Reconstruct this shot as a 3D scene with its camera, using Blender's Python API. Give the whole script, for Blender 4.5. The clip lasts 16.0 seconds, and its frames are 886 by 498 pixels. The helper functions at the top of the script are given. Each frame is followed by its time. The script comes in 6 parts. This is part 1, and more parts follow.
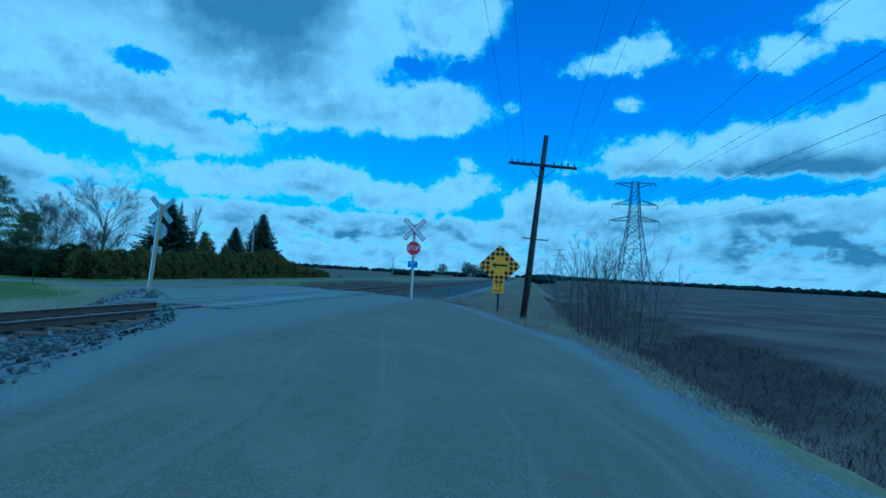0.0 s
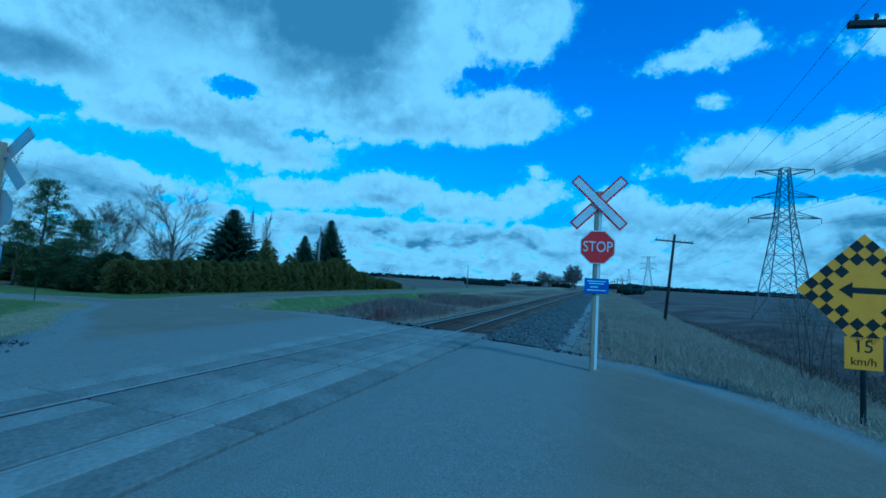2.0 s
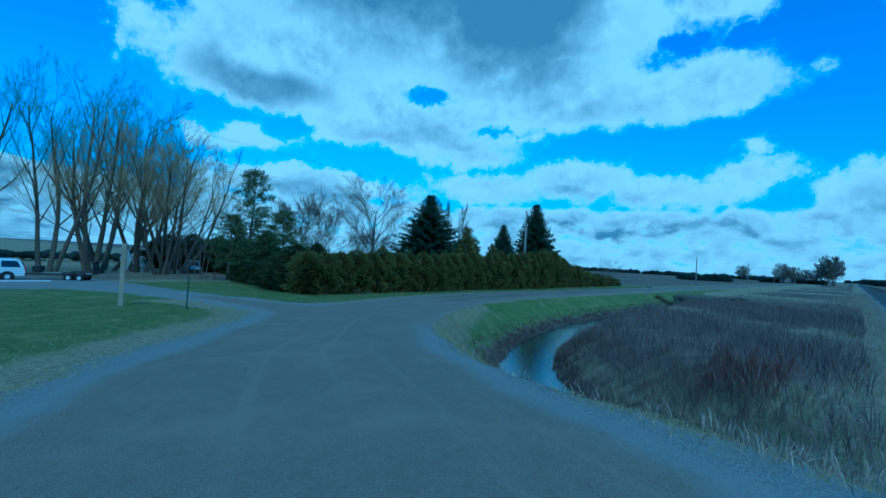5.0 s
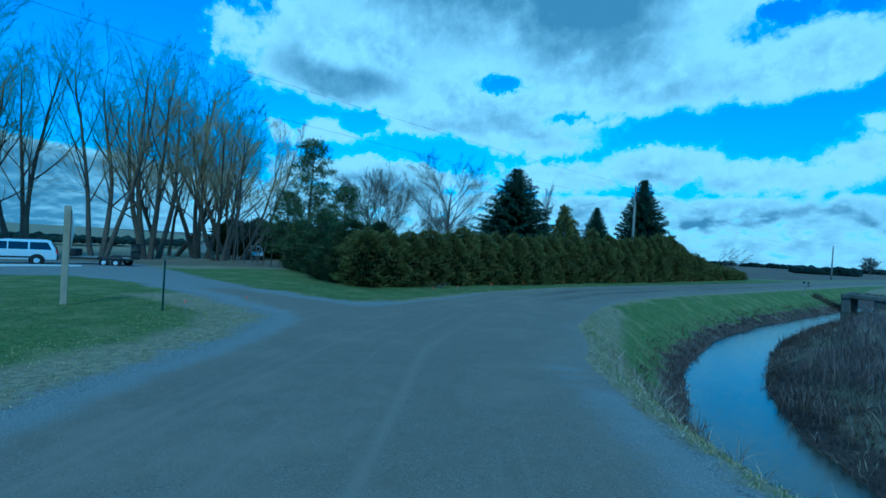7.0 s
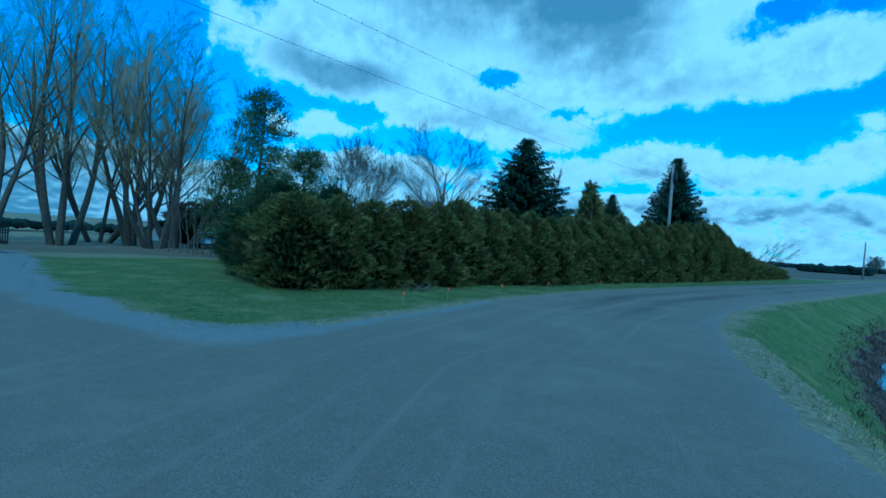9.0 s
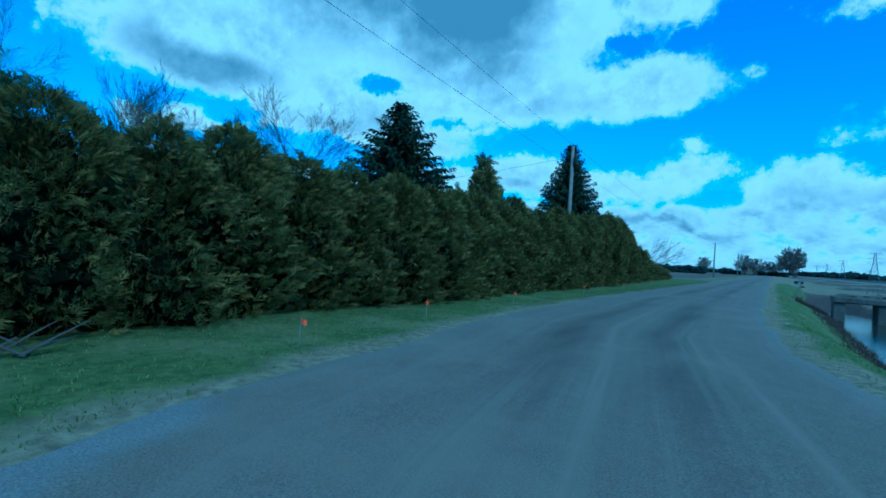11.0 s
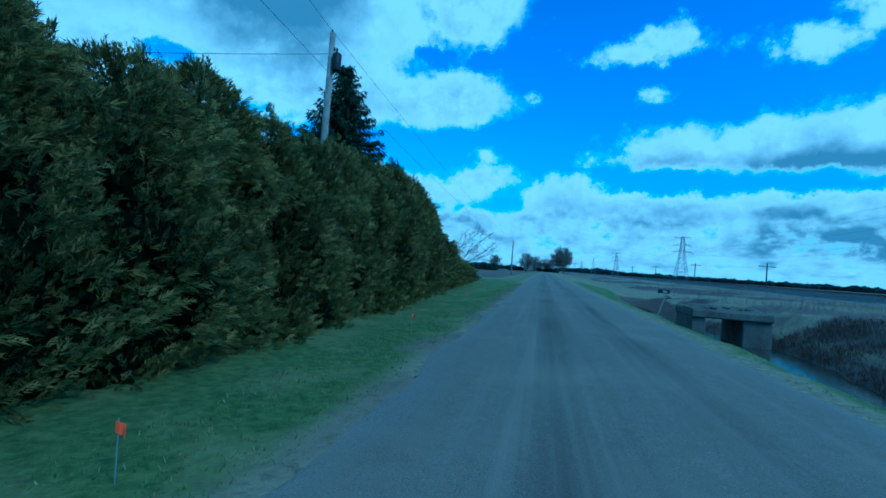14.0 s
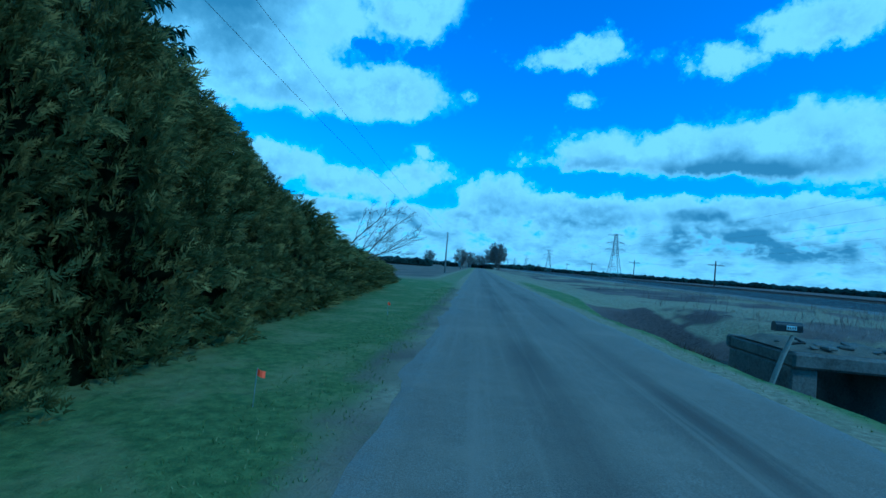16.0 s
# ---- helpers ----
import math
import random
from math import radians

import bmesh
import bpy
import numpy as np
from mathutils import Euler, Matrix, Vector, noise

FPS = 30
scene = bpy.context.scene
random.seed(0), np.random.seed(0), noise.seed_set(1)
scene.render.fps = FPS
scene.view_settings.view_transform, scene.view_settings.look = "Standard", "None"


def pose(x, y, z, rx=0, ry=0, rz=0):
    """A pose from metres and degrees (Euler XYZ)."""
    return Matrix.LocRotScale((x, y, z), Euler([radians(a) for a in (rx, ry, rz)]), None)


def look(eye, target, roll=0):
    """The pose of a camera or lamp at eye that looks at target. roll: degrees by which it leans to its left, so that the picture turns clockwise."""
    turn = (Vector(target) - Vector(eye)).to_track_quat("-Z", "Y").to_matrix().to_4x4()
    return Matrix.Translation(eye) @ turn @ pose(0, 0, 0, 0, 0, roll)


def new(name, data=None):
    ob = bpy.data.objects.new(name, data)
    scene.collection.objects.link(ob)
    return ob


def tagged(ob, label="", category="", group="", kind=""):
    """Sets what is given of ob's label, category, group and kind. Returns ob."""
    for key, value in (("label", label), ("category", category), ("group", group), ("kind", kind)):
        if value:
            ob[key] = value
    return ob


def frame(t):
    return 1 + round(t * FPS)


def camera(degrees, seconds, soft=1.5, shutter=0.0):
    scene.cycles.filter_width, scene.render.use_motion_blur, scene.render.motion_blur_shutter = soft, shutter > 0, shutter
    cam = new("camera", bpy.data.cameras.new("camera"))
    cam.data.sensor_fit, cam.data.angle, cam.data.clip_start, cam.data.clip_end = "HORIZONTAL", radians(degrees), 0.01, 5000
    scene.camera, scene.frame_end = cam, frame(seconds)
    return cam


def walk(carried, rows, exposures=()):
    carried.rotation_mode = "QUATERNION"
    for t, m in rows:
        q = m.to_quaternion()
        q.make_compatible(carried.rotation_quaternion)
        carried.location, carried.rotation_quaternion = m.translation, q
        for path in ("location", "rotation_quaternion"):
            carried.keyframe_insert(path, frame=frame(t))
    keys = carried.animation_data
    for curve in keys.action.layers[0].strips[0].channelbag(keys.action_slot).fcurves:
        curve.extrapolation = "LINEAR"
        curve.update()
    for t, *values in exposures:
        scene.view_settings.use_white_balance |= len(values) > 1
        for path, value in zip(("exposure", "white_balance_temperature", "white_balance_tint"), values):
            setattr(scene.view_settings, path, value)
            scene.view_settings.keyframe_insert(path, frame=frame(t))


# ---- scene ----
cam = camera(87.8, 16.0, soft=1.6)
PATH = [
    (0, (9.917, 1.764, 1.31), (9.56, 3.729, 1.413), 3.1),
    (0.5, (8.81, 4.724, 1.398), (8.399, 6.678, 1.513), 3.2),
    (1, (7.649, 7.631, 1.454), (7.167, 9.569, 1.577), 3.3),
    (1.5, (6.353, 10.383, 1.546), (5.791, 12.299, 1.673), 3.2),
    (2, (4.9, 13.017, 1.617), (4.248, 14.904, 1.742), 3.1),
    (2.5, (3.305, 15.418, 1.669), (2.55, 17.267, 1.781), 3.0),
    (3, (1.561, 17.62, 1.67), (0.655, 19.401, 1.764), 3.2),
    (3.5, (-0.098, 19.557, 1.607), (-1.147, 21.259, 1.678), 3.2),
    (4, (-1.99, 21.218, 1.622), (-3.147, 22.849, 1.683), 3.2),
    (4.5, (-3.954, 22.746, 1.622), (-5.204, 24.306, 1.68), 3.2),
    (7, (-13.55, 30.102, 1.042), (-15.098, 31.368, 1.033), 3.3),
    (7.5, (-15.524, 31.608, 0.874), (-17.086, 32.858, 0.85), 4.1),
    (8, (-17.473, 33.264, 0.717), (-19.036, 34.512, 0.688), 4.3),
    (8.2, (-18.223, 33.992, 0.689), (-19.785, 35.24, 0.655), 4.3),
    (10.3, (-25.634, 42.353, 0.102), (-27.003, 43.811, 0.103), 3.6),
    (10.5, (-26.273, 43.253, 0.089), (-27.594, 44.755, 0.095), 3.7),
    (11, (-27.706, 45.781, 0.027), (-28.879, 47.401, 0.052), 3.4),
    (11.5, (-28.88, 48.349, 0.039), (-29.88, 50.081, 0.079), 3.5),
    (12, (-29.754, 51.194, 0.044), (-30.606, 53.003, 0.094), 3.4),
    (12.5, (-30.54, 54.151, 0.076), (-31.271, 56.012, 0.133), 3.4),
    (13, (-31.176, 57.313, 0.125), (-31.8, 59.212, 0.186), 3.4),
    (13.5, (-31.683, 60.753, 0.119), (-32.206, 62.683, 0.177), 3.9),
    (14, (-32.066, 63.973, 0.181), (-32.5, 65.925, 0.242), 3.9),
    (14.5, (-32.35, 67.334, 0.276), (-32.706, 69.301, 0.344), 3.4),
    (15, (-32.551, 70.815, 0.298), (-32.834, 72.794, 0.362), 4.0),
    (15.5, (-32.741, 74.434, 0.325), (-32.956, 76.421, 0.39), 4.3),
    (16, (-32.879, 78.117, 0.315), (-33.035, 80.11, 0.377), 4.4),
]
walk(cam, [(t, look(eye, target, roll)) for t, eye, target, roll in PATH],
     [(0.0, -0.54, 3320, -21), (2.0, -0.52, 3320, -21), (3.5, -0.49, 3350, -21), (4.5, -0.44, 3360, -21),
      (7.0, -0.27, 3450, -22), (8.0, -0.24, 3450, -22), (11.0, -0.22, 3370, -22), (12.5, -0.26, 3310, -22), (16.0, -0.36, 3240, -21)])


# ---- world, sun ----
SUN_AZ, SUN_EL = radians(122), radians(40)   # azimuth clockwise from +y
world = bpy.data.worlds.new("sky")
scene.world = world
world.use_nodes = True
wt = world.node_tree
for n in list(wt.nodes):
    wt.nodes.remove(n)


def node(tree, kind, **kw):
    n = tree.nodes.new(kind)
    for k, v in kw.items():
        if k == "operation":
            n.operation = v
        elif k == "blend_type":
            n.blend_type = v
        elif k == "data_type":
            n.data_type = v
        elif k == "attribute_name":
            n.attribute_name = v
    return n


def wmath(op, a, b=None, c=None, clamp=False):
    n = node(wt, "ShaderNodeMath", operation=op)
    n.use_clamp = clamp
    for i, v in enumerate((a, b, c)):
        if v is None:
            continue
        if isinstance(v, (int, float)):
            n.inputs[i].default_value = v
        else:
            wt.links.new(v, n.inputs[i])
    return n.outputs[0]


def wvec(op, a, b):
    n = node(wt, "ShaderNodeVectorMath", operation=op)
    for i, v in enumerate((a, b)):
        if isinstance(v, tuple):
            n.inputs[i].default_value = v
        else:
            wt.links.new(v, n.inputs[i])
    return n


def wnoise(vec, scale, detail=6.0, rough=0.55, distortion=0.0):
    n = node(wt, "ShaderNodeTexNoise")
    n.inputs["Scale"].default_value = scale
    n.inputs["Detail"].default_value = detail
    n.inputs["Roughness"].default_value = rough
    n.inputs["Distortion"].default_value = distortion
    wt.links.new(vec, n.inputs["Vector"])
    return n.outputs["Fac"]


def wramp(fac, lo, hi):
    n = node(wt, "ShaderNodeMapRange")
    n.interpolation_type = "SMOOTHSTEP"
    n.inputs["From Min"].default_value, n.inputs["From Max"].default_value = lo, hi
    wt.links.new(fac, n.inputs["Value"])
    return n.outputs["Result"]


sky = node(wt, "ShaderNodeTexSky")
sky.sky_type = "NISHITA"
sky.sun_disc = False
sky.sun_elevation, sky.sun_rotation = SUN_EL, SUN_AZ
sky.air_density, sky.dust_density, sky.ozone_density = 1.0, 0.25, 2.5

coord = node(wt, "ShaderNodeTexCoord").outputs["Generated"]
sep = node(wt, "ShaderNodeSeparateXYZ")
wt.links.new(coord, sep.inputs[0])
sx, sy, sz = sep.outputs
azimuth = wmath("MULTIPLY", wmath("ARCTAN2", sx, sy), 180 / math.pi)
elev = wmath("MULTIPLY", wmath("ARCSINE", sz), 180 / math.pi)
comb = node(wt, "ShaderNodeCombineXYZ")
wt.links.new(azimuth, comb.inputs[0])
wt.links.new(elev, comb.inputs[1])
polar = comb.outputs[0]


def wpuffs(vec, scale, detail=3.0, rough=0.55):
    """Cauliflower heads: rounded bumps on rounded bumps."""
    n = node(wt, "ShaderNodeTexVoronoi")
    n.feature, n.normalize = "SMOOTH_F1", True
    n.inputs["Scale"].default_value, n.inputs["Detail"].default_value, n.inputs["Roughness"].default_value = scale, detail, rough
    n.inputs["Smoothness"].default_value = 0.35
    wt.links.new(vec, n.inputs["Vector"])
    return wmath("SUBTRACT", 1.0, n.outputs["Distance"])


def warped(scale, detail, rough, amount):
    n = node(wt, "ShaderNodeTexNoise")
    n.inputs["Scale"].default_value, n.inputs["Detail"].default_value, n.inputs["Roughness"].default_value = scale, detail, rough
    wt.links.new(coord, n.inputs["Vector"])
    v = wvec("SUBTRACT", n.outputs["Color"], (0.5, 0.5, 0.5)).outputs[0]
    return wvec("ADD", polar, wvec("MULTIPLY", v, amount).outputs[0]).outputs[0]


ragged = warped(9.0, 6.0, 0.60, (9.0, 5.0, 0.0))
frayed = warped(24.0, 6.0, 0.65, (5.5, 3.4, 0.0))
loose = warped(6.0, 4.0, 0.50, (14.0, 8.0, 0.0))


def reach(where, az, el, w, up, down):
    """How far a direction lies from a mass of cloud's middle: 1 on its outline. It may be flatter below than above."""
    d = wvec("SUBTRACT", where, (az, el, 0)).outputs[0]
    d = wvec("MAXIMUM", wvec("MULTIPLY", d, (1 / w, 1 / up, 0)).outputs[0], wvec("MULTIPLY", d, (1 / w, -1 / down, 0)).outputs[0]).outputs[0]
    d = wvec("MAXIMUM", d, wvec("MULTIPLY", d, (-1.0, 1.0, 0)).outputs[0])
    return wvec("LENGTH", d.outputs[0], (0, 0, 0)).outputs["Value"]


def masses(rows, where, total=None):
    """The union of cloud masses, as degrees inside the outline."""
    for az, el, w, up, down in rows:
        size = min(w, up + down, 7.0) * 0.75
        inside = wmath("MULTIPLY_ADD", reach(where, az, el, w, up, down), -size, size)
        total = inside if total is None else wmath("MAXIMUM", total, inside)
    return total


def holes(total, rows, where):
    for az, el, w, up, down in rows:
        size = min(w, up + down, 7.0) * 1.3
        total = wmath("MINIMUM", total, wmath("MULTIPLY_ADD", reach(where, az, el, w, up, down), size, -size))
    return total


# the great mass over the tracks with its tongue, its neighbours, and the cumulus bank on the other side
cov = masses(((-43, 28, 33, 30, 9.0), (-63, 20.5, 15, 8, 5.4), (-46, 17, 12, 6, 3.6), (-30, 19.4, 13, 7, 4.2), (-14.5, 19.3, 10, 4.2, 3.2),
              (-11, 29, 7.5, 7, 3.0), (-66, 12.6, 6.5, 2.0, 1.7), (-45, 14.6, 12, 3.0, 2.2), (-53, 15.6, 8, 3.0, 2.4), (-40, 13.0, 8, 2.4, 1.9), (14, 13.2, 8.5, 3.4, 0.9), (25, 13.4, 9.5, 4.2, 2.0), (35, 13.6, 10, 4.6, 3.0), (47, 14, 14, 6, 5)), ragged)
cov = masses(((-58, 8.6, 14, 1.9, 3), (-37, 9.6, 8, 1.8, 2.5), (-26, 10.4, 8.0, 2.3, 2.6), (-16, 9.2, 9, 1.9, 2.5), (-9.5, 10.6, 5.5, 1.6, 1.2),
              (1.5, 8.4, 5, 2.8, 3), (12, 7.6, 13, 2.0, 4), (29, 8, 14, 1.6, 4)), frayed, cov)
cov = holes(cov, ((-44.6, 19.4, 2.6, 0.8, 0.7), (-61, 14.2, 3.2, 1.4, 1.4), (-34.8, 15.7, 3.0, 0.6, 0.6), (-14.6, 24.4, 2.2, 1.1, 1.2), (-7.6, 24.0, 3.8, 1.4, 1.4), (-84, 20, 6, 6, 6)), frayed)
# small puffs in the open blue
cov = masses(((9.4, 24.4, 6.4, 1.3, 1.0), (12.8, 25.2, 3.8, 1.7, 1.2), (25.9, 22.6, 3.2, 1.7, 1.4), (11.7, 20.0, 1.5, 0.6, 0.55), (35, 24.3, 6.0, 3.0, 1.8),
              (31.2, 25.8, 3.2, 1.5, 1.2), (-2.6, 19.7, 1.0, 0.45, 0.4), (-8.0, 13.6, 1.0, 0.6, 0.5)), frayed, cov)

# ranks of cloud down to the horizon, flatter with distance
ranked = node(wt, "ShaderNodeCombineXYZ")
wt.links.new(azimuth, ranked.inputs[0])
wt.links.new(wmath("LOGARITHM", wmath("ADD", wmath("MAXIMUM", elev, 0.0), 3.0), math.e), ranked.inputs[1])
ranked = wvec("MULTIPLY", ranked.outputs[0], (0.25, 3.0, 0.0)).outputs[0]
low = wramp(elev, 9.5, 6.0)
rank_up = wvec("ADD", ranked, (0.03, 0.22, 0.0)).outputs[0]
rank_n, rank_a = wnoise(ranked, 1.0, 7.0, 0.58, 0.25), wnoise(rank_up, 1.0, 7.0, 0.58, 0.25)
rank_p, rank_pa = wpuffs(ranked, 2.2), wpuffs(rank_up, 2.2)
cov = wmath("MAXIMUM", cov, wmath("MULTIPLY_ADD", low, 6.2, -5.0))
# nearly closed grey cover added behind and overhead, outside the view, dims the ground
side = wmath("SUBTRACT", 1.0, wramp(sy, -0.35, 0.25))
high = wramp(elev, 35, 46)
closed = wmath("MAXIMUM", side, high)
cov = wmath("ADD", cov, wmath("MULTIPLY", closed, 5.0))

over_c = wvec("ADD", coord, (0.012, 0.0, 0.030)).outputs[0]
heap, heap_a = wpuffs(coord, 15.0, 4.0, 0.7), wpuffs(over_c, 15.0, 4.0, 0.7)
soft, soft_a = wnoise(coord, 9.0, 8.0, 0.64), wnoise(over_c, 9.0, 8.0, 0.64)
up = wmath("SUBTRACT", 1.0, low)
rough_up = wmath("ADD", wmath("MULTIPLY_ADD", heap, 5.0, -3.3), wmath("MULTIPLY_ADD", soft, 5.5, -2.75))
rough_low = wmath("ADD", wmath("MULTIPLY_ADD", rank_p, 5.0, -3.3), wmath("MULTIPLY_ADD", rank_n, 7.0, -3.2))
dens = wmath("ADD", cov, wmath("ADD", wmath("MULTIPLY", rough_up, up), wmath("MULTIPLY", rough_low, low)))
mask = wramp(dens, -0.6, 1.5)
body = wramp(dens, 0.6, 3.2)

# each heap is bright on its upper side and grey below
shade_up = wmath("ADD", wmath("MULTIPLY", wmath("SUBTRACT", heap_a, heap), 1.2), wmath("MULTIPLY", wmath("SUBTRACT", soft_a, soft), 2.0))
shade_low = wmath("ADD", wmath("MULTIPLY", wmath("SUBTRACT", rank_pa, rank_p), 1.6), wmath("MULTIPLY", wmath("SUBTRACT", rank_a, rank_n), 3.2))


def dusk(total, az, el, w, up_, down, amount):
    """A grey, thick part of the cloud."""
    g = wmath("MULTIPLY", wramp(reach(loose, az, el, w, up_, down), 1.1, 0.25), amount)
    return g if total is None else wmath("MAXIMUM", total, g)


core = dusk(None, -35, 31, 13, 14, 13.5, 1.0)
core = dusk(core, -48, 33, 26, 12, 10.5, 0.90)
core = dusk(core, -64, 18.2, 12, 2.8, 2.6, 0.70)
core = dusk(core, -46, 14.2, 9, 1.6, 1.4, 0.35)
core = dusk(core, -24, 17.6, 14, 1.4, 1.4, 0.20)
core = dusk(core, 27, 11.9, 14, 2.5, 2.0, 1.0)
core = dusk(core, 12, 12.9, 8, 1.0, 0.8, 0.45)
core = dusk(core, -25, 8.6, 12, 1.0, 1.0, 0.40)
core = dusk(core, -55, 7.6, 14, 1.1, 1.0, 0.40)
core = dusk(core, 31, 4.5, 14, 1.8, 1.6, 1.0)
core = dusk(core, 24, 6.8, 5, 0.8, 0.7, 0.55)
core = dusk(core, -18, 4.4, 22, 0.9, 0.8, 0.55)
core = wmath("MAXIMUM", core, wmath("MULTIPLY", closed, 0.75))
thick = wmath("ADD", wmath("MULTIPLY", wmath("MULTIPLY_ADD", wmath("MULTIPLY", shade_up, wmath("MULTIPLY_ADD", core, -0.75, 1.0)), 0.9, 0.16), up), wmath("MULTIPLY", wmath("MULTIPLY_ADD", shade_low, 0.75, 0.56), low))
thick = wmath("ADD", wmath("MULTIPLY", thick, body), wmath("MULTIPLY", core, wramp(dens, 0.2, 2.4)))
thick = wmath("MINIMUM", wmath("MAXIMUM", thick, 0.0), 1.0)

tone = node(wt, "ShaderNodeMix", data_type="RGBA")
wt.links.new(thick, tone.inputs["Factor"])
CLOUD_LIT, CLOUD_GREY = 7.9, 2.8
tone.inputs["A"].default_value = (CLOUD_LIT * 0.95, CLOUD_LIT * 1.03, CLOUD_LIT * 0.98, 1)
tone.inputs["B"].default_value = (CLOUD_GREY * 0.74, CLOUD_GREY, CLOUD_GREY * 1.18, 1)
mix = node(wt, "ShaderNodeMix", data_type="RGBA")
wt.links.new(mask, mix.inputs["Factor"])
deep = node(wt, "ShaderNodeMix", data_type="RGBA", blend_type="MULTIPLY")   # clear polarised spring blue
deep.inputs["Factor"].default_value = 1.0
wt.links.new(sky.outputs[0], deep.inputs["A"])
deep.inputs["B"].default_value = (0.24, 1.32, 1.86, 1)
haze = node(wt, "ShaderNodeMix", data_type="RGBA", blend_type="MULTIPLY")   # greyer and dimmer under the far clouds
wt.links.new(wramp(elev, 15.0, 2.0), haze.inputs["Factor"])
wt.links.new(deep.outputs["Result"], haze.inputs["A"])
haze.inputs["B"].default_value = (2.2, 0.68, 0.60, 1)
wt.links.new(haze.outputs["Result"], mix.inputs["A"])
wt.links.new(tone.outputs["Result"], mix.inputs["B"])
back = node(wt, "ShaderNodeBackground")
back.inputs["Strength"].default_value = 0.10
wt.links.new(mix.outputs["Result"], back.inputs["Color"])
out = node(wt, "ShaderNodeOutputWorld")
wt.links.new(back.outputs[0], out.inputs["Surface"])

sun_data = bpy.data.lights.new("sun", "SUN")
sun_data.energy, sun_data.angle, sun_data.color = 1.7, radians(8), (1.0, 0.90, 0.70)
sun = new("sun", sun_data)
sun.matrix_world = look((math.sin(SUN_AZ) * 60, math.cos(SUN_AZ) * 60, math.tan(SUN_EL) * 60), (0, 0, 0))

# ---- materials ----
def material(name, dark, light, scale=3.0, rough=0.8, bump=0.3, metal=0.0, fine=10.0, island=0.0, objrand=0.0, bump_dist=0.02, spec=0.35):
    """A surface that varies between two colours at two scales, with a fine relief."""
    m = bpy.data.materials.new(name)
    m.use_nodes = True
    t = m.node_tree
    p = t.nodes["Principled BSDF"]
    tc = t.nodes.new("ShaderNodeTexCoord")
    n1, n2 = t.nodes.new("ShaderNodeTexNoise"), t.nodes.new("ShaderNodeTexNoise")
    n1.inputs["Scale"].default_value, n1.inputs["Detail"].default_value = scale, 5
    n2.inputs["Scale"].default_value, n2.inputs["Detail"].default_value = scale * fine, 4
    n2.inputs["Roughness"].default_value = 0.65
    for n in (n1, n2):
        t.links.new(tc.outputs["Object"], n.inputs["Vector"])
    add = t.nodes.new("ShaderNodeMath")
    add.operation = "ADD"
    t.links.new(n1.outputs["Fac"], add.inputs[0])
    t.links.new(n2.outputs["Fac"], add.inputs[1])
    last = add.outputs[0]
    if island or objrand:
        if island:
            src = t.nodes.new("ShaderNodeNewGeometry").outputs["Random Per Island"]
        else:
            src = t.nodes.new("ShaderNodeObjectInfo").outputs["Random"]
        mad = t.nodes.new("ShaderNodeMath")
        mad.operation = "MULTIPLY_ADD"
        mad.inputs[1].default_value = island or objrand
        t.links.new(src, mad.inputs[0])
        t.links.new(last, mad.inputs[2])
        sub = t.nodes.new("ShaderNodeMath")
        sub.operation = "SUBTRACT"
        sub.inputs[1].default_value = (island or objrand) * 0.5
        t.links.new(mad.outputs[0], sub.inputs[0])
        last = sub.outputs[0]
    mr = t.nodes.new("ShaderNodeMapRange")
    mr.inputs["From Min"].default_value, mr.inputs["From Max"].default_value = 0.65, 1.35
    t.links.new(last, mr.inputs["Value"])
    mx = t.nodes.new("ShaderNodeMix")
    mx.data_type = "RGBA"
    mx.inputs["A"].default_value, mx.inputs["B"].default_value = (*dark, 1), (*light, 1)
    t.links.new(mr.outputs[0], mx.inputs["Factor"])
    t.links.new(mx.outputs["Result"], p.inputs["Base Color"])
    p.inputs["Roughness"].default_value, p.inputs["Metallic"].default_value = rough, metal
    p.inputs["Specular IOR Level"].default_value = spec
    if bump:
        b = t.nodes.new("ShaderNodeBump")
        b.inputs["Strength"].default_value, b.inputs["Distance"].default_value = bump, bump_dist
        t.links.new(n2.outputs["Fac"], b.inputs["Height"])
        t.links.new(b.outputs[0], p.inputs["Normal"])
    return m


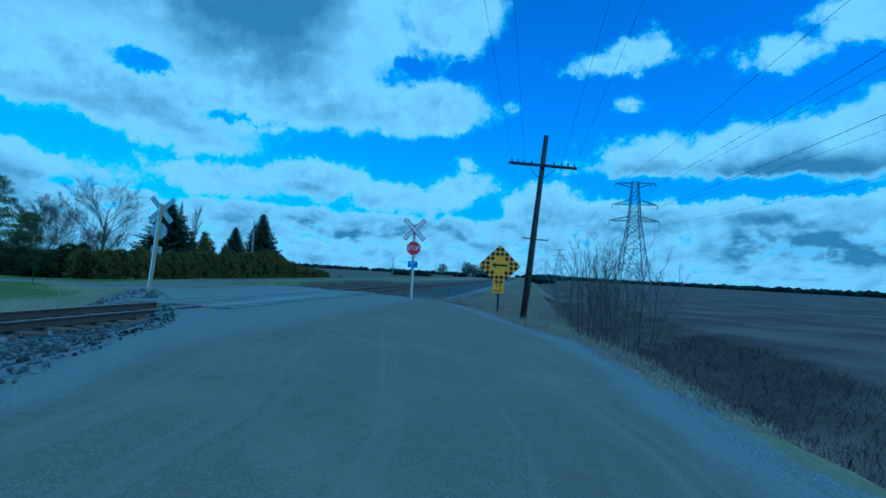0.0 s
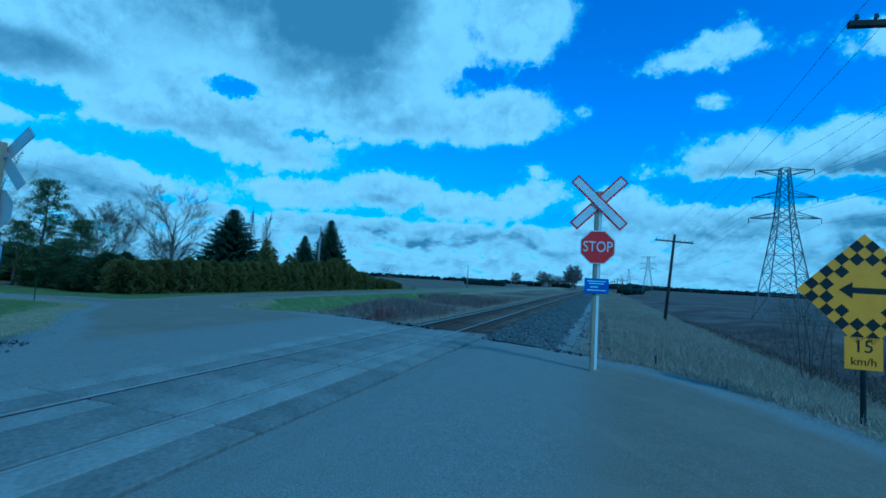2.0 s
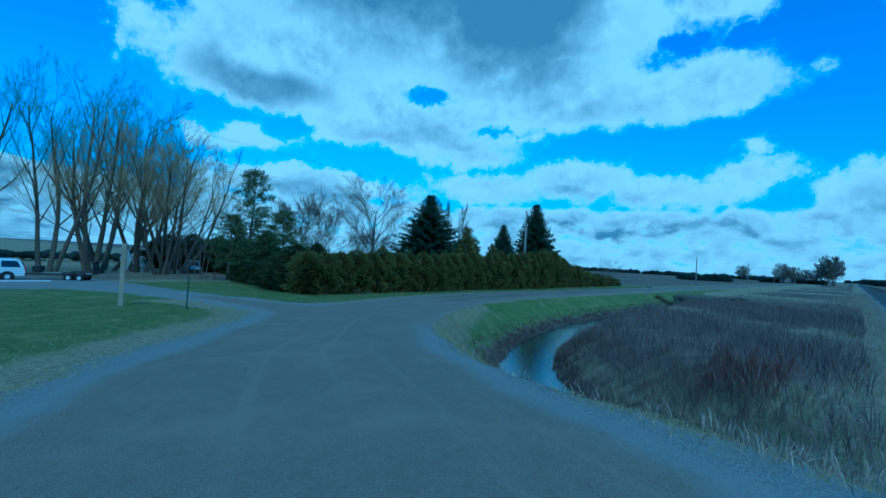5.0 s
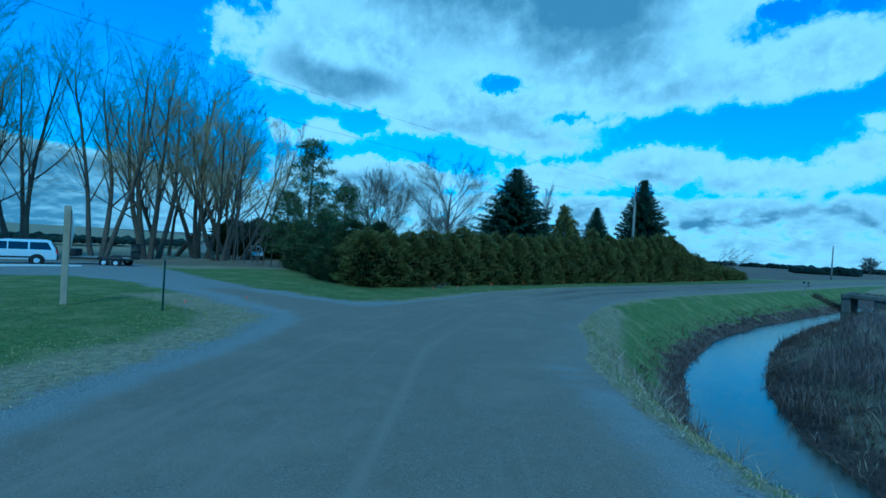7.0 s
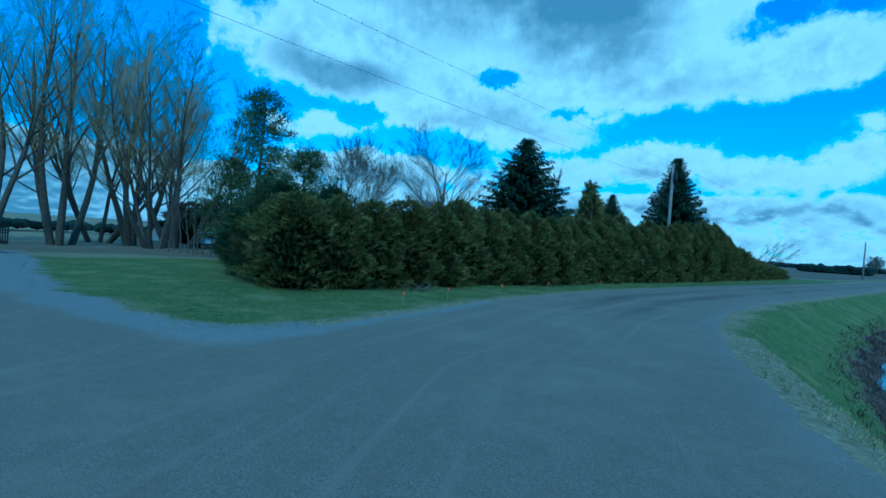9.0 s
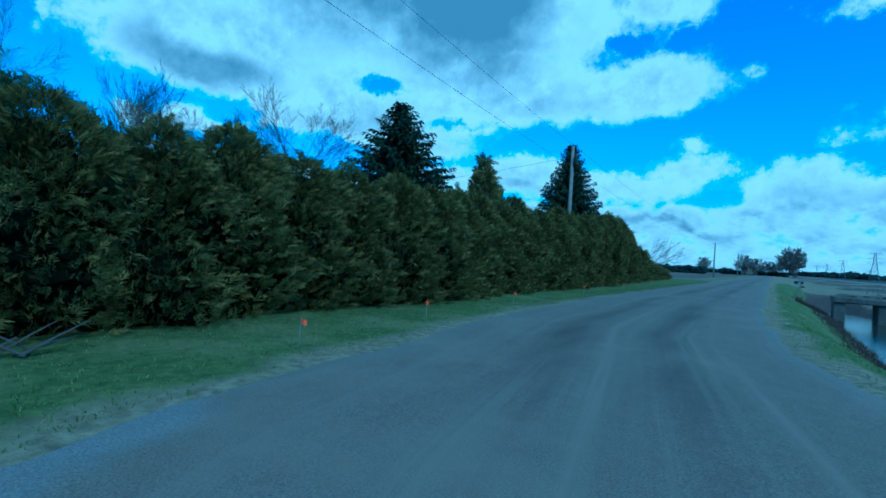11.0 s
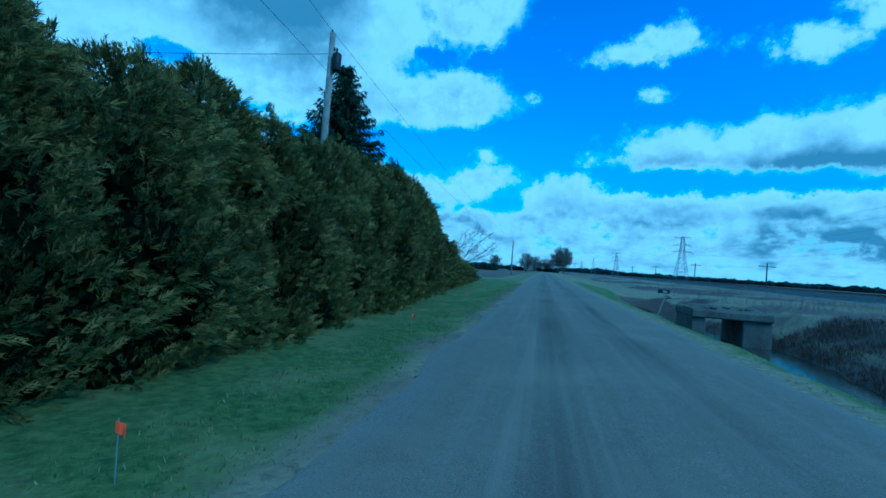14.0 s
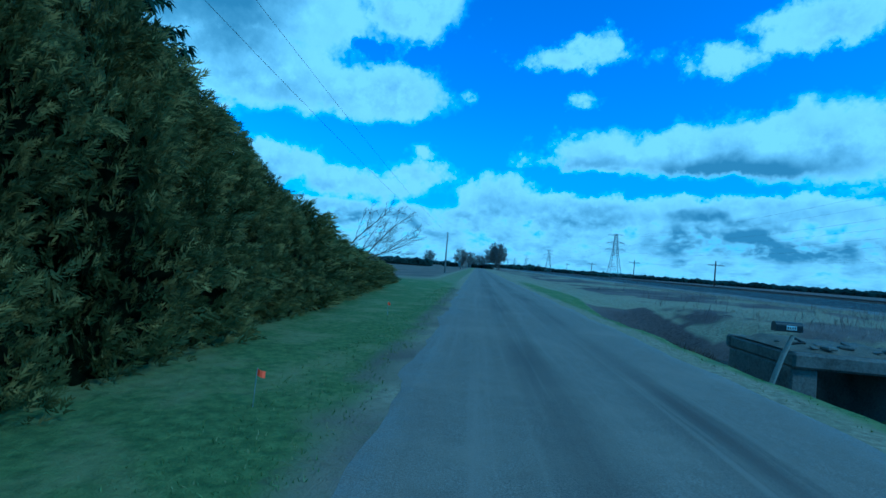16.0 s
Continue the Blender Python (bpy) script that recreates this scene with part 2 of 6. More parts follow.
def land_material():
    """Grass, dead grass, soil and gravel, laid out by two colour attributes of the ground."""
    m = bpy.data.materials.new("land")
    m.use_nodes = True
    t = m.node_tree
    p = t.nodes["Principled BSDF"]
    tc = t.nodes.new("ShaderNodeTexCoord").outputs["Object"]
    at = t.nodes.new("ShaderNodeAttribute")
    at.attribute_name = "cover"
    sp = t.nodes.new("ShaderNodeSeparateColor")
    t.links.new(at.outputs["Color"], sp.inputs[0])

    def noise_at(scale, detail=5.0, rough=0.6):
        n = t.nodes.new("ShaderNodeTexNoise")
        n.inputs["Scale"].default_value, n.inputs["Detail"].default_value, n.inputs["Roughness"].default_value = scale, detail, rough
        t.links.new(tc, n.inputs["Vector"])
        return n.outputs["Fac"]

    def two(a, b, fac, lo=0.35, hi=0.65):
        r = t.nodes.new("ShaderNodeMapRange")
        r.inputs["From Min"].default_value, r.inputs["From Max"].default_value = lo, hi
        t.links.new(fac, r.inputs["Value"])
        x = t.nodes.new("ShaderNodeMix")
        x.data_type = "RGBA"
        t.links.new(r.outputs[0], x.inputs["Factor"])
        for key, v in (("A", a), ("B", b)):
            if isinstance(v, tuple):
                x.inputs[key].default_value = (*v, 1)
            else:
                t.links.new(v, x.inputs[key])
        return x.outputs["Result"]

    big, mid, small, grit = noise_at(0.12), noise_at(0.9), noise_at(7.0, 6, 0.7), noise_at(38.0, 3, 0.7)
    green = two(two((0.072, 0.092, 0.026), (0.175, 0.195, 0.058), small), (0.25, 0.23, 0.10), mid, 0.48, 0.78)
    dead = two(two((0.155, 0.132, 0.080), (0.345, 0.295, 0.182), small), (0.21, 0.195, 0.10), mid, 0.5, 0.8)
    soil = two(two((0.048, 0.036, 0.031), (0.120, 0.092, 0.076), small), (0.16, 0.125, 0.10), big, 0.42, 0.62)
    gravel = two((0.10, 0.095, 0.088), (0.36, 0.34, 0.315), grit, 0.3, 0.7)

    def over(base, top, w):
        e = t.nodes.new("ShaderNodeMath")
        e.operation = "ADD"
        t.links.new(w, e.inputs[0])
        s = t.nodes.new("ShaderNodeMath")
        s.operation = "MULTIPLY_ADD"
        s.inputs[1].default_value, s.inputs[2].default_value = 0.8, -0.4
        t.links.new(small, s.inputs[0])
        t.links.new(s.outputs[0], e.inputs[1])
        return two(base, top, e.outputs[0], 0.3, 0.7)

    col = over(dead, green, sp.outputs["Red"])
    col = over(col, soil, sp.outputs["Green"])
    col = over(col, gravel, sp.outputs["Blue"])
    t.links.new(col, p.inputs["Base Color"])
    p.inputs["Roughness"].default_value = 0.95
    p.inputs["Specular IOR Level"].default_value = 0.15
    b = t.nodes.new("ShaderNodeBump")
    b.inputs["Strength"].default_value, b.inputs["Distance"].default_value = 0.7, 0.06
    t.links.new(small, b.inputs["Height"])
    b2 = t.nodes.new("ShaderNodeBump")
    b2.inputs["Strength"].default_value, b2.inputs["Distance"].default_value = 0.5, 0.02
    t.links.new(grit, b2.inputs["Height"])
    t.links.new(b.outputs[0], b2.inputs["Normal"])
    t.links.new(b2.outputs[0], p.inputs["Normal"])
    return m


def road_material():
    """Worn tar-and-chip: grey-brown, paler gravel to the edges, darker wheel tracks."""
    m = bpy.data.materials.new("road")
    m.use_nodes = True
    t = m.node_tree
    p = t.nodes["Principled BSDF"]
    tc = t.nodes.new("ShaderNodeTexCoord").outputs["Object"]
    at = t.nodes.new("ShaderNodeAttribute")
    at.attribute_name = "wear"
    sp = t.nodes.new("ShaderNodeSeparateColor")
    t.links.new(at.outputs["Color"], sp.inputs[0])

    def noise_at(scale, detail=5.0, rough=0.6, squash=None):
        n = t.nodes.new("ShaderNodeTexNoise")
        n.inputs["Scale"].default_value, n.inputs["Detail"].default_value, n.inputs["Roughness"].default_value = scale, detail, rough
        src = tc
        if squash:
            mp = t.nodes.new("ShaderNodeMapping")
            mp.inputs["Scale"].default_value = squash
            t.links.new(tc, mp.inputs["Vector"])
            src = mp.outputs[0]
        t.links.new(src, n.inputs["Vector"])
        return n.outputs["Fac"]

    def two(a, b, fac, lo=0.35, hi=0.65):
        r = t.nodes.new("ShaderNodeMapRange")
        r.inputs["From Min"].default_value, r.inputs["From Max"].default_value = lo, hi
        t.links.new(fac, r.inputs["Value"])
        x = t.nodes.new("ShaderNodeMix")
        x.data_type = "RGBA"
        t.links.new(r.outputs[0], x.inputs["Factor"])
        for key, v in (("A", a), ("B", b)):
            if isinstance(v, tuple):
                x.inputs[key].default_value = (*v, 1)
            else:
                t.links.new(v, x.inputs[key])
        return x.outputs["Result"]

    def plus(a, b, k):
        s = t.nodes.new("ShaderNodeMath")
        s.operation = "MULTIPLY_ADD"
        s.inputs[1].default_value = k
        t.links.new(b, s.inputs[0])
        t.links.new(a, s.inputs[2])
        return s.outputs[0]

    mid, small, grit = noise_at(0.55), noise_at(4.5, 6, 0.7), noise_at(60.0, 3, 0.75)
    lane = t.nodes.new("ShaderNodeAttribute")
    lane.attribute_name = "lane"
    sep_l = t.nodes.new("ShaderNodeVectorMath")
    sep_l.operation = "MULTIPLY"
    sep_l.inputs[1].default_value = (2.6, 0.045, 0.0)
    t.links.new(lane.outputs["Vector"], sep_l.inputs[0])
    n_s = t.nodes.new("ShaderNodeTexNoise")
    n_s.inputs["Scale"].default_value, n_s.inputs["Detail"].default_value, n_s.inputs["Roughness"].default_value = 1.0, 5, 0.65
    t.links.new(sep_l.outputs[0], n_s.inputs["Vector"])
    streak = n_s.outputs["Fac"]
    chip = two((0.118, 0.100, 0.078), (0.262, 0.224, 0.172), grit)
    chip = two(chip, (0.158, 0.130, 0.094), small, 0.45, 0.8)
    chip = two(chip, (0.25, 0.21, 0.155), mid, 0.5, 0.85)
    chip = two(chip, (0.092, 0.076, 0.060), plus(sp.outputs["Green"], streak, 1.0), 0.60, 1.40)
    chip = two((0.235, 0.20, 0.155), chip, streak, 0.26, 0.46)
    loose = two((0.13, 0.122, 0.11), (0.34, 0.32, 0.29), grit, 0.3, 0.75)
    col = two(chip, loose, plus(sp.outputs["Red"], small, 0.7), 0.75, 1.15)
    t.links.new(col, p.inputs["Base Color"])
    p.inputs["Roughness"].default_value = 0.9
    p.inputs["Specular IOR Level"].default_value = 0.2
    b = t.nodes.new("ShaderNodeBump")
    b.inputs["Strength"].default_value, b.inputs["Distance"].default_value = 0.55, 0.012
    t.links.new(grit, b.inputs["Height"])
    t.links.new(b.outputs[0], p.inputs["Normal"])
    return m


def leaf_material(name, dark, light, tip, tint=""):
    """Foliage; tint names an attribute that tells how fresh each leaf is, else it is by chance."""
    m = material(name, dark, light, 0.8, 0.75, 0.0, fine=6.0, island=0.25 if tint else 0.55, spec=0.2)
    t = m.node_tree
    p = t.nodes["Principled BSDF"]
    src = p.inputs["Base Color"].links[0].from_socket
    if tint:
        at = t.nodes.new("ShaderNodeAttribute")
        at.attribute_name = tint
        rnd = at.outputs["Fac"]
    else:
        rnd = t.nodes.new("ShaderNodeNewGeometry").outputs["Random Per Island"]
    r = t.nodes.new("ShaderNodeMapRange")
    r.inputs["From Min"].default_value, r.inputs["From Max"].default_value = (0.45, 1.2) if tint else (0.72, 1.0)
    t.links.new(rnd, r.inputs["Value"])
    x = t.nodes.new("ShaderNodeMix")
    x.data_type = "RGBA"
    t.links.new(r.outputs[0], x.inputs["Factor"])
    t.links.new(src, x.inputs["A"])
    x.inputs["B"].default_value = (*tip, 1)
    t.links.new(x.outputs["Result"], p.inputs["Base Color"])
    tr = t.nodes.new("ShaderNodeBsdfTranslucent")
    t.links.new(x.outputs["Result"], tr.inputs["Color"])
    ms = t.nodes.new("ShaderNodeMixShader")
    ms.inputs[0].default_value = 0.25
    t.links.new(p.outputs[0], ms.inputs[1])
    t.links.new(tr.outputs[0], ms.inputs[2])
    t.links.new(ms.outputs[0], t.nodes["Material Output"].inputs["Surface"])
    return m


def water_material():
    m = material("creek_water", (0.030, 0.034, 0.028), (0.06, 0.062, 0.048), 1.5, 0.10, 0.30, fine=6.0, bump_dist=0.02, spec=0.6)
    return m


def stone_material(name, dark, light, scale):
    """A bed of broken stone: every stone its own tone, with dark gaps between."""
    m = bpy.data.materials.new(name)
    m.use_nodes = True
    t = m.node_tree
    p = t.nodes["Principled BSDF"]
    tc = t.nodes.new("ShaderNodeTexCoord").outputs["Object"]
    cell = t.nodes.new("ShaderNodeTexVoronoi")
    cell.inputs["Scale"].default_value = scale
    t.links.new(tc, cell.inputs["Vector"])
    dust = t.nodes.new("ShaderNodeTexNoise")
    dust.inputs["Scale"].default_value, dust.inputs["Detail"].default_value = 1.3, 5
    t.links.new(tc, dust.inputs["Vector"])
    sep_c = t.nodes.new("ShaderNodeSeparateColor")
    t.links.new(cell.outputs["Color"], sep_c.inputs[0])
    gap = t.nodes.new("ShaderNodeMapRange")
    gap.inputs["From Min"].default_value, gap.inputs["From Max"].default_value = 0.75, 0.25
    t.links.new(cell.outputs["Distance"], gap.inputs["Value"])
    tone_n = t.nodes.new("ShaderNodeMath")
    tone_n.operation = "MULTIPLY"
    t.links.new(sep_c.outputs["Red"], tone_n.inputs[0])
    t.links.new(gap.outputs[0], tone_n.inputs[1])
    wear_n = t.nodes.new("ShaderNodeMath")
    wear_n.operation = "MULTIPLY_ADD"
    wear_n.inputs[1].default_value = 0.35
    t.links.new(dust.outputs["Fac"], wear_n.inputs[0])
    t.links.new(tone_n.outputs[0], wear_n.inputs[2])
    mx = t.nodes.new("ShaderNodeMix")
    mx.data_type = "RGBA"
    mx.inputs["A"].default_value, mx.inputs["B"].default_value = (*dark, 1), (*light, 1)
    t.links.new(wear_n.outputs[0], mx.inputs["Factor"])
    t.links.new(mx.outputs["Result"], p.inputs["Base Color"])
    p.inputs["Roughness"].default_value = 0.95
    p.inputs["Specular IOR Level"].default_value = 0.15
    b = t.nodes.new("ShaderNodeBump")
    b.inputs["Strength"].default_value, b.inputs["Distance"].default_value = 1.0, 0.05
    t.links.new(gap.outputs[0], b.inputs["Height"])
    t.links.new(b.outputs[0], p.inputs["Normal"])
    return m


LAND, ROAD, WATER = land_material(), road_material(), water_material()
RAIL_STEEL = material("rail_steel", (0.055, 0.040, 0.032), (0.12, 0.082, 0.062), 6, 0.6, 0.3, metal=0.35)
RAIL_TOP = material("rail_top", (0.24, 0.21, 0.19), (0.40, 0.36, 0.33), 9, 0.48, 0.1, metal=0.6)
TIE_WOOD = material("tie_wood", (0.050, 0.037, 0.027), (0.165, 0.125, 0.088), 3, 0.9, 0.6, objrand=0.5)
TIE_FAR = material("tie_wood_far", (0.050, 0.037, 0.027), (0.165, 0.125, 0.088), 3, 0.9, 0.4, island=0.5)
STONE = material("ballast_stone", (0.022, 0.022, 0.024), (0.20, 0.196, 0.19), 5, 0.9, 0.4, island=0.9)
BALLAST = stone_material("ballast", (0.014, 0.014, 0.015), (0.24, 0.235, 0.23), 13.0)
PLANK = material("crossing_plank", (0.13, 0.12, 0.105), (0.31, 0.29, 0.26), 1.6, 0.9, 0.5, objrand=0.4)
POLE_WOOD = material("creosoted_wood", (0.022, 0.017, 0.014), (0.075, 0.058, 0.046), 4, 0.85, 0.6)
GREY_WOOD = material("weathered_wood", (0.17, 0.15, 0.125), (0.36, 0.33, 0.285), 4, 0.85, 0.6)
PALE_WOOD = material("pale_post", (0.27, 0.215, 0.14), (0.44, 0.36, 0.245), 3, 0.85, 0.5)
GALV = material("galvanised_steel", (0.28, 0.285, 0.29), (0.46, 0.465, 0.47), 5, 0.5, 0.15, metal=0.6)
TOWER_STEEL = material("tower_steel", (0.13, 0.135, 0.14), (0.24, 0.245, 0.25), 2, 0.65, 0.1, metal=0.4)
SIGN_WHITE = material("sign_white", (0.66, 0.66, 0.65), (0.82, 0.82, 0.81), 4, 0.45, 0.05)
SIGN_RED = material("sign_red", (0.42, 0.022, 0.025), (0.58, 0.035, 0.035), 4, 0.45, 0.05)
SIGN_BLUE = material("sign_blue", (0.012, 0.10, 0.42), (0.02, 0.15, 0.52), 4, 0.45, 0.05)
SIGN_YELLOW = material("sign_yellow", (0.74, 0.33, 0.008), (0.88, 0.41, 0.014), 4, 0.45, 0.05)
SIGN_BLACK = material("sign_black", (0.010, 0.010, 0.011), (0.022, 0.022, 0.023), 4, 0.5, 0.05)
SIGN_BACK = material("sign_back", (0.40, 0.41, 0.42), (0.56, 0.57, 0.58), 3, 0.5, 0.08, metal=0.5)
INSULATOR = material("glass_insulator", (0.02, 0.035, 0.03), (0.05, 0.09, 0.075), 8, 0.15, 0.0, spec=0.6)
WIRE = material("wire", (0.02, 0.02, 0.02), (0.045, 0.045, 0.045), 3, 0.6, 0.0)
BARK = material("bark", (0.055, 0.045, 0.036), (0.17, 0.145, 0.115), 5, 0.9, 0.8)
TWIG = material("twigs", (0.070, 0.060, 0.048), (0.165, 0.143, 0.115), 2, 0.85, 0.0)
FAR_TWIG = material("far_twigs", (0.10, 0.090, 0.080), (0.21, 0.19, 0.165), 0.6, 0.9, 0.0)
WILLOW_BARK = material("willow_bark", (0.055, 0.044, 0.032), (0.155, 0.125, 0.088), 4, 0.9, 0.8)
WILLOW_TWIG = material("willow_twigs", (0.23, 0.17, 0.085), (0.50, 0.38, 0.19), 0.6, 0.85, 0.0)
CEDAR = leaf_material("cedar_leaf", (0.036, 0.040, 0.012), (0.125, 0.126, 0.034), (0.38, 0.30, 0.085), "fresh")
# shade between the sprays is put into this near-black colour
CEDAR_SHADE_CORE = material("cedar_shade_core", (0.006, 0.008, 0.003), (0.026, 0.030, 0.010), 14.0, 0.98, 1.0, bump_dist=0.12, spec=0.05)
SPRUCE = leaf_material("spruce_needle", (0.018, 0.032, 0.019), (0.058, 0.086, 0.048), (0.11, 0.125, 0.06))
PINE = leaf_material("pine_needle", (0.038, 0.060, 0.026), (0.125, 0.160, 0.065), (0.30, 0.25, 0.07))
DARK_SHRUB = leaf_material("dark_shrub", (0.014, 0.024, 0.010), (0.048, 0.066, 0.026), (0.14, 0.13, 0.04), "fresh")
GRASS = leaf_material("grass_blades", (0.095, 0.122, 0.034), (0.23, 0.26, 0.080), (0.36, 0.33, 0.15))
STRAW = material("dead_grass_blades", (0.20, 0.165, 0.125), (0.42, 0.35, 0.265), 1.2, 0.85, 0.0, island=0.7, spec=0.15)
LAWN_STRAW = leaf_material("pale_lawn_grass", (0.26, 0.235, 0.115), (0.47, 0.42, 0.22), (0.56, 0.48, 0.28))
BRUSH = material("dead_brush", (0.095, 0.075, 0.068), (0.23, 0.18, 0.158), 0.8, 0.9, 0.0, island=0.6, spec=0.15)
DARK_BRUSH = material("dark_brush", (0.045, 0.034, 0.026), (0.14, 0.105, 0.082), 0.7, 0.9, 0.0, island=0.6, spec=0.15)
RED_BRUSH = material("red_dogwood", (0.075, 0.035, 0.032), (0.16, 0.07, 0.06), 0.8, 0.85, 0.0, island=0.6, spec=0.2)
FAR_WOOD = material("far_woods", (0.010, 0.016, 0.014), (0.032, 0.040, 0.032), 0.15, 0.95, 0.0, island=0.6, spec=0.1)
CONCRETE = material("old_concrete", (0.05, 0.046, 0.039), (0.19, 0.172, 0.145), 1.3, 0.9, 0.6)
CAR_WHITE = material("car_white", (0.58, 0.59, 0.60), (0.66, 0.67, 0.68), 1, 0.25, 0.0, spec=0.5)
CAR_SILVER = material("car_silver", (0.26, 0.27, 0.28), (0.34, 0.35, 0.36), 1, 0.3, 0.0, metal=0.3, spec=0.5)
CAR_GLASS = material("car_glass", (0.008, 0.010, 0.012), (0.016, 0.018, 0.02), 1, 0.06, 0.0, spec=0.6)
RUBBER = material("rubber", (0.010, 0.010, 0.010), (0.025, 0.025, 0.025), 8, 0.85, 0.2)
RIM_WHITE = material("wheel_rim", (0.55, 0.55, 0.56), (0.72, 0.72, 0.73), 3, 0.4, 0.0, metal=0.3)
DARK_STEEL = material("dark_steel", (0.012, 0.012, 0.013), (0.045, 0.043, 0.042), 4, 0.6, 0.2, metal=0.3)
FLAG_ORANGE = material("marker_flag", (0.72, 0.085, 0.025), (0.90, 0.14, 0.045), 6, 0.6, 0.0)
BOX_BLACK = material("mailbox_black", (0.010, 0.010, 0.011), (0.03, 0.03, 0.032), 4, 0.45, 0.1)
LAMP_RED = material("tail_lamp", (0.28, 0.01, 0.01), (0.40, 0.02, 0.02), 3, 0.2, 0.0)
WALL_PALE = material("pale_siding", (0.30, 0.295, 0.28), (0.42, 0.41, 0.39), 1, 0.8, 0.2)
ROOF_DARK = material("dark_shingle", (0.06, 0.058, 0.056), (0.14, 0.135, 0.13), 2, 0.9, 0.4)
POST_GREEN = material("green_steel_post", (0.012, 0.03, 0.02), (0.03, 0.06, 0.04), 5, 0.6, 0.1)
BRIDGE_SOIL = material("dirt_cover", (0.06, 0.05, 0.036), (0.17, 0.145, 0.10), 2.5, 0.95, 0.7)
PAD = material("pale_concrete", (0.45, 0.44, 0.42), (0.66, 0.65, 0.62), 1.2, 0.9, 0.3)

# ---- mesh helpers ----
class Build:
    """Gathers vertices and faces of one mesh."""

    def __init__(self):
        self.v, self.f = [], []

    def add(self, verts, faces):
        n = len(self.v)
        self.v.extend([tuple(p) for p in verts])
        self.f.extend([tuple(i + n for i in f) for f in faces])
        return self

    def box(self, c, size, m=None, bev=0.0):
        """A box with chamfered edges."""
        h = [s / 2 for s in size]
        b = min(bev, min(h) * 0.6)
        m = (m or Matrix.Identity(3)).to_3x3()
        c = Vector(c)
        if b <= 0:
            vs = [c + m @ Vector((x * h[0], y * h[1], z * h[2])) for x in (-1, 1) for y in (-1, 1) for z in (-1, 1)]
            return self.add(vs, [(0, 1, 3, 2), (4, 6, 7, 5), (0, 4, 5, 1), (2, 3, 7, 6), (0, 2, 6, 4), (1, 5, 7, 3)])
        bm = bmesh.new()
        for x in (-1, 1):
            for y in (-1, 1):
                for z in (-1, 1):
                    for k in range(3):
                        q = [x * h[0], y * h[1], z * h[2]]
                        for j in range(3):
                            if j != k:
                                q[j] -= (x, y, z)[j] * b
                        bm.verts.new(q)
        bmesh.ops.convex_hull(bm, input=bm.verts)
        bm.verts.index_update()
        self.add([c + m @ v.co for v in bm.verts], [[v.index for v in f.verts] for f in bm.faces])
        bm.free()
        return self

    def tube(self, pts, rad, n=8, cap=True):
        """A round bar along points, with a radius for each."""
        pts = [Vector(p) for p in pts]
        if isinstance(rad, (int, float)):
            rad = [rad] * len(pts)
        vs, fs = [], []
        side = None
        for i, p in enumerate(pts):
            d = (pts[min(i + 1, len(pts) - 1)] - pts[max(i - 1, 0)]).normalized()
            if side is None:
                side = d.orthogonal().normalized()
            side = (side - d * side.dot(d)).normalized()
            up = d.cross(side)
            for k in range(n):
                a = 2 * math.pi * k / n
                vs.append(p + (side * math.cos(a) + up * math.sin(a)) * rad[i])
        for i in range(len(pts) - 1):
            for k in range(n):
                fs.append((i * n + k, i * n + (k + 1) % n, (i + 1) * n + (k + 1) % n, (i + 1) * n + k))
        if cap:
            fs.append(tuple(range(n - 1, -1, -1)))
            fs.append(tuple(range((len(pts) - 1) * n, len(pts) * n)))
        return self.add(vs, fs)

    def plate(self, outline, origin, ux, uy, thick):
        """A flat piece with an outline in the plane of ux, uy, of some thickness behind it."""
        o, ux, uy = Vector(origin), Vector(ux), Vector(uy)
        back = -ux.cross(uy).normalized() * thick
        n = len(outline)
        front = [o + ux * a + uy * b for a, b in outline]
        fs = [tuple(range(n)), tuple(range(2 * n - 1, n - 1, -1))]
        fs += [(i, i + n, (i + 1) % n + n, (i + 1) % n) for i in range(n)]
        return self.add(front + [p + back for p in front], fs)

    def lathe(self, prof, c=(0, 0, 0), n=16, axis="z"):
        vs, fs = [], []
        for r, h in prof:
            for k in range(n):
                a = 2 * math.pi * k / n
                q = (r * math.cos(a), r * math.sin(a), h)
                if axis == "x":
                    q = (q[2], q[0], q[1])
                if axis == "y":
                    q = (q[0], q[2], q[1])
                vs.append((q[0] + c[0], q[1] + c[1], q[2] + c[2]))
        for i in range(len(prof) - 1):
            for k in range(n):
                fs.append((i * n + k, i * n + (k + 1) % n, (i + 1) * n + (k + 1) % n, (i + 1) * n + k))
        fs.append(tuple(range(n - 1, -1, -1)))
        fs.append(tuple(range((len(prof) - 1) * n, len(prof) * n)))
        return self.add(vs, fs)

    def mesh(self, name, mat, smooth=False):
        me = bpy.data.meshes.new(name)
        me.from_pydata(self.v, [], self.f)
        me.materials.append(mat)
        if smooth:
            me.polygons.foreach_set("use_smooth", [True] * len(me.polygons))
        me.update()
        return me


def part(name, b, mat, parent=None, label="", smooth=False):
    """Links a Build (or a mesh) as one object, under a thing or a part."""
    ob = new(name, b.mesh(name, mat, smooth) if isinstance(b, Build) else b)
    if parent is not None:
        ob.parent = parent
    if label:
        ob["label"] = label
    return ob


def thing(name, x, y, z, label, category, group="", rz=0.0, kind=""):
    ob = new(name)
    ob.empty_display_size = 0.2
    ob.matrix_basis = pose(x, y, z, 0, 0, rz)
    return tagged(ob, label, category, group, kind)


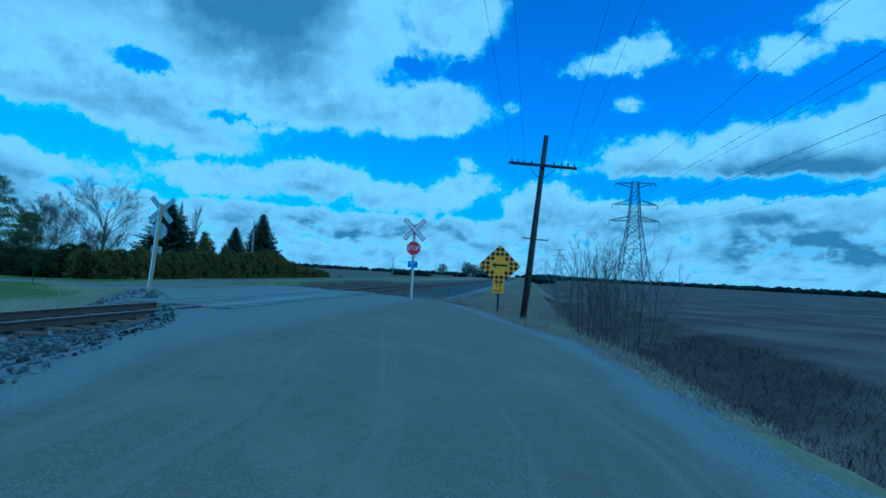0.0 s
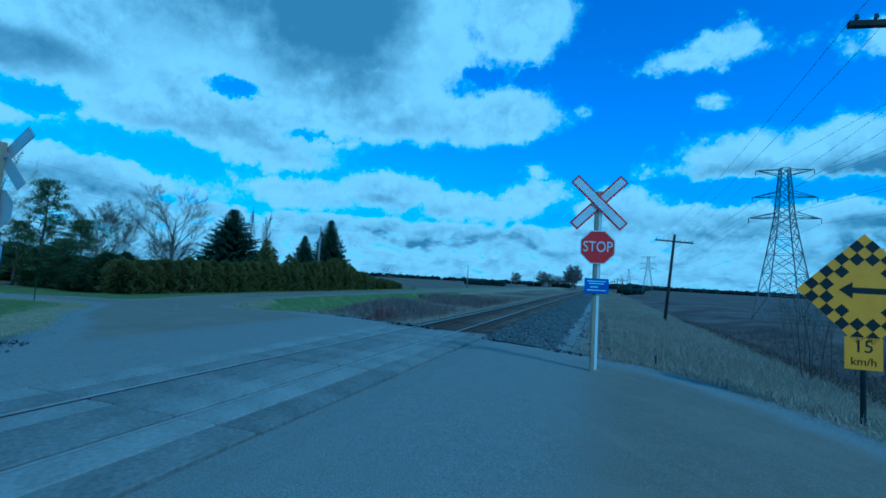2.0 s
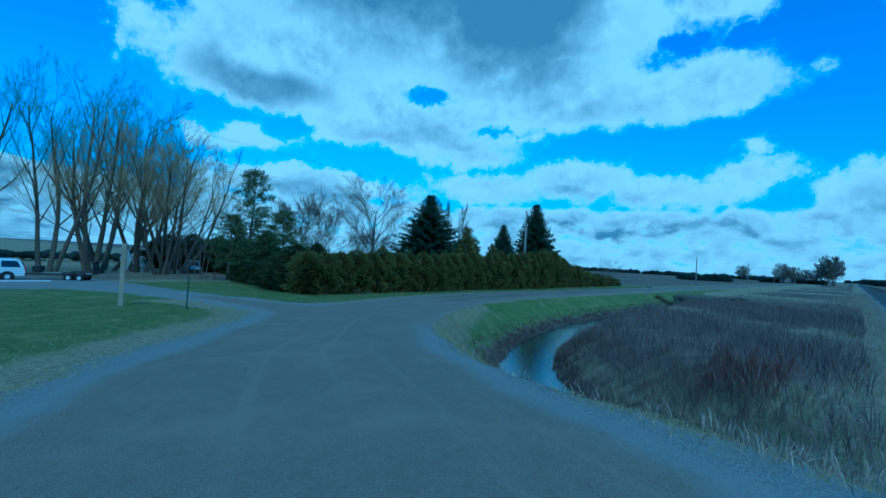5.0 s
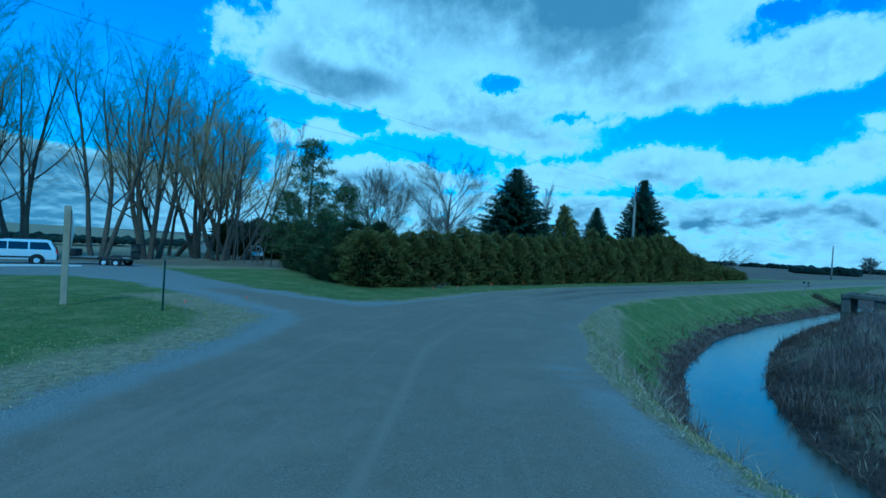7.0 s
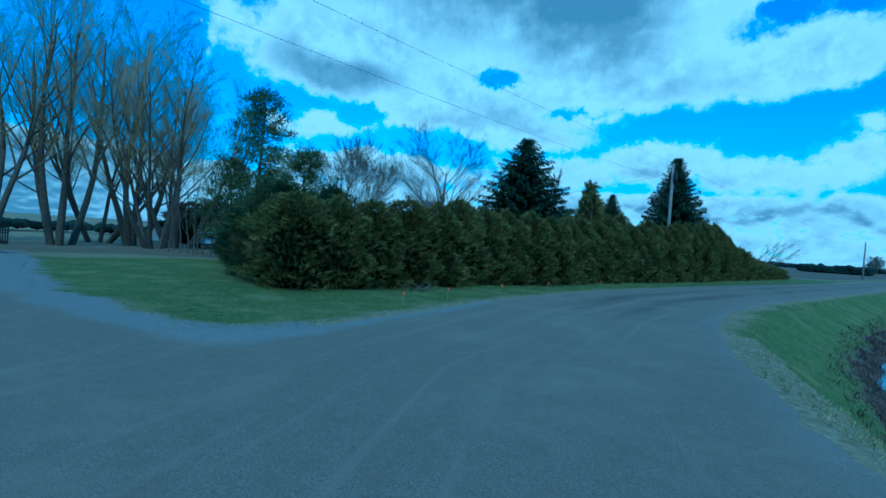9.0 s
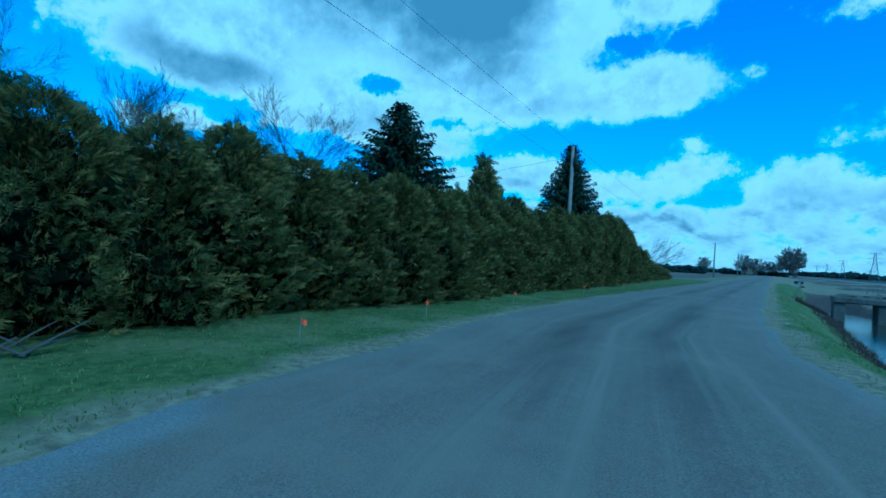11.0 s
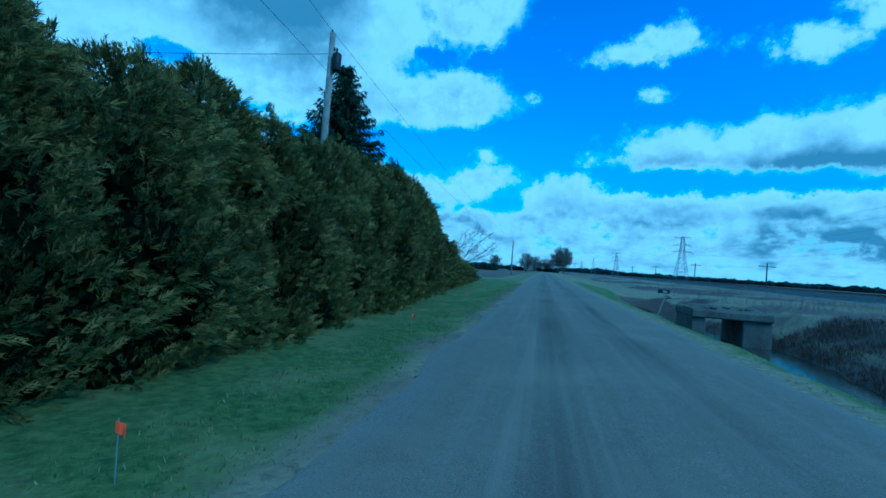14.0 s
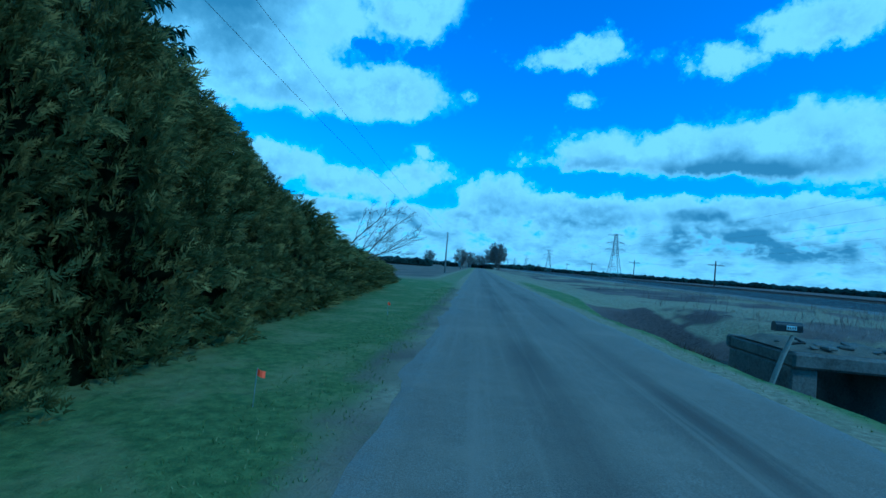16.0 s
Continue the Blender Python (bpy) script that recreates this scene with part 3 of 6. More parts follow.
def grid_mesh(name, verts, faces, mat, smooth=True):
    me = bpy.data.meshes.new(name)
    verts = np.asarray(verts, dtype=np.float32)
    faces = np.asarray(faces, dtype=np.int32)
    k = faces.shape[1]
    me.vertices.add(len(verts))
    me.vertices.foreach_set("co", verts.ravel())
    me.loops.add(faces.size)
    me.loops.foreach_set("vertex_index", faces.ravel())
    me.polygons.add(len(faces))
    me.polygons.foreach_set("loop_start", np.arange(0, faces.size, k, dtype=np.int32))
    me.polygons.foreach_set("loop_total", np.full(len(faces), k, dtype=np.int32))
    me.polygons.foreach_set("use_smooth", np.full(len(faces), smooth))
    me.materials.append(mat)
    me.update(calc_edges=True)
    me.validate()
    return me


def set_colour(me, name, rgb):
    a = me.color_attributes.new(name, "FLOAT_COLOR", "POINT")
    full = np.ones((len(rgb), 4), dtype=np.float32)
    full[:, :3] = rgb
    a.data.foreach_set("color", full.ravel())


# ---- the plan: road lines, creek, heights ----
ROAD_LINE = [(10.2, -120, 3.4), (9.9, -5, 3.4), (8.8, 6, 3.7), (6.6, 13, 4.8), (2.8, 18.8, 5.6), (-2.7, 22.8, 4.75),
             (-8.4, 25.8, 3.6), (-15.35, 29.9, 3.45), (-21.3, 35.3, 3.7), (-25.8, 41.3, 3.9), (-28.6, 48.5, 3.3), (-30.3, 56, 2.9),
             (-30.9, 66, 2.85), (-31.2, 120, 2.85), (-31.5, 400, 2.85), (-32, 1500, 2.85)]
DRIVE_LINE = [(-23, 37.0, 3.0), (-28.5, 37.4, 1.9), (-34, 35.7, 1.35), (-41, 34.6, 1.6), (-50, 32.5, 3.4), (-58, 30, 4.5)]
CREEK_LINE = [(-9.5, 35.2), (-13.5, 38.6), (-17.6, 43.6), (-20.1, 49.5), (-22.0, 57), (-22.9, 67), (-22.9, 75), (-22.8, 91), (-22.9, 96), (-23.4, 140), (-24, 400)]
WATER_Z = -3.2


def seg_dist(x, y, line, radii=True):
    best = np.full(np.shape(x), 1e9)
    for a, b in zip(line[:-1], line[1:]):
        dx, dy = b[0] - a[0], b[1] - a[1]
        t = np.clip(((x - a[0]) * dx + (y - a[1]) * dy) / (dx * dx + dy * dy), 0, 1)
        d = np.hypot(x - a[0] - t * dx, y - a[1] - t * dy)
        if radii:
            d = d - (a[2] + t * (b[2] - a[2]))
        best = np.minimum(best, d)
    return best


def wobble(x, y, s, k=0.0):
    """A cheap smooth unevenness."""
    return (np.sin(x * s + 1.3 + k) * np.cos(y * s * 0.83 + 0.7 * k) + 0.6 * np.sin(x * s * 2.3 + y * s * 1.7 + k)
            + 0.4 * np.cos(x * s * 4.1 - y * s * 3.7 + 2 * k)) / 2.0


def road_dist(x, y):
    a, b = seg_dist(x, y, ROAD_LINE), seg_dist(x, y, DRIVE_LINE)
    k = 2.2
    h = np.clip(0.5 + 0.5 * (b - a) / k, 0, 1)
    d = b * (1 - h) + a * h - k * h * (1 - h)
    return d + 0.14 * wobble(x, y, 1.1) + 0.05 * wobble(x, y, 4.0, 2)


def road_z(x):
    return np.interp(x, [-60, -46, -34, -28, -24, -18, -13, -7, -4, 4, 6, 10, 14],
                     [-1.93, -1.67, -1.38, -1.42, -1.30, -0.95, -0.55, -0.12, -0.015, -0.015, -0.06, -0.32, -0.40])


def ease(a, b, t):
    t = np.clip((t - a) / (b - a), 0, 1)
    return t * t * (3 - 2 * t)


def creek_dist(x, y):
    return seg_dist(x, y, CREEK_LINE, False) + 0.18 * wobble(x, y, 0.9, 3)


def land_z(x, y):
    west = np.interp(x, [-400, -90, -60, -36, -30, -23, -12, -6], [-1.4, -2.1, -1.93, -1.38, -1.45, -1.55, -1.35, -1.15])
    east = np.interp(x, [6, 9, 13, 16, 19, 23, 60, 400], [-0.9, -0.9, -1.5, -2.5, -2.4, -1.75, -1.7, -1.2])
    # towards the south the verge east of the track is road shoulder
    z = np.where(x < 0, west, east)
    lawn = ease(-6, -12, x) * ease(40, 30, y)
    z = z * (1 - lawn) + lawn * np.interp(x, [-90, -60, -46, -28, -12, -6], [-2.1, -1.93, -1.65, -1.15, -0.75, -0.7])
    z = z + 0.07 * wobble(x, y, 0.35) + 0.03 * wobble(x, y, 1.4, 1)
    bed = np.interp(np.abs(x), [0, 1.4, 1.9, 3.7, 5.4, 8.0], [-0.26, -0.25, -0.28, -0.85, -1.12, -9])
    z = np.maximum(z, bed)
    d = road_dist(x, y)
    wide = 0.6 + 3.6 * ease(1.8, 5.0, np.abs(x))       # steep shoulders beside the ballast, long ones elsewhere
    bank = ease(0.1, wide, d)
    z = road_z(x) * (1 - bank) + z * bank
    c = creek_dist(x, y)
    c = c - np.interp(y, [80, 86, 97, 103], [0, 1.5, 1.5, 0]) * ease(-23.2, -22.6, x)    # cut back to the bridge's far wall
    depth = np.clip((4.5 - c) / 4.2, 0, 1) * ease(0.0, 1.6, d) * ease(116, 100, y)
    z = z * (1 - depth) + np.minimum(z, -3.65) * depth
    scarp = ease(1.9, 1.0, c) * ease(0.3, 0.9, c) * ease(0.0, 2.6, d)       # undercut, slumping edge of the bank
    z = z - 0.10 * scarp * (1 + wobble(x, y, 2.2, 5))
    return z, d, c


def cover(x, y, d, c):
    """Weights of green grass, bare soil and gravel; the rest is dead grass."""
    n1, n2 = wobble(x, y, 0.5, 4), wobble(x, y, 1.7, 5)
    green = np.zeros_like(x)
    green = np.maximum(green, ease(-9, -13, x) * ease(-56, -52, x + 2 * n1) * ease(36, 33, y) * ease(1.3, 2.9, d + 0.6 * n1))            # lawn by the track
    green = np.maximum(green, ease(-27.5, -29, x) * ease(36, 40, y) * ease(120, 105, y + 4 * n1) * ease(0.25, 0.8, d) * ease(-57, -52, x + 2 * n1))  # strip by the hedge
    green = np.maximum(green, ease(-33, -36, x) * ease(140, 110, y) * ease(-57, -52, x + 2 * n1))
    bank = (x > -30) * (x < -12) * ease(0.3, np.where(y < 50, 2.0, 0.9), d + 0.4 * n2) * ease(7.0, 4.4, d + 0.7 * n1) * ease(32, 37, y) * ease(1.7, 2.4, c + 0.35 * n2)
    green = np.maximum(green, bank * ease(170, 110, y))
    green = np.maximum(green, 0.55 * (x < -28) * (y > 110) * ease(0.2, 0.8, d) * ease(4.5, 2.5, d))
    green = np.maximum(green, 0.45 * (x > 3) * (x < 14) * (y < 34) * ease(0.2, 0.8, d) * ease(1.6, 0.9, d + 0.6 * n2))
    soil = np.zeros_like(x)
    soil = np.maximum(soil, ease(13.5, 16, x + 0.8 * n1))
    soil = np.maximum(soil, 0.50 * ease(3.8, 5.0, x + 0.5 * n1) * (x < 14) * ease(26, 30, y))
    soil = np.maximum(soil, ease(2.7, 1.8, c + 0.4 * n2) * (x < -6) * (y < 112))
    soil = np.maximum(soil, 0.5 * ease(-56, -60, x + 2 * n1) * ease(-78, -72, x) * (y < 60))
    soil = np.maximum(soil, 0.2 * ease(-72, -80, x + 2 * n1) * (y < 118))
    soil = np.maximum(soil, 0.9 * ease(-0.5, 0.3, wobble(x, y, 0.17, 9) + 0.35 * n2) * ease(-5, -7, x) * ease(2.2, 3.2, c) * (x > -23) * (y > 40) * ease(3.0, 5.0, d))
    soil = np.maximum(soil, 0.62 * ease(-36, -39, x) * ease(112, 118, y))
    soil = np.maximum(soil, ease(-33.2, -34.4, x + 0.3 * n2) * ease(-39, -37, x) * ease(42, 43, y) * ease(113, 110, y))
    gravel = np.zeros_like(x)
    gravel = np.maximum(gravel, ease(0.9, 0.1, d + 0.35 * n2) * np.where((y > 41) | ((y - 29.5 > -0.55 * (x + 5)) & (x < -6) & (x > -30)), 0.12, 0.95))
    gravel = np.maximum(gravel, ease(5.0, 3.8, np.abs(x) + 0.4 * n2))
    gravel = np.maximum(gravel, ease(3.2, 1.6, d + 0.6 * n1) * ease(9, 5, np.abs(x)) * ease(33, 30, y))
    gravel = np.maximum(gravel, 0.9 * ease(-44, -47, x) * ease(-62, -60, x) * ease(37, 34, y) * ease(25, 28, y))
    return np.stack([green, soil * (1 - green), gravel], -1)


def axis_lines(lo, hi, step, far_lo, far_hi):
    mid = list(np.arange(lo, hi + 1e-6, step))
    a, s = lo, step
    left = []
    while a > far_lo:
        s *= 1.16
        a -= s
        left.append(a)
    b, s = hi, step
    right = []
    while b < far_hi:
        s *= 1.16
        b += s
        right.append(b)
    return np.array(left[::-1] + mid + right)


def make_ground():
    xs, ys = axis_lines(-62, 26, 0.6, -3500, 3500), axis_lines(-12, 118, 0.6, -2500, 4200)
    X, Y = np.meshgrid(xs, ys)
    z, d, c = land_z(X.ravel(), Y.ravel())
    z = z - 0.10 * ease(-0.1, -0.9, d)
    nx, ny = len(xs), len(ys)
    i = np.arange(nx * ny).reshape(ny, nx)
    faces = np.stack([i[:-1, :-1], i[:-1, 1:], i[1:, 1:], i[1:, :-1]], -1).reshape(-1, 4)
    me = grid_mesh("ground", np.stack([X.ravel(), Y.ravel(), z], -1), faces, LAND)
    set_colour(me, "cover", cover(X.ravel(), Y.ravel(), d, c))
    return tagged(new("ground", me), "flat early spring farmland with green verges, dead grass and bare soil", "ground", kind="structure")


def make_road():
    xs = np.concatenate([np.arange(-62, 16.01, 0.45)])
    ys = np.concatenate([np.arange(-120, -10, 2.5), np.arange(-10, 130, 0.45), np.arange(130, 300, 2.5), np.arange(300, 1500, 20)])
    X, Y = np.meshgrid(xs, ys)
    x, y = X.ravel().copy(), Y.ravel().copy()
    for _ in range(3):                                   # pull the outermost vertices onto the edge
        d = road_dist(x, y)
        e = 0.02
        gx, gy = (road_dist(x + e, y) - d) / e, (road_dist(x, y + e) - d) / e
        n = np.maximum(np.hypot(gx, gy), 0.3)
        move = (d > 0) & (d < 0.75)
        x, y = np.where(move, x - gx / n * d, x), np.where(move, y - gy / n * d, y)
    d = road_dist(x, y)
    nx, ny = len(xs), len(ys)
    i = np.arange(nx * ny).reshape(ny, nx)
    faces = np.stack([i[:-1, :-1], i[:-1, 1:], i[1:, 1:], i[1:, :-1]], -1).reshape(-1, 4)
    keep = (d[faces] < 0.08).all(1)
    faces = faces[keep]
    P = np.stack([x, y], -1)
    a, b, c, e = (P[faces[:, k]] for k in range(4))
    diag1, diag2 = c - a, e - b
    area = 0.5 * (diag1[:, 0] * diag2[:, 1] - diag1[:, 1] * diag2[:, 0])
    faces = faces[area > 0.02]
    used = np.unique(faces)
    remap = np.zeros(nx * ny, int)
    remap[used] = np.arange(len(used))
    x, y, d = x[used], y[used], d[used]
    crown = 0.05 * ease(0.0, -2.8, d)
    z = road_z(x) + 0.03 - 0.075 * ease(2.4, 1.6, np.abs(x)) + crown * ease(4, 8, np.abs(x)) + 0.012 * wobble(x, y, 0.8) - 0.03 * ease(-0.3, 0.0, d)
    faces = remap[faces]
    # the broken edge of the seal goes down into the shoulder
    sides = np.concatenate([faces[:, [k, (k + 1) % 4]] for k in range(4)])
    key = np.sort(sides, 1)
    _, where, count = np.unique(key[:, 0] * len(x) + key[:, 1], return_index=True, return_counts=True)
    rim = sides[where[count == 1]]
    foot = np.full(len(x), -1)
    ring = np.unique(rim)
    foot[ring] = len(x) + np.arange(len(ring))
    e = 0.05
    gx, gy = (road_dist(x[ring] + e, y[ring]) - d[ring]) / e, (road_dist(x[ring], y[ring] + e) - d[ring]) / e
    faces = np.concatenate([faces, np.stack([rim[:, 1], rim[:, 0], foot[rim[:, 0]], foot[rim[:, 1]]], -1)])
    x, y, z = np.concatenate([x, x[ring] + 0.12 * gx]), np.concatenate([y, y[ring] + 0.12 * gy]), np.concatenate([z, z[ring] - 0.35])
    d = np.concatenate([d, np.zeros(len(ring))])
    me = grid_mesh("road", np.stack([x, y, z], -1), faces, ROAD, False)
    edge = ease(-1.3, -0.05, d + 0.25 * wobble(x, y, 0.9, 2))
    edge = edge * np.where(((y > 48) & (x < -20)) | ((y - 29.5 > -0.55 * (x + 5)) & (x < -6) & (x > -27)), 0.55, 1.0)
    edge = np.maximum(edge, 0.75 * ease(6.5, 4.0, np.abs(x)))
    edge = np.maximum(edge, 0.8 * ease(-33, -37, x) * (y < 45))
    c = seg_dist(x, y, ROAD_LINE[8:], False)
    track = np.exp(-((c - 0.85) / 0.42) ** 2) * (0.55 + 0.45 * wobble(x, y, 0.35, 7)) * ease(46, 52, y)
    across = np.zeros_like(x)                            # signed distance from the middle, and the way along it
    along, best, run = np.zeros_like(x), np.full(len(x), 1e9), 0.0
    for p, q in zip(ROAD_LINE[:-1], ROAD_LINE[1:]):
        dx, dy = q[0] - p[0], q[1] - p[1]
        ln = math.hypot(dx, dy)
        f = np.clip(((x - p[0]) * dx + (y - p[1]) * dy) / ln ** 2, 0, 1)
        far = np.hypot(x - p[0] - f * dx, y - p[1] - f * dy)
        near = far < best
        sign = np.sign((x - p[0]) * dy - (y - p[1]) * dx)
        across, along, best = np.where(near, far * sign, across), np.where(near, run + f * ln, along), np.minimum(far, best)
        run += ln
    set_colour(me, "lane", np.stack([across, along, np.zeros_like(x)], -1))
    set_colour(me, "wear", np.stack([edge, track, np.zeros_like(x)], -1))
    return tagged(new("road", me), "worn grey tar-and-chip country road with loose gravel edges", "road", kind="structure")


make_ground()
make_road()


def make_water():
    b = Build()
    pts = [Vector((p[0], p[1], WATER_Z)) for p in CREEK_LINE]
    vs, fs = [], []
    for i, p in enumerate(pts):
        d = (pts[min(i + 1, len(pts) - 1)] - pts[max(i - 1, 0)]).normalized()
        s = Vector((d.y, -d.x, 0))
        vs += [p - s * 3.2, p + s * 3.2]
    for i in range(len(pts) - 1):
        fs.append((2 * i, 2 * i + 1, 2 * i + 3, 2 * i + 2))
    b.add(vs, fs)
    tagged(part("water", b, WATER), "narrow still creek between grassy banks reflecting the sky", "water", kind="structure")


make_water()


# ---- the railway ----
def make_ballast_bed():
    xs = np.arange(-3.9, 3.91, 0.3)
    ys = np.concatenate([np.arange(-150, -10, 5.0), np.arange(-10, 100, 0.4), np.arange(100, 300, 4), np.arange(300, 1500, 40)])
    X_, Y_ = np.meshgrid(xs, ys)
    x, y = X_.ravel(), Y_.ravel()
    z, d, _ = land_z(x, y)
    i = np.arange(len(x)).reshape(len(ys), len(xs))
    f = np.stack([i[:-1, :-1], i[:-1, 1:], i[1:, 1:], i[1:, :-1]], -1).reshape(-1, 4)
    f = f[(d[f] > 0.1).all(1)]
    edge = ease(3.5, 3.9, np.abs(x) + 0.3 * wobble(x, y, 2.0, 3))
    me = grid_mesh("ballast_bed", np.stack([x, y, z + 0.02 - 0.12 * edge + 0.012 * wobble(x, y, 5.0)], -1), f, BALLAST)
    tagged(new("ballast_bed", me), "dark grey crushed stone bed under the railway track", "track bed", kind="structure")


make_ballast_bed()

TIE_STEP = 0.54


def rail_profile():
    return [(-0.07, -0.16), (0.07, -0.16), (0.07, -0.15), (0.012, -0.125), (0.010, -0.045), (0.036, -0.035), (0.036, -0.006),
            (-0.036, -0.006), (-0.036, -0.035), (-0.010, -0.045), (-0.012, -0.125), (-0.07, -0.15)]


def make_rails():
    for x in (-0.7535, 0.7535):
        b = Build()
        prof = rail_profile()
        n = len(prof)
        ys = [-260, -60, 0, 60, 200, 1800]
        vs = [(x + a, y, z) for y in ys for a, z in prof]
        fs = [(i * n + k, (i + 1) * n + k, (i + 1) * n + (k + 1) % n, i * n + (k + 1) % n) for i in range(len(ys) - 1) for k in range(n)]
        b.add(vs, fs + [tuple(range(n)), tuple(range(len(vs) - 1, len(vs) - n - 1, -1))])
        rail = tagged(part("rail", b, RAIL_STEEL), "rusty brown steel rail with a polished top", "rail", group="rails of the track")
        b = Build()
        b.box((x, 770, -0.003), (0.062, 2060, 0.010), bev=0.003)
        part("running_surface", b, RAIL_TOP, rail, "polished silver steel top")


make_rails()

CROSS_S, CROSS_N = 13.6, 26.6


def make_crossing():
    cr = thing("level_crossing", 0, 20.1, 0, "pale weathered plank level crossing flush with the rails", "crossing")
    rng = random.Random(3)
    length = (CROSS_N - CROSS_S) / 4
    for xa, xb in ((-1.75, -1.26), (-1.245, -0.80), (-0.665, -0.23), (-0.215, 0.215), (0.23, 0.665), (0.80, 1.245), (1.26, 1.75)):
        for k in range(4):
            b = Build()
            b.box((0, 0, -0.09), (xb - xa, length - 0.02, 0.18), bev=0.014)
            p = part("plank", b, PLANK, cr)
            p.location = ((xa + xb) / 2, CROSS_S - 20.1 + length * (k + 0.5), rng.uniform(-0.002, 0.012))
            p.rotation_euler = (0, rng.uniform(-0.006, 0.006), rng.uniform(-0.003, 0.003))


make_crossing()


# ---- trees ----
def kites(P, D, S, L, W, bend=0.0):
    """Slim four-cornered leaves: base points, directions, sideways vectors, lengths and widths."""
    n = len(P)
    mid = P + D * (L * 0.5)[:, None]
    tip = P + D * L[:, None]
    if bend:
        tip[:, 2] -= bend * L
    v = np.stack([P, mid + S * (W / 2)[:, None], tip, mid - S * (W / 2)[:, None]], 1).reshape(-1, 3)
    f = np.arange(n * 4).reshape(n, 4)
    return v, f


def spikes(P, D, S, L, W, bend=0.0):
    """Slim three-cornered leaves, broad at the base."""
    n = len(P)
    tip = P + D * L[:, None]
    if bend:
        tip[:, 2] -= bend * L
    b = P + D * (L * 0.2)[:, None]
    v = np.stack([b + S * (W / 2)[:, None], tip, b - S * (W / 2)[:, None]], 1).reshape(-1, 3)
    return v, np.arange(n * 3).reshape(n, 3)


def unit(v):
    return v / np.maximum(np.linalg.norm(v, axis=-1, keepdims=True), 1e-6)


def cedar_profile(u, taper):
    """Width of a cedar along its height: drawn in at the foot, pointed at the top."""
    return (1 - u ** 2.3) ** taper * (0.78 + 0.22 * np.minimum(1, u * 3.5))


def cedar_mesh(seed, H, R, sprays, mat, leaf=1.0, taper=0.75, per=14):
    """The crown of an arborvitae: a ragged column of flat, upswept fans of scaly twigs."""
    rng = np.random.default_rng(seed)
    n = max(120, sprays // 6)
    crest = rng.uniform(0, 1, n) < 0.34                   # leafy on all sides towards the top
    u = np.where(crest, rng.uniform(0.62, 1.0, n), rng.uniform(0, 0.85, n) ** 0.9)
    a = np.where(crest | (rng.uniform(0, 1, n) < 0.14), rng.uniform(0, 2 * np.pi, n), rng.normal(-0.2, 1.05, n))
    lump = 1 + 0.20 * np.sin(3 * a + 9 * u + seed) + 0.15 * np.sin(5 * a - 14 * u + 2 * seed) + 0.07 * np.sin(23 * u + 2 * a)
    r = R * cedar_profile(u, taper) * lump * rng.uniform(0.70, 1.0, n)
    P = np.stack([r * np.cos(a), r * np.sin(a), u * H * 0.95], -1)
    # a few leaders stand free at the top
    k = max(16, n // 18)
    lead = rng.integers(0, 4, k)
    P[:k] = np.stack([R * np.array([0.0, 0.25, -0.2, 0.1])[lead] + rng.normal(0, 0.09, k), R * np.array([0.0, -0.42, 0.45, 0.2])[lead] + rng.normal(0, 0.09, k),
                      H * np.array([1.0, 0.92, 0.88, 0.95])[lead] * rng.uniform(0.80, 1.0, k)], -1)
    out = np.stack([np.cos(a), np.sin(a), np.zeros(n)], -1)
    rise = rng.uniform(0.35, 1.7, (n, 1))
    rise[:k] = 3.0
    axis = unit(out * rng.uniform(0.5, 1.1, (n, 1)) + np.array([0, 0, 1]) * rise + rng.normal(0, 0.30, (n, 3)))
    side = unit(np.cross(axis, np.cross(out + rng.normal(0, 0.45, (n, 3)), np.array([0, 0, 1.0]))))      # the fan stands on edge
    FL = rng.uniform(0.24, 0.50, n) * leaf
    i = np.repeat(np.arange(n), per)
    m = len(i)
    s = np.tile(np.linspace(0.0, 1.0, per), n) * 0.8
    sgn = np.tile(np.where(np.arange(per) % 2, 1.0, -1.0), n)
    ax, sd = axis[i], side[i]
    start = P[i] + ax * (FL[i] * s)[:, None]
    start[:, 2] -= 0.30 * FL[i] * s ** 2
    D = unit(ax * 0.95 + sd * (sgn * rng.uniform(0.25, 0.75, m) * (1 - 0.5 * s))[:, None] + rng.normal(0, 0.10, (m, 3)))
    L = FL[i] * (0.52 - 0.26 * s) * rng.uniform(0.75, 1.25, m)
    flat = unit(np.cross(ax, sd))
    S = unit(np.cross(D, flat) + 0.35 * rng.normal(0, 1, (m, 3)))
    v, f = spikes(start, D, S, L, L * rng.uniform(0.15, 0.24, m), 0.25)
    me = grid_mesh("crown", v, f, mat, False)
    fresh = np.repeat(0.8 * rng.uniform(0, 1, n)[i] ** 1.3 + 0.35 * s, 3)
    set_colour(me, "fresh", np.repeat(fresh[:, None], 3, 1))
    return me


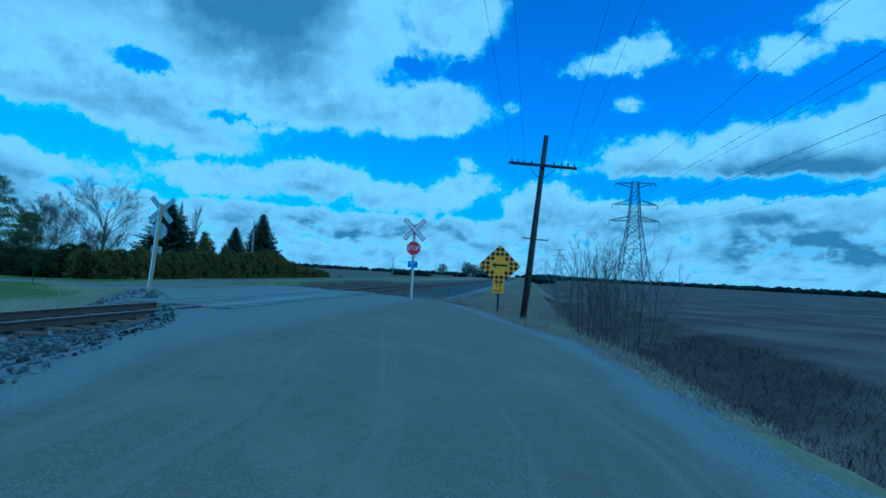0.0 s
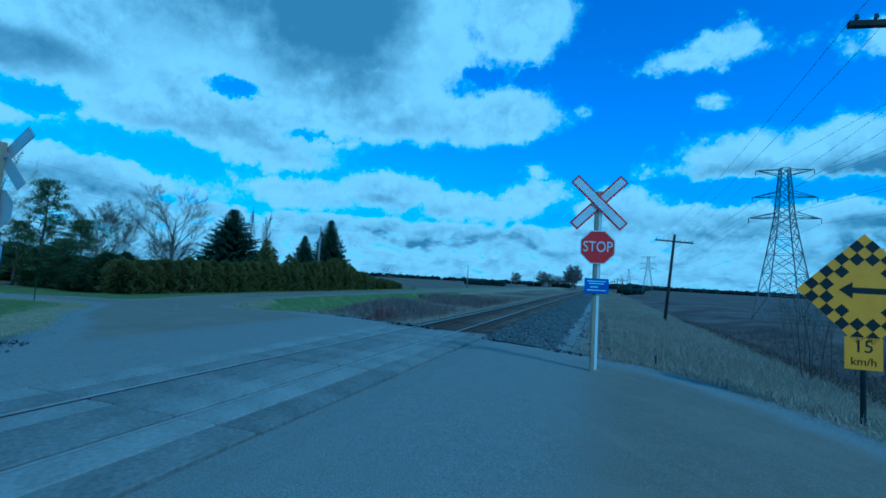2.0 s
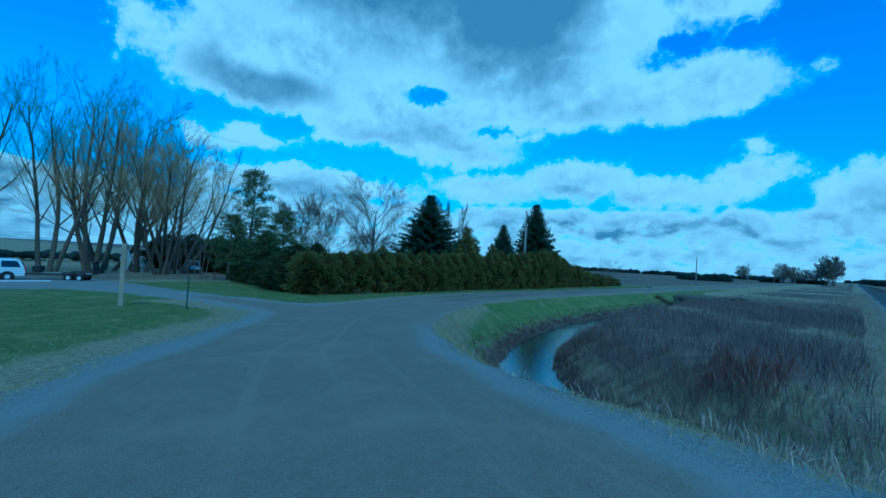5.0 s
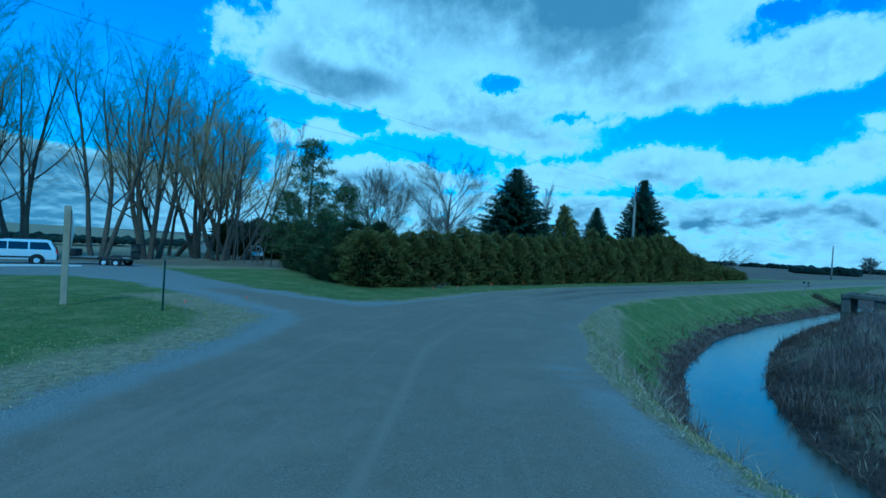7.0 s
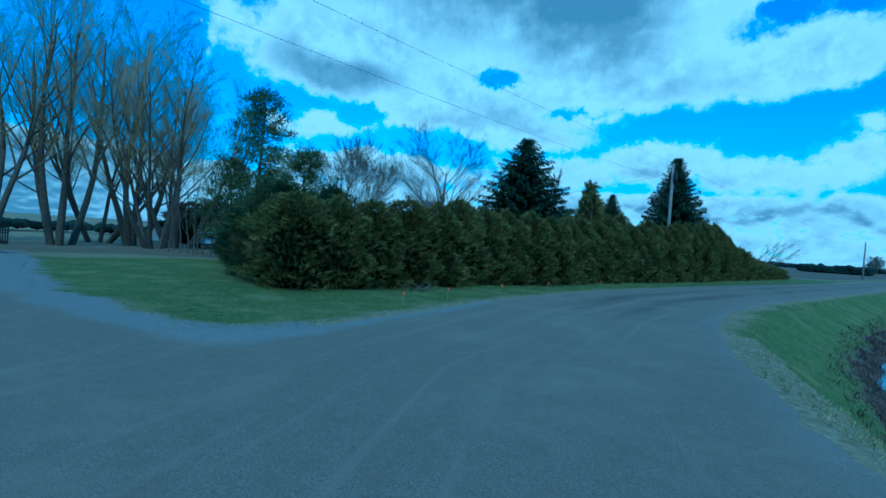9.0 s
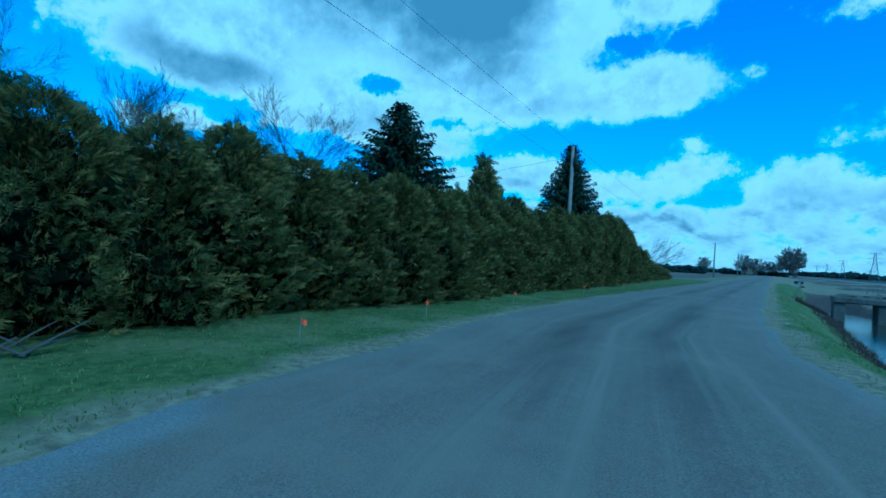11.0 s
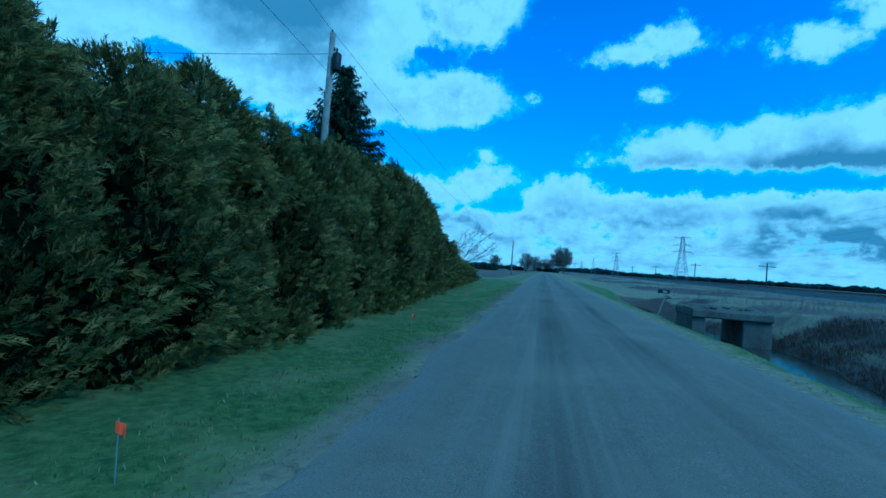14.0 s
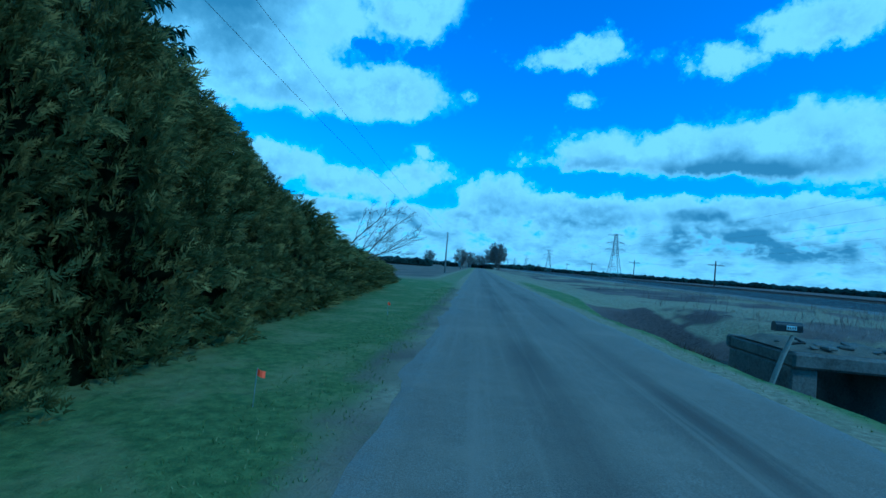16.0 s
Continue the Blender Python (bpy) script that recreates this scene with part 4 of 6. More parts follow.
def cedar_shade_core(seed, H, R, taper=0.75):
    """A lumpy filler inside the crown; its near-black colour stands in for shade."""
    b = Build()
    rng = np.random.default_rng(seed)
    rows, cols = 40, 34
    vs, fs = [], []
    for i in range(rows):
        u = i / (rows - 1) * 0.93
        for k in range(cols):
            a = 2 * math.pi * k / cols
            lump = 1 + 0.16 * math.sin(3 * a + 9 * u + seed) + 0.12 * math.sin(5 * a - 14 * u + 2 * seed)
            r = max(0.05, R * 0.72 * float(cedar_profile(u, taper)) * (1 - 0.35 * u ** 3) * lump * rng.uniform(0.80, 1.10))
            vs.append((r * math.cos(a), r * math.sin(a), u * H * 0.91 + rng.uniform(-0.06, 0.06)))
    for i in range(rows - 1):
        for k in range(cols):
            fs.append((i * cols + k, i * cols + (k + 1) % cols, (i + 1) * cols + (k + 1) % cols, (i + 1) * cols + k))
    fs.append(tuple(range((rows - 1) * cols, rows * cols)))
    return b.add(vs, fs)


def make_cedar_kind(seed, H, R, sprays, taper=0.75, leaf=1.0, per=14, mat=None):
    """Meshes of one cedar: trunk, shade-coloured core and crown."""
    t = Build()
    t.tube([(0, 0, -0.3), (0.03, 0, H * 0.4), (0, 0.02, H * 0.85)], [0.11, 0.08, 0.03], 7)
    return (t.mesh("trunk", BARK, True), cedar_shade_core(seed, H, R, taper).mesh("inner_growth", CEDAR_SHADE_CORE), cedar_mesh(seed, H, R, sprays, mat or CEDAR, leaf, taper, per))


def place_tree(name, meshes, x, y, z, rz, sx, sz, label, category, group=""):
    ob = new(name)
    ob.empty_display_size = 0.3
    ob.matrix_basis = pose(x, y, z, 0, 0, rz) @ Matrix.Diagonal((sx, sx, sz, 1))
    tagged(ob, label, category, group)
    for nm, me in meshes:
        part(nm, me, None, ob)
    return ob


def hedge_x(y):
    return float(np.interp(y, [42, 44, 48, 54, 70, 82, 97, 113], [-36.0, -36.1, -36.4, -36.9, -37.5, -38.1, -39.0, -40.4]))


def hedge_top(y):
    return float(np.interp(y, [42, 45, 48, 50, 52, 55, 60, 64, 67, 69, 72, 76, 80, 82.5, 85, 88, 91, 95, 98, 104, 110, 113],
                           [3.1, 3.2, 3.3, 3.6, 3.75, 3.8, 4.0, 4.2, 3.9, 4.1, 4.6, 4.7, 5.0, 5.2, 4.8, 3.9, 3.3, 2.7, 2.35, 2.1, 1.7, 1.3]))


CEDARS = [make_cedar_kind(k, 4.4, 1.5, 27000, (0.5, 0.62, 0.72, 0.56)[k], 0.62, 15) for k in range(4)]
CEDARS_MID = [make_cedar_kind(k + 10, 4.4, 1.5, 19000, (0.5, 0.6, 0.7)[k], 0.80, 14) for k in range(3)]
CEDARS_DARK = [make_cedar_kind(k + 30, 4.4, 1.5, 9000, (0.6, 0.8)[k], 1.25, 13, DARK_SHRUB) for k in range(2)]
CEDARS_FAR = [make_cedar_kind(k + 20, 4.4, 1.5, 3000, (0.6, 0.8)[k], 1.9) for k in range(2)]


def make_hedge():
    rng = random.Random(12)
    y, i = 43.0, 0
    while y < 113:
        h = hedge_top(y) * rng.uniform(0.95, 1.08)
        m = CEDARS_FAR[i % 2] if y > 92 else CEDARS[i % 4] if 57 < y < 82 else CEDARS_MID[i % 3]
        zz = float(land_z(np.array([hedge_x(y)]), np.array([y]))[0][0])
        wide = rng.uniform(0.93, 1.08) * (1.0 if y < 86 else 0.85)
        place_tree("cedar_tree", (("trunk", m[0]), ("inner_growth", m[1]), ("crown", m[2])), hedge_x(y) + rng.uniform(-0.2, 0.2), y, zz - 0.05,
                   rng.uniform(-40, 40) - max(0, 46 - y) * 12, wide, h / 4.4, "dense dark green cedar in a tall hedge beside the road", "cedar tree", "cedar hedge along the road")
        y += rng.uniform(1.45, 1.8) if y < 92 else rng.uniform(1.7, 2.1)
        i += 1
    # the hedge turns the corner beside the driveway
    for k, (x, yy, h, w) in enumerate(((-38.4, 43.4, 3.7, 1.1), (-40.9, 43.9, 3.0, 1.15), (-43.2, 44.7, 2.7, 1.25), (-39.6, 46.0, 4.0, 1.1), (-45.6, 45.6, 2.9, 1.2), (-48.3, 46.0, 3.3, 1.3), (-51, 46.8, 3.2, 1.35), (-53.8, 47.2, 3.6, 1.4))):
        m = CEDARS_DARK[k % 2]
        place_tree("cedar_shrub", (("trunk", m[0]), ("inner_growth", m[1]), ("crown", m[2])), x, yy, -1.45 - 0.05 * k, -75 + 7 * k, w, h / 4.4,
                   "broad dark evergreen shrub at the end of the hedge", "evergreen shrub", "shrubs at the hedge corner")
    for k, (x, yy, h, w) in enumerate(((-90, 50.5, 5.4, 2.2), (-85, 52.5, 5.6, 2.1), (-79, 54.0, 5.2, 2.0), (-73, 54.5, 5.4, 1.9), (-67, 55.0, 5.0, 1.9), (-62, 52.5, 4.6, 1.7))):
        m = CEDARS_DARK[k % 2]
        place_tree("evergreen_bush", (("trunk", m[0]), ("inner_growth", m[1]), ("crown", m[2])), x, yy, -2.0, -60 + 17 * k, w, h / 4.4,
                   "broad dark evergreen growing beyond the driveway", "evergreen", "evergreens beyond the driveway")
    # a taller, thinner cedar behind the others
    m = make_cedar_kind(7, 6.4, 1.15, 3600, 1.25, 1.7)
    for x, yy, hh, r in ((-41.4, 68.2, 1.13, 1.0), (-40.4, 67.0, 0.98, 0.9), (-42.0, 70.3, 0.95, 1.0), (-42.5, 75.0, 0.85, 0.9)):
        place_tree("tall_cedar", (("trunk", m[0]), ("crown", m[2])), x, yy, -1.38, 40 * yy, r, hh, "taller thin cedar rising behind the hedge", "cedar tree", "tall cedars behind the hedge")


make_hedge()


def spruce_meshes(seed, H, R):
    rng = np.random.default_rng(seed)
    V, F, base = [], [], 0
    tr = Build()
    tr.tube([(0, 0, -0.4), (0, 0, H * 0.5), (0, 0, H * 0.98)], [0.22, 0.14, 0.02], 7)
    z = 0.5
    while z < H * 0.985:
        u = z / H
        L0 = R * (1 - u) ** 0.80 + 0.08
        nb = max(5, int(13 * (1 - u * 0.55)))
        for k in range(nb):
            a = 2 * np.pi * (k + rng.uniform(-0.3, 0.3)) / nb + z * 2.1
            L = L0 * rng.uniform(0.75, 1.15)
            n = max(5, int(L * 6))
            s = np.linspace(0.08, 1, n)
            out = np.array([math.cos(a), math.sin(a), 0])
            drop = -0.30 * s * L + 0.16 * s ** 3 * L + (0.35 * u * s * L)
            P = out[None] * (s * L)[:, None]
            P[:, 2] += z + drop
            tr.tube([P[0], P[n // 2], P[-1]], [0.03, 0.02, 0.006], 3, False)
            side = np.array([-math.sin(a), math.cos(a), 0])
            for sgn in (-1, -0.55, 0.55, 1, 0, 0.3):
                D = unit(out[None] * 0.7 + side[None] * sgn * 0.9 + rng.normal(0, 0.22, (n, 3)) + np.array([0, 0, -0.32 if sgn else 0.25]))
                ln = (0.26 + 0.50 * (1 - s * 0.5)) * rng.uniform(0.7, 1.2, n) * (0.45 + 0.55 * L0 / R)
                S = unit(np.cross(D, rng.normal(0, 1, (n, 3)) * 0.5 + np.array([0, 0, 1])))
                v, f = kites(P, D, S, ln, ln * 0.30, 0.35)
                V.append(v)
                F.append(f + base)
                base += len(v)
        z += 0.26 + 0.16 * (1 - u)
    return (("trunk", tr.mesh("trunk", BARK, True)), ("crown", grid_mesh("crown", np.concatenate(V), np.concatenate(F), SPRUCE, False)))


def grow(rng, wood, twig, p, d, length, r, level, spec, start=0.0):
    """A limb and, recursively, the limbs that it carries."""
    if level == len(spec["kids"]) and spec["blade"]:
        # the finest twigs are single slim blades
        dirn = (d.normalized() + Vector((rng.gauss(0, 1), rng.gauss(0, 1), rng.gauss(0, 1))) * spec["crook"][level] + Vector((0, 0, spec["lift"][level]))).normalized()
        side = dirn.orthogonal().normalized()
        side.rotate(Matrix.Rotation(rng.uniform(0, 6.28), 3, dirn))
        mid = p + dirn * length * 0.5
        tip = p + dirn * length + Vector((0, 0, spec["tip"] * length))
        w = spec["min_r"]
        twig.add([p, mid + side * w, tip, mid - side * w], [(0, 1, 2, 3)])
        return
    segs = spec["segs"][level]
    pts, rad = [p.copy()], [r]
    q, dirn = p.copy(), d.normalized()
    step = length / segs
    for i in range(segs):
        dirn = (dirn + Vector((rng.gauss(0, 1), rng.gauss(0, 1), rng.gauss(0, 1))) * spec["crook"][level] + Vector((0, 0, spec["lift"][level]))).normalized()
        q = q + dirn * step
        pts.append(q.copy())
        rad.append(max(r * (1 - (i + 1) / segs * spec["taper"][level]), spec["min_r"]))
    target = wood if level < spec["wood_levels"] else twig
    target.tube(pts, rad, spec["sides"][level], False)
    if level + 1 >= len(spec["kids"]) + 1 or level >= len(spec["kids"]):
        return
    n = spec["kids"][level]
    for k in range(n):
        f = spec["from"][level] + (1 - spec["from"][level]) * (k + rng.uniform(0.1, 0.9)) / n
        i = min(int(f * segs), segs - 1)
        w = f * segs - i
        base = pts[i].lerp(pts[i + 1], w)
        along = (pts[i + 1] - pts[i]).normalized()
        side = along.orthogonal().normalized()
        side.rotate(Matrix.Rotation(rng.uniform(0, 2 * math.pi) if level else 2.4 * k + rng.uniform(-0.4, 0.4), 3, along))
        ang = radians(rng.uniform(*spec["angle"][level]))
        nd = along * math.cos(ang) + side * math.sin(ang)
        nl = length * rng.uniform(*spec["ratio"][level]) * (1 - 0.35 * f if level else 1.15 - 0.55 * f)
        nr = max(rad[i] * rng.uniform(*spec["rr"][level]), spec["min_r"])
        grow(rng, wood, twig, base, nd, nl, nr, level + 1, spec)


MAPLE = dict(blade=True, tip=0.1, segs=(6, 5, 4, 3, 2), crook=(0.05, 0.10, 0.14, 0.16, 0.2), lift=(0.05, 0.05, 0.05, 0.04, 0.03), taper=(0.8, 0.8, 0.8, 0.8, 0.6), min_r=0.011,
             sides=(8, 6, 4, 3, 3), kids=(14, 8, 7, 7), angle=((28, 62), (25, 52), (25, 55), (25, 60)), ratio=((0.55, 0.75), (0.45, 0.65), (0.42, 0.62), (0.45, 0.75)),
             rr=((0.4, 0.6), (0.45, 0.65), (0.5, 0.7), (0.6, 0.8)), wood_levels=2)
MAPLE["from"] = (0.28, 0.25, 0.2, 0.15)
WILLOW = dict(blade=True, tip=-0.08, segs=(9, 6, 4, 2), crook=(0.05, 0.07, 0.08, 0.06), lift=(0.075, 0.085, 0.07, 0.06), taper=(0.80, 0.85, 0.8, 0.6), min_r=0.008,
              sides=(6, 4, 3, 3), kids=(11, 10, 19), angle=((20, 44), (18, 44), (10, 36)), ratio=((0.34, 0.54), (0.32, 0.52), (0.5, 0.95)),
              rr=((0.34, 0.5), (0.4, 0.55), (0.5, 0.7)), wood_levels=2)
WILLOW["from"] = (0.26, 0.25, 0.15)
SAPLING = dict(blade=True, tip=0.1, segs=(5, 4, 3), crook=(0.08, 0.14, 0.2), lift=(0.06, 0.10, 0.06), taper=(0.85, 0.8, 0.6), min_r=0.008,
               sides=(5, 3, 3), kids=(10, 9), angle=((22, 50), (25, 55)), ratio=((0.3, 0.5), (0.35, 0.55)), rr=((0.4, 0.55), (0.5, 0.7)), wood_levels=1)
SAPLING["from"] = (0.25, 0.2)


def bare_meshes(seed, H, spec, stems=1, lean=0.15, r0=None, bark=None, twigs=None, spread=0.4):
    rng = random.Random(seed)
    wood, twig = Build(), Build()
    for k in range(stems):
        a = 2 * math.pi * k / max(stems, 1) + rng.uniform(-0.5, 0.5)
        t = lean if stems > 1 else 0.02
        t *= rng.uniform(0.4, 1.2)
        d = Vector((math.cos(a) * t, math.sin(a) * t, 1))
        p = Vector((math.cos(a), math.sin(a), 0)) * (spread if stems > 1 else 0) + Vector((0, 0, -0.3))
        grow(rng, wood, twig, p, d, H * rng.uniform(0.62, 0.78), (r0 or H * 0.02) * rng.uniform(0.75, 1.1), 0, spec)
    top = max(p[2] for p in twig.v + wood.v)
    k = H / top
    for b in (wood, twig):
        b.v = [(p[0] * k, p[1] * k, p[2] * k) for p in b.v]
    return (("trunk", wood.mesh("trunk", bark or BARK, True)), ("crown", twig.mesh("crown", twigs or TWIG)))


def pine_meshes(seed, H):
    rng = random.Random(seed)
    nr = np.random.default_rng(seed)
    wood = Build()
    pts = [(0.15 * math.sin(i * 1.3 + seed), 0.12 * math.cos(i * 1.1), -0.3 + i * H / 6) for i in range(7)]
    wood.tube(pts, [0.19, 0.17, 0.15, 0.12, 0.09, 0.06, 0.02], 7)
    V, F, base = [], [], 0
    for k in range(66):
        u = 0.16 + 0.84 * k / 65
        a = k * 2.4 + rng.uniform(-0.5, 0.5)
        L = (3.5 * (1 - u) ** 0.6 + 0.5) * rng.uniform(0.45, 1.15)
        z = u * H
        tip = Vector((math.cos(a) * L, math.sin(a) * L, z + L * rng.uniform(0.05, 0.45)))
        wood.tube([(0, 0, z), (tip.x * 0.55, tip.y * 0.55, z + L * 0.1), tip], [0.04, 0.025, 0.01], 4, False)
        for s in (0.5, 0.72, 0.88, 1.0):
            if rng.random() < 0.15:
                continue
            c = np.array(Vector((0, 0, z)).lerp(tip, s)) + nr.normal(0, 0.13, 3)
            n = 60
            D = unit(nr.normal(0, 1, (n, 3)) + np.array([math.cos(a) * 0.5, math.sin(a) * 0.5, 0.45]))
            P = c[None] + nr.normal(0, 0.26, (n, 3)) * np.array([1, 1, 0.6])
            ln = nr.uniform(0.16, 0.34, n)
            v, f = kites(P, D, unit(np.cross(D, nr.normal(0, 1, (n, 3)))), ln, ln * 0.22)
            V.append(v)
            F.append(f + base)
            base += len(v)
    return (("trunk", wood.mesh("trunk", BARK, True)), ("crown", grid_mesh("crown", np.concatenate(V), np.concatenate(F), PINE, False)))


def make_trees():
    sa, sb = spruce_meshes(1, 12.2, 5.4), spruce_meshes(2, 13.0, 5.4)
    place_tree("spruce_tree", sa, -49.6, 70, -1.5, 0, 1.28, 1, "dark green spruce standing behind the hedge", "spruce tree", "spruces behind the hedge")
    place_tree("spruce_tree", sb, -44.2, 89, -1.3, 0, 0.95, 1, "dark narrow spruce rising behind the hedge", "spruce tree", "spruces behind the hedge")
    place_tree("spruce_tree", sb, -60.0, 103, -1.3, 80, 0.8, 0.86, "small pointed spruce far behind the hedge", "spruce tree", "spruces behind the hedge")
    place_tree("spruce_tree", sa, -66, 96, -1.3, 80, 0.6, 0.62, "small pointed spruce far behind the hedge", "spruce tree", "spruces behind the hedge")
    pm, pn = pine_meshes(3, 11.0), pine_meshes(4, 10.0)
    place_tree("pine_tree", pm, -55.8, 48.0, -1.55, 0, 1, 1.06, "open-crowned green pine with yellowing needles", "pine tree", "pines by the driveway")
    place_tree("pine_tree", pn, -52.5, 50.0, -1.55, 40, 0.95, 0.74, "open-crowned green pine with yellowing needles", "pine tree", "pines by the driveway")
    place_tree("pine_tree", pm, -57.5, 46.5, -1.6, 130, 0.8, 0.62, "open-crowned green pine with yellowing needles", "pine tree", "pines by the driveway")
    place_tree("pine_tree", pn, -49.5, 46.5, -1.5, 200, 0.85, 0.5, "low bushy green pine by the driveway", "pine tree", "pines by the driveway")
    fan = dict(MAPLE, min_r=0.009, segs=(7, 7, 5, 4, 2), kids=(13, 9, 8, 8), crook=(0.03, 0.045, 0.06, 0.08, 0.06), lift=(0.03, 0.035, 0.04, 0.045, 0.05),
               taper=(0.85, 0.88, 0.85, 0.8, 0.6), angle=((26, 54), (18, 38), (18, 38), (14, 34)), ratio=((0.66, 0.92), (0.40, 0.60), (0.42, 0.62), (0.5, 0.9)),
               rr=((0.34, 0.5), (0.42, 0.6), (0.5, 0.7), (0.6, 0.8)))
    fan["from"] = (0.20, 0.28, 0.2, 0.15)
    dense = dict(fan, kids=(15, 9, 8, 8), min_r=0.0075)
    dense["from"] = (0.10, 0.22, 0.2, 0.15)
    ma, mb = bare_meshes(5, 17.5, fan, 1, 0.30, 0.38, BARK, TWIG), bare_meshes(6, 12.0, dense, 2, 0.25, 0.18, BARK, TWIG, 0.2)
    place_tree("bare_tree", ma, -70, 77, -1.7, 20, 1.12, 1.06, "leafless vase-shaped tree behind the hedge", "bare tree", "bare trees behind the hedge")
    place_tree("bare_tree", mb, -60, 57.4, -1.6, 70, 1.1, 1.02, "leafless grey dense-crowned tree behind the hedge", "bare tree", "bare trees behind the hedge")
    place_tree("bare_tree", mb, -63, 71, -1.6, 250, 0.9, 0.72, "leafless grey dense-crowned tree behind the hedge", "bare tree", "bare trees behind the hedge")
    place_tree("bare_tree", ma, -61, 21.5, -1.95, 110, 1.0, 0.95, "old leafless tree with wide dark limbs by the yard", "bare tree", "bare trees by the yard")
    pop = bare_meshes(8, 15, dict(WILLOW, angle=((8, 18), (10, 22), (12, 30))), r0=0.2, bark=BARK, twigs=TWIG)
    place_tree("poplar_tree", pop, -72, 103, -1.3, 0, 0.75, 1.12, "tall narrow leafless poplar", "poplar tree", "poplars behind the hedge")
    place_tree("poplar_tree", pop, -74, 101, -1.3, 90, 0.6, 1.2, "tall narrow leafless poplar", "poplar tree", "poplars behind the hedge")
    wa = bare_meshes(21, 20, WILLOW, 5, 0.60, 0.22, WILLOW_BARK, WILLOW_TWIG, 0.7)
    wb = bare_meshes(22, 22, WILLOW, 4, 0.46, 0.25, WILLOW_BARK, WILLOW_TWIG, 0.6)
    wc = bare_meshes(23, 23, WILLOW, 3, 0.34, 0.30, WILLOW_BARK, WILLOW_TWIG, 0.5)
    lab = "tall leafless willow with many upswept stems and tan twigs"
    for m, x, y, rz, s, h in ((wa, -73, 46.0, 0, 1.2, 1.06), (wb, -75, 42.5, 60, 1.2, 1.10), (wb, -71, 37.0, 200, 1.15, 1.12),
                              (wc, -68, 32.5, 30, 1.05, 1.04), (wc, -70, 27.0, 160, 1.0, 1.06), (wb, -66, 23, 80, 1.0, 1.05),
                              (wc, -58, 18.5, 100, 1.0, 0.95), (wa, -80, 40, 320, 1.1, 1.0), (wa, -70, 43.5, 220, 1.0, 0.95)):
        place_tree("willow_tree", m, x, y, -2.0, rz, s, h, lab, "willow tree", "willows beyond the driveway")
    # slim bare stems between the pines and the willows
    sp = bare_meshes(31, 9, SAPLING, 1, r0=0.07, bark=BARK, twigs=TWIG)
    for k in range(8):
        place_tree("bare_sapling", sp, -60 - 0.9 * k + 0.8 * math.sin(k * 5), 46 - 0.25 * k, -1.65, 50 * k, 0.8, 0.85 + 0.2 * math.sin(k * 3), "thin leafless young tree near the pines", "young tree", "young trees by the pines")
    # scrub trees in the ditch beside the first pole
    thin = dict(SAPLING, kids=(8, 5), min_r=0.006, angle=((18, 38), (20, 45)), crook=(0.06, 0.10, 0.16))
    thin["from"] = (0.30, 0.25)
    sc = [bare_meshes(41 + k, 5.0, thin, 4, 0.20, 0.034, BARK, BARK, 0.35) for k in range(3)]
    rng = random.Random(4)
    for k, (x, y, s) in enumerate(((13.0, 24.0, 1.12), (13.6, 22.5, 1.05), (15.0, 24.6, 1.15), (14.2, 27, 1.0), (13.2, 30, 1.0), (14.6, 22.4, 1.0), (12.6, 34, 0.9), (14.8, 31, 1.0), (13.5, 38, 0.8))):
        zz = float(land_z(np.array([x]), np.array([y]))[0][0])
        place_tree("scrub_tree", sc[k % 3], x, y, zz, rng.uniform(0, 360), s, s * rng.uniform(0.9, 1.15), "leafless scrub tree growing in the roadside ditch", "scrub tree", "scrub in the ditch")
    broad = dict(MAPLE, kids=(9, 6, 6, 3), min_r=0.06)
    broad["from"] = (0.10, 0.2, 0.2, 0.15)
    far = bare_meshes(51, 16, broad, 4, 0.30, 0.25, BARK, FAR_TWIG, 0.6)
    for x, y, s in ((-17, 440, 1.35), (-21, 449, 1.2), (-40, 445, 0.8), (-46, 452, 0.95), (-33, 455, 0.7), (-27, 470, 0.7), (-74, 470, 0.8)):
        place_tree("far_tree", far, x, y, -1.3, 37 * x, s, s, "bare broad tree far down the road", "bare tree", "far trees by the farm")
    # the broken, leaning twigs at the hedge's end
    lean = bare_meshes(61, 4.2, SAPLING, 3, 0.5, 0.04, BARK, TWIG, 0.15)
    for k, (x, y, s) in enumerate(((-39.6, 101, 1.0), (-39.4, 104, 0.9))):
        o = place_tree("bare_shrub", lean, x, y, -1.4, 200 * k, s, s, "leafless leaning shrub at the end of the hedge", "bare shrub", "bare shrubs at the hedge end")
        o.matrix_basis = pose(x, y, 0.2, -10, 48, 0) @ pose(0, 0, 0, 0, 0, 60 * k)


make_trees()


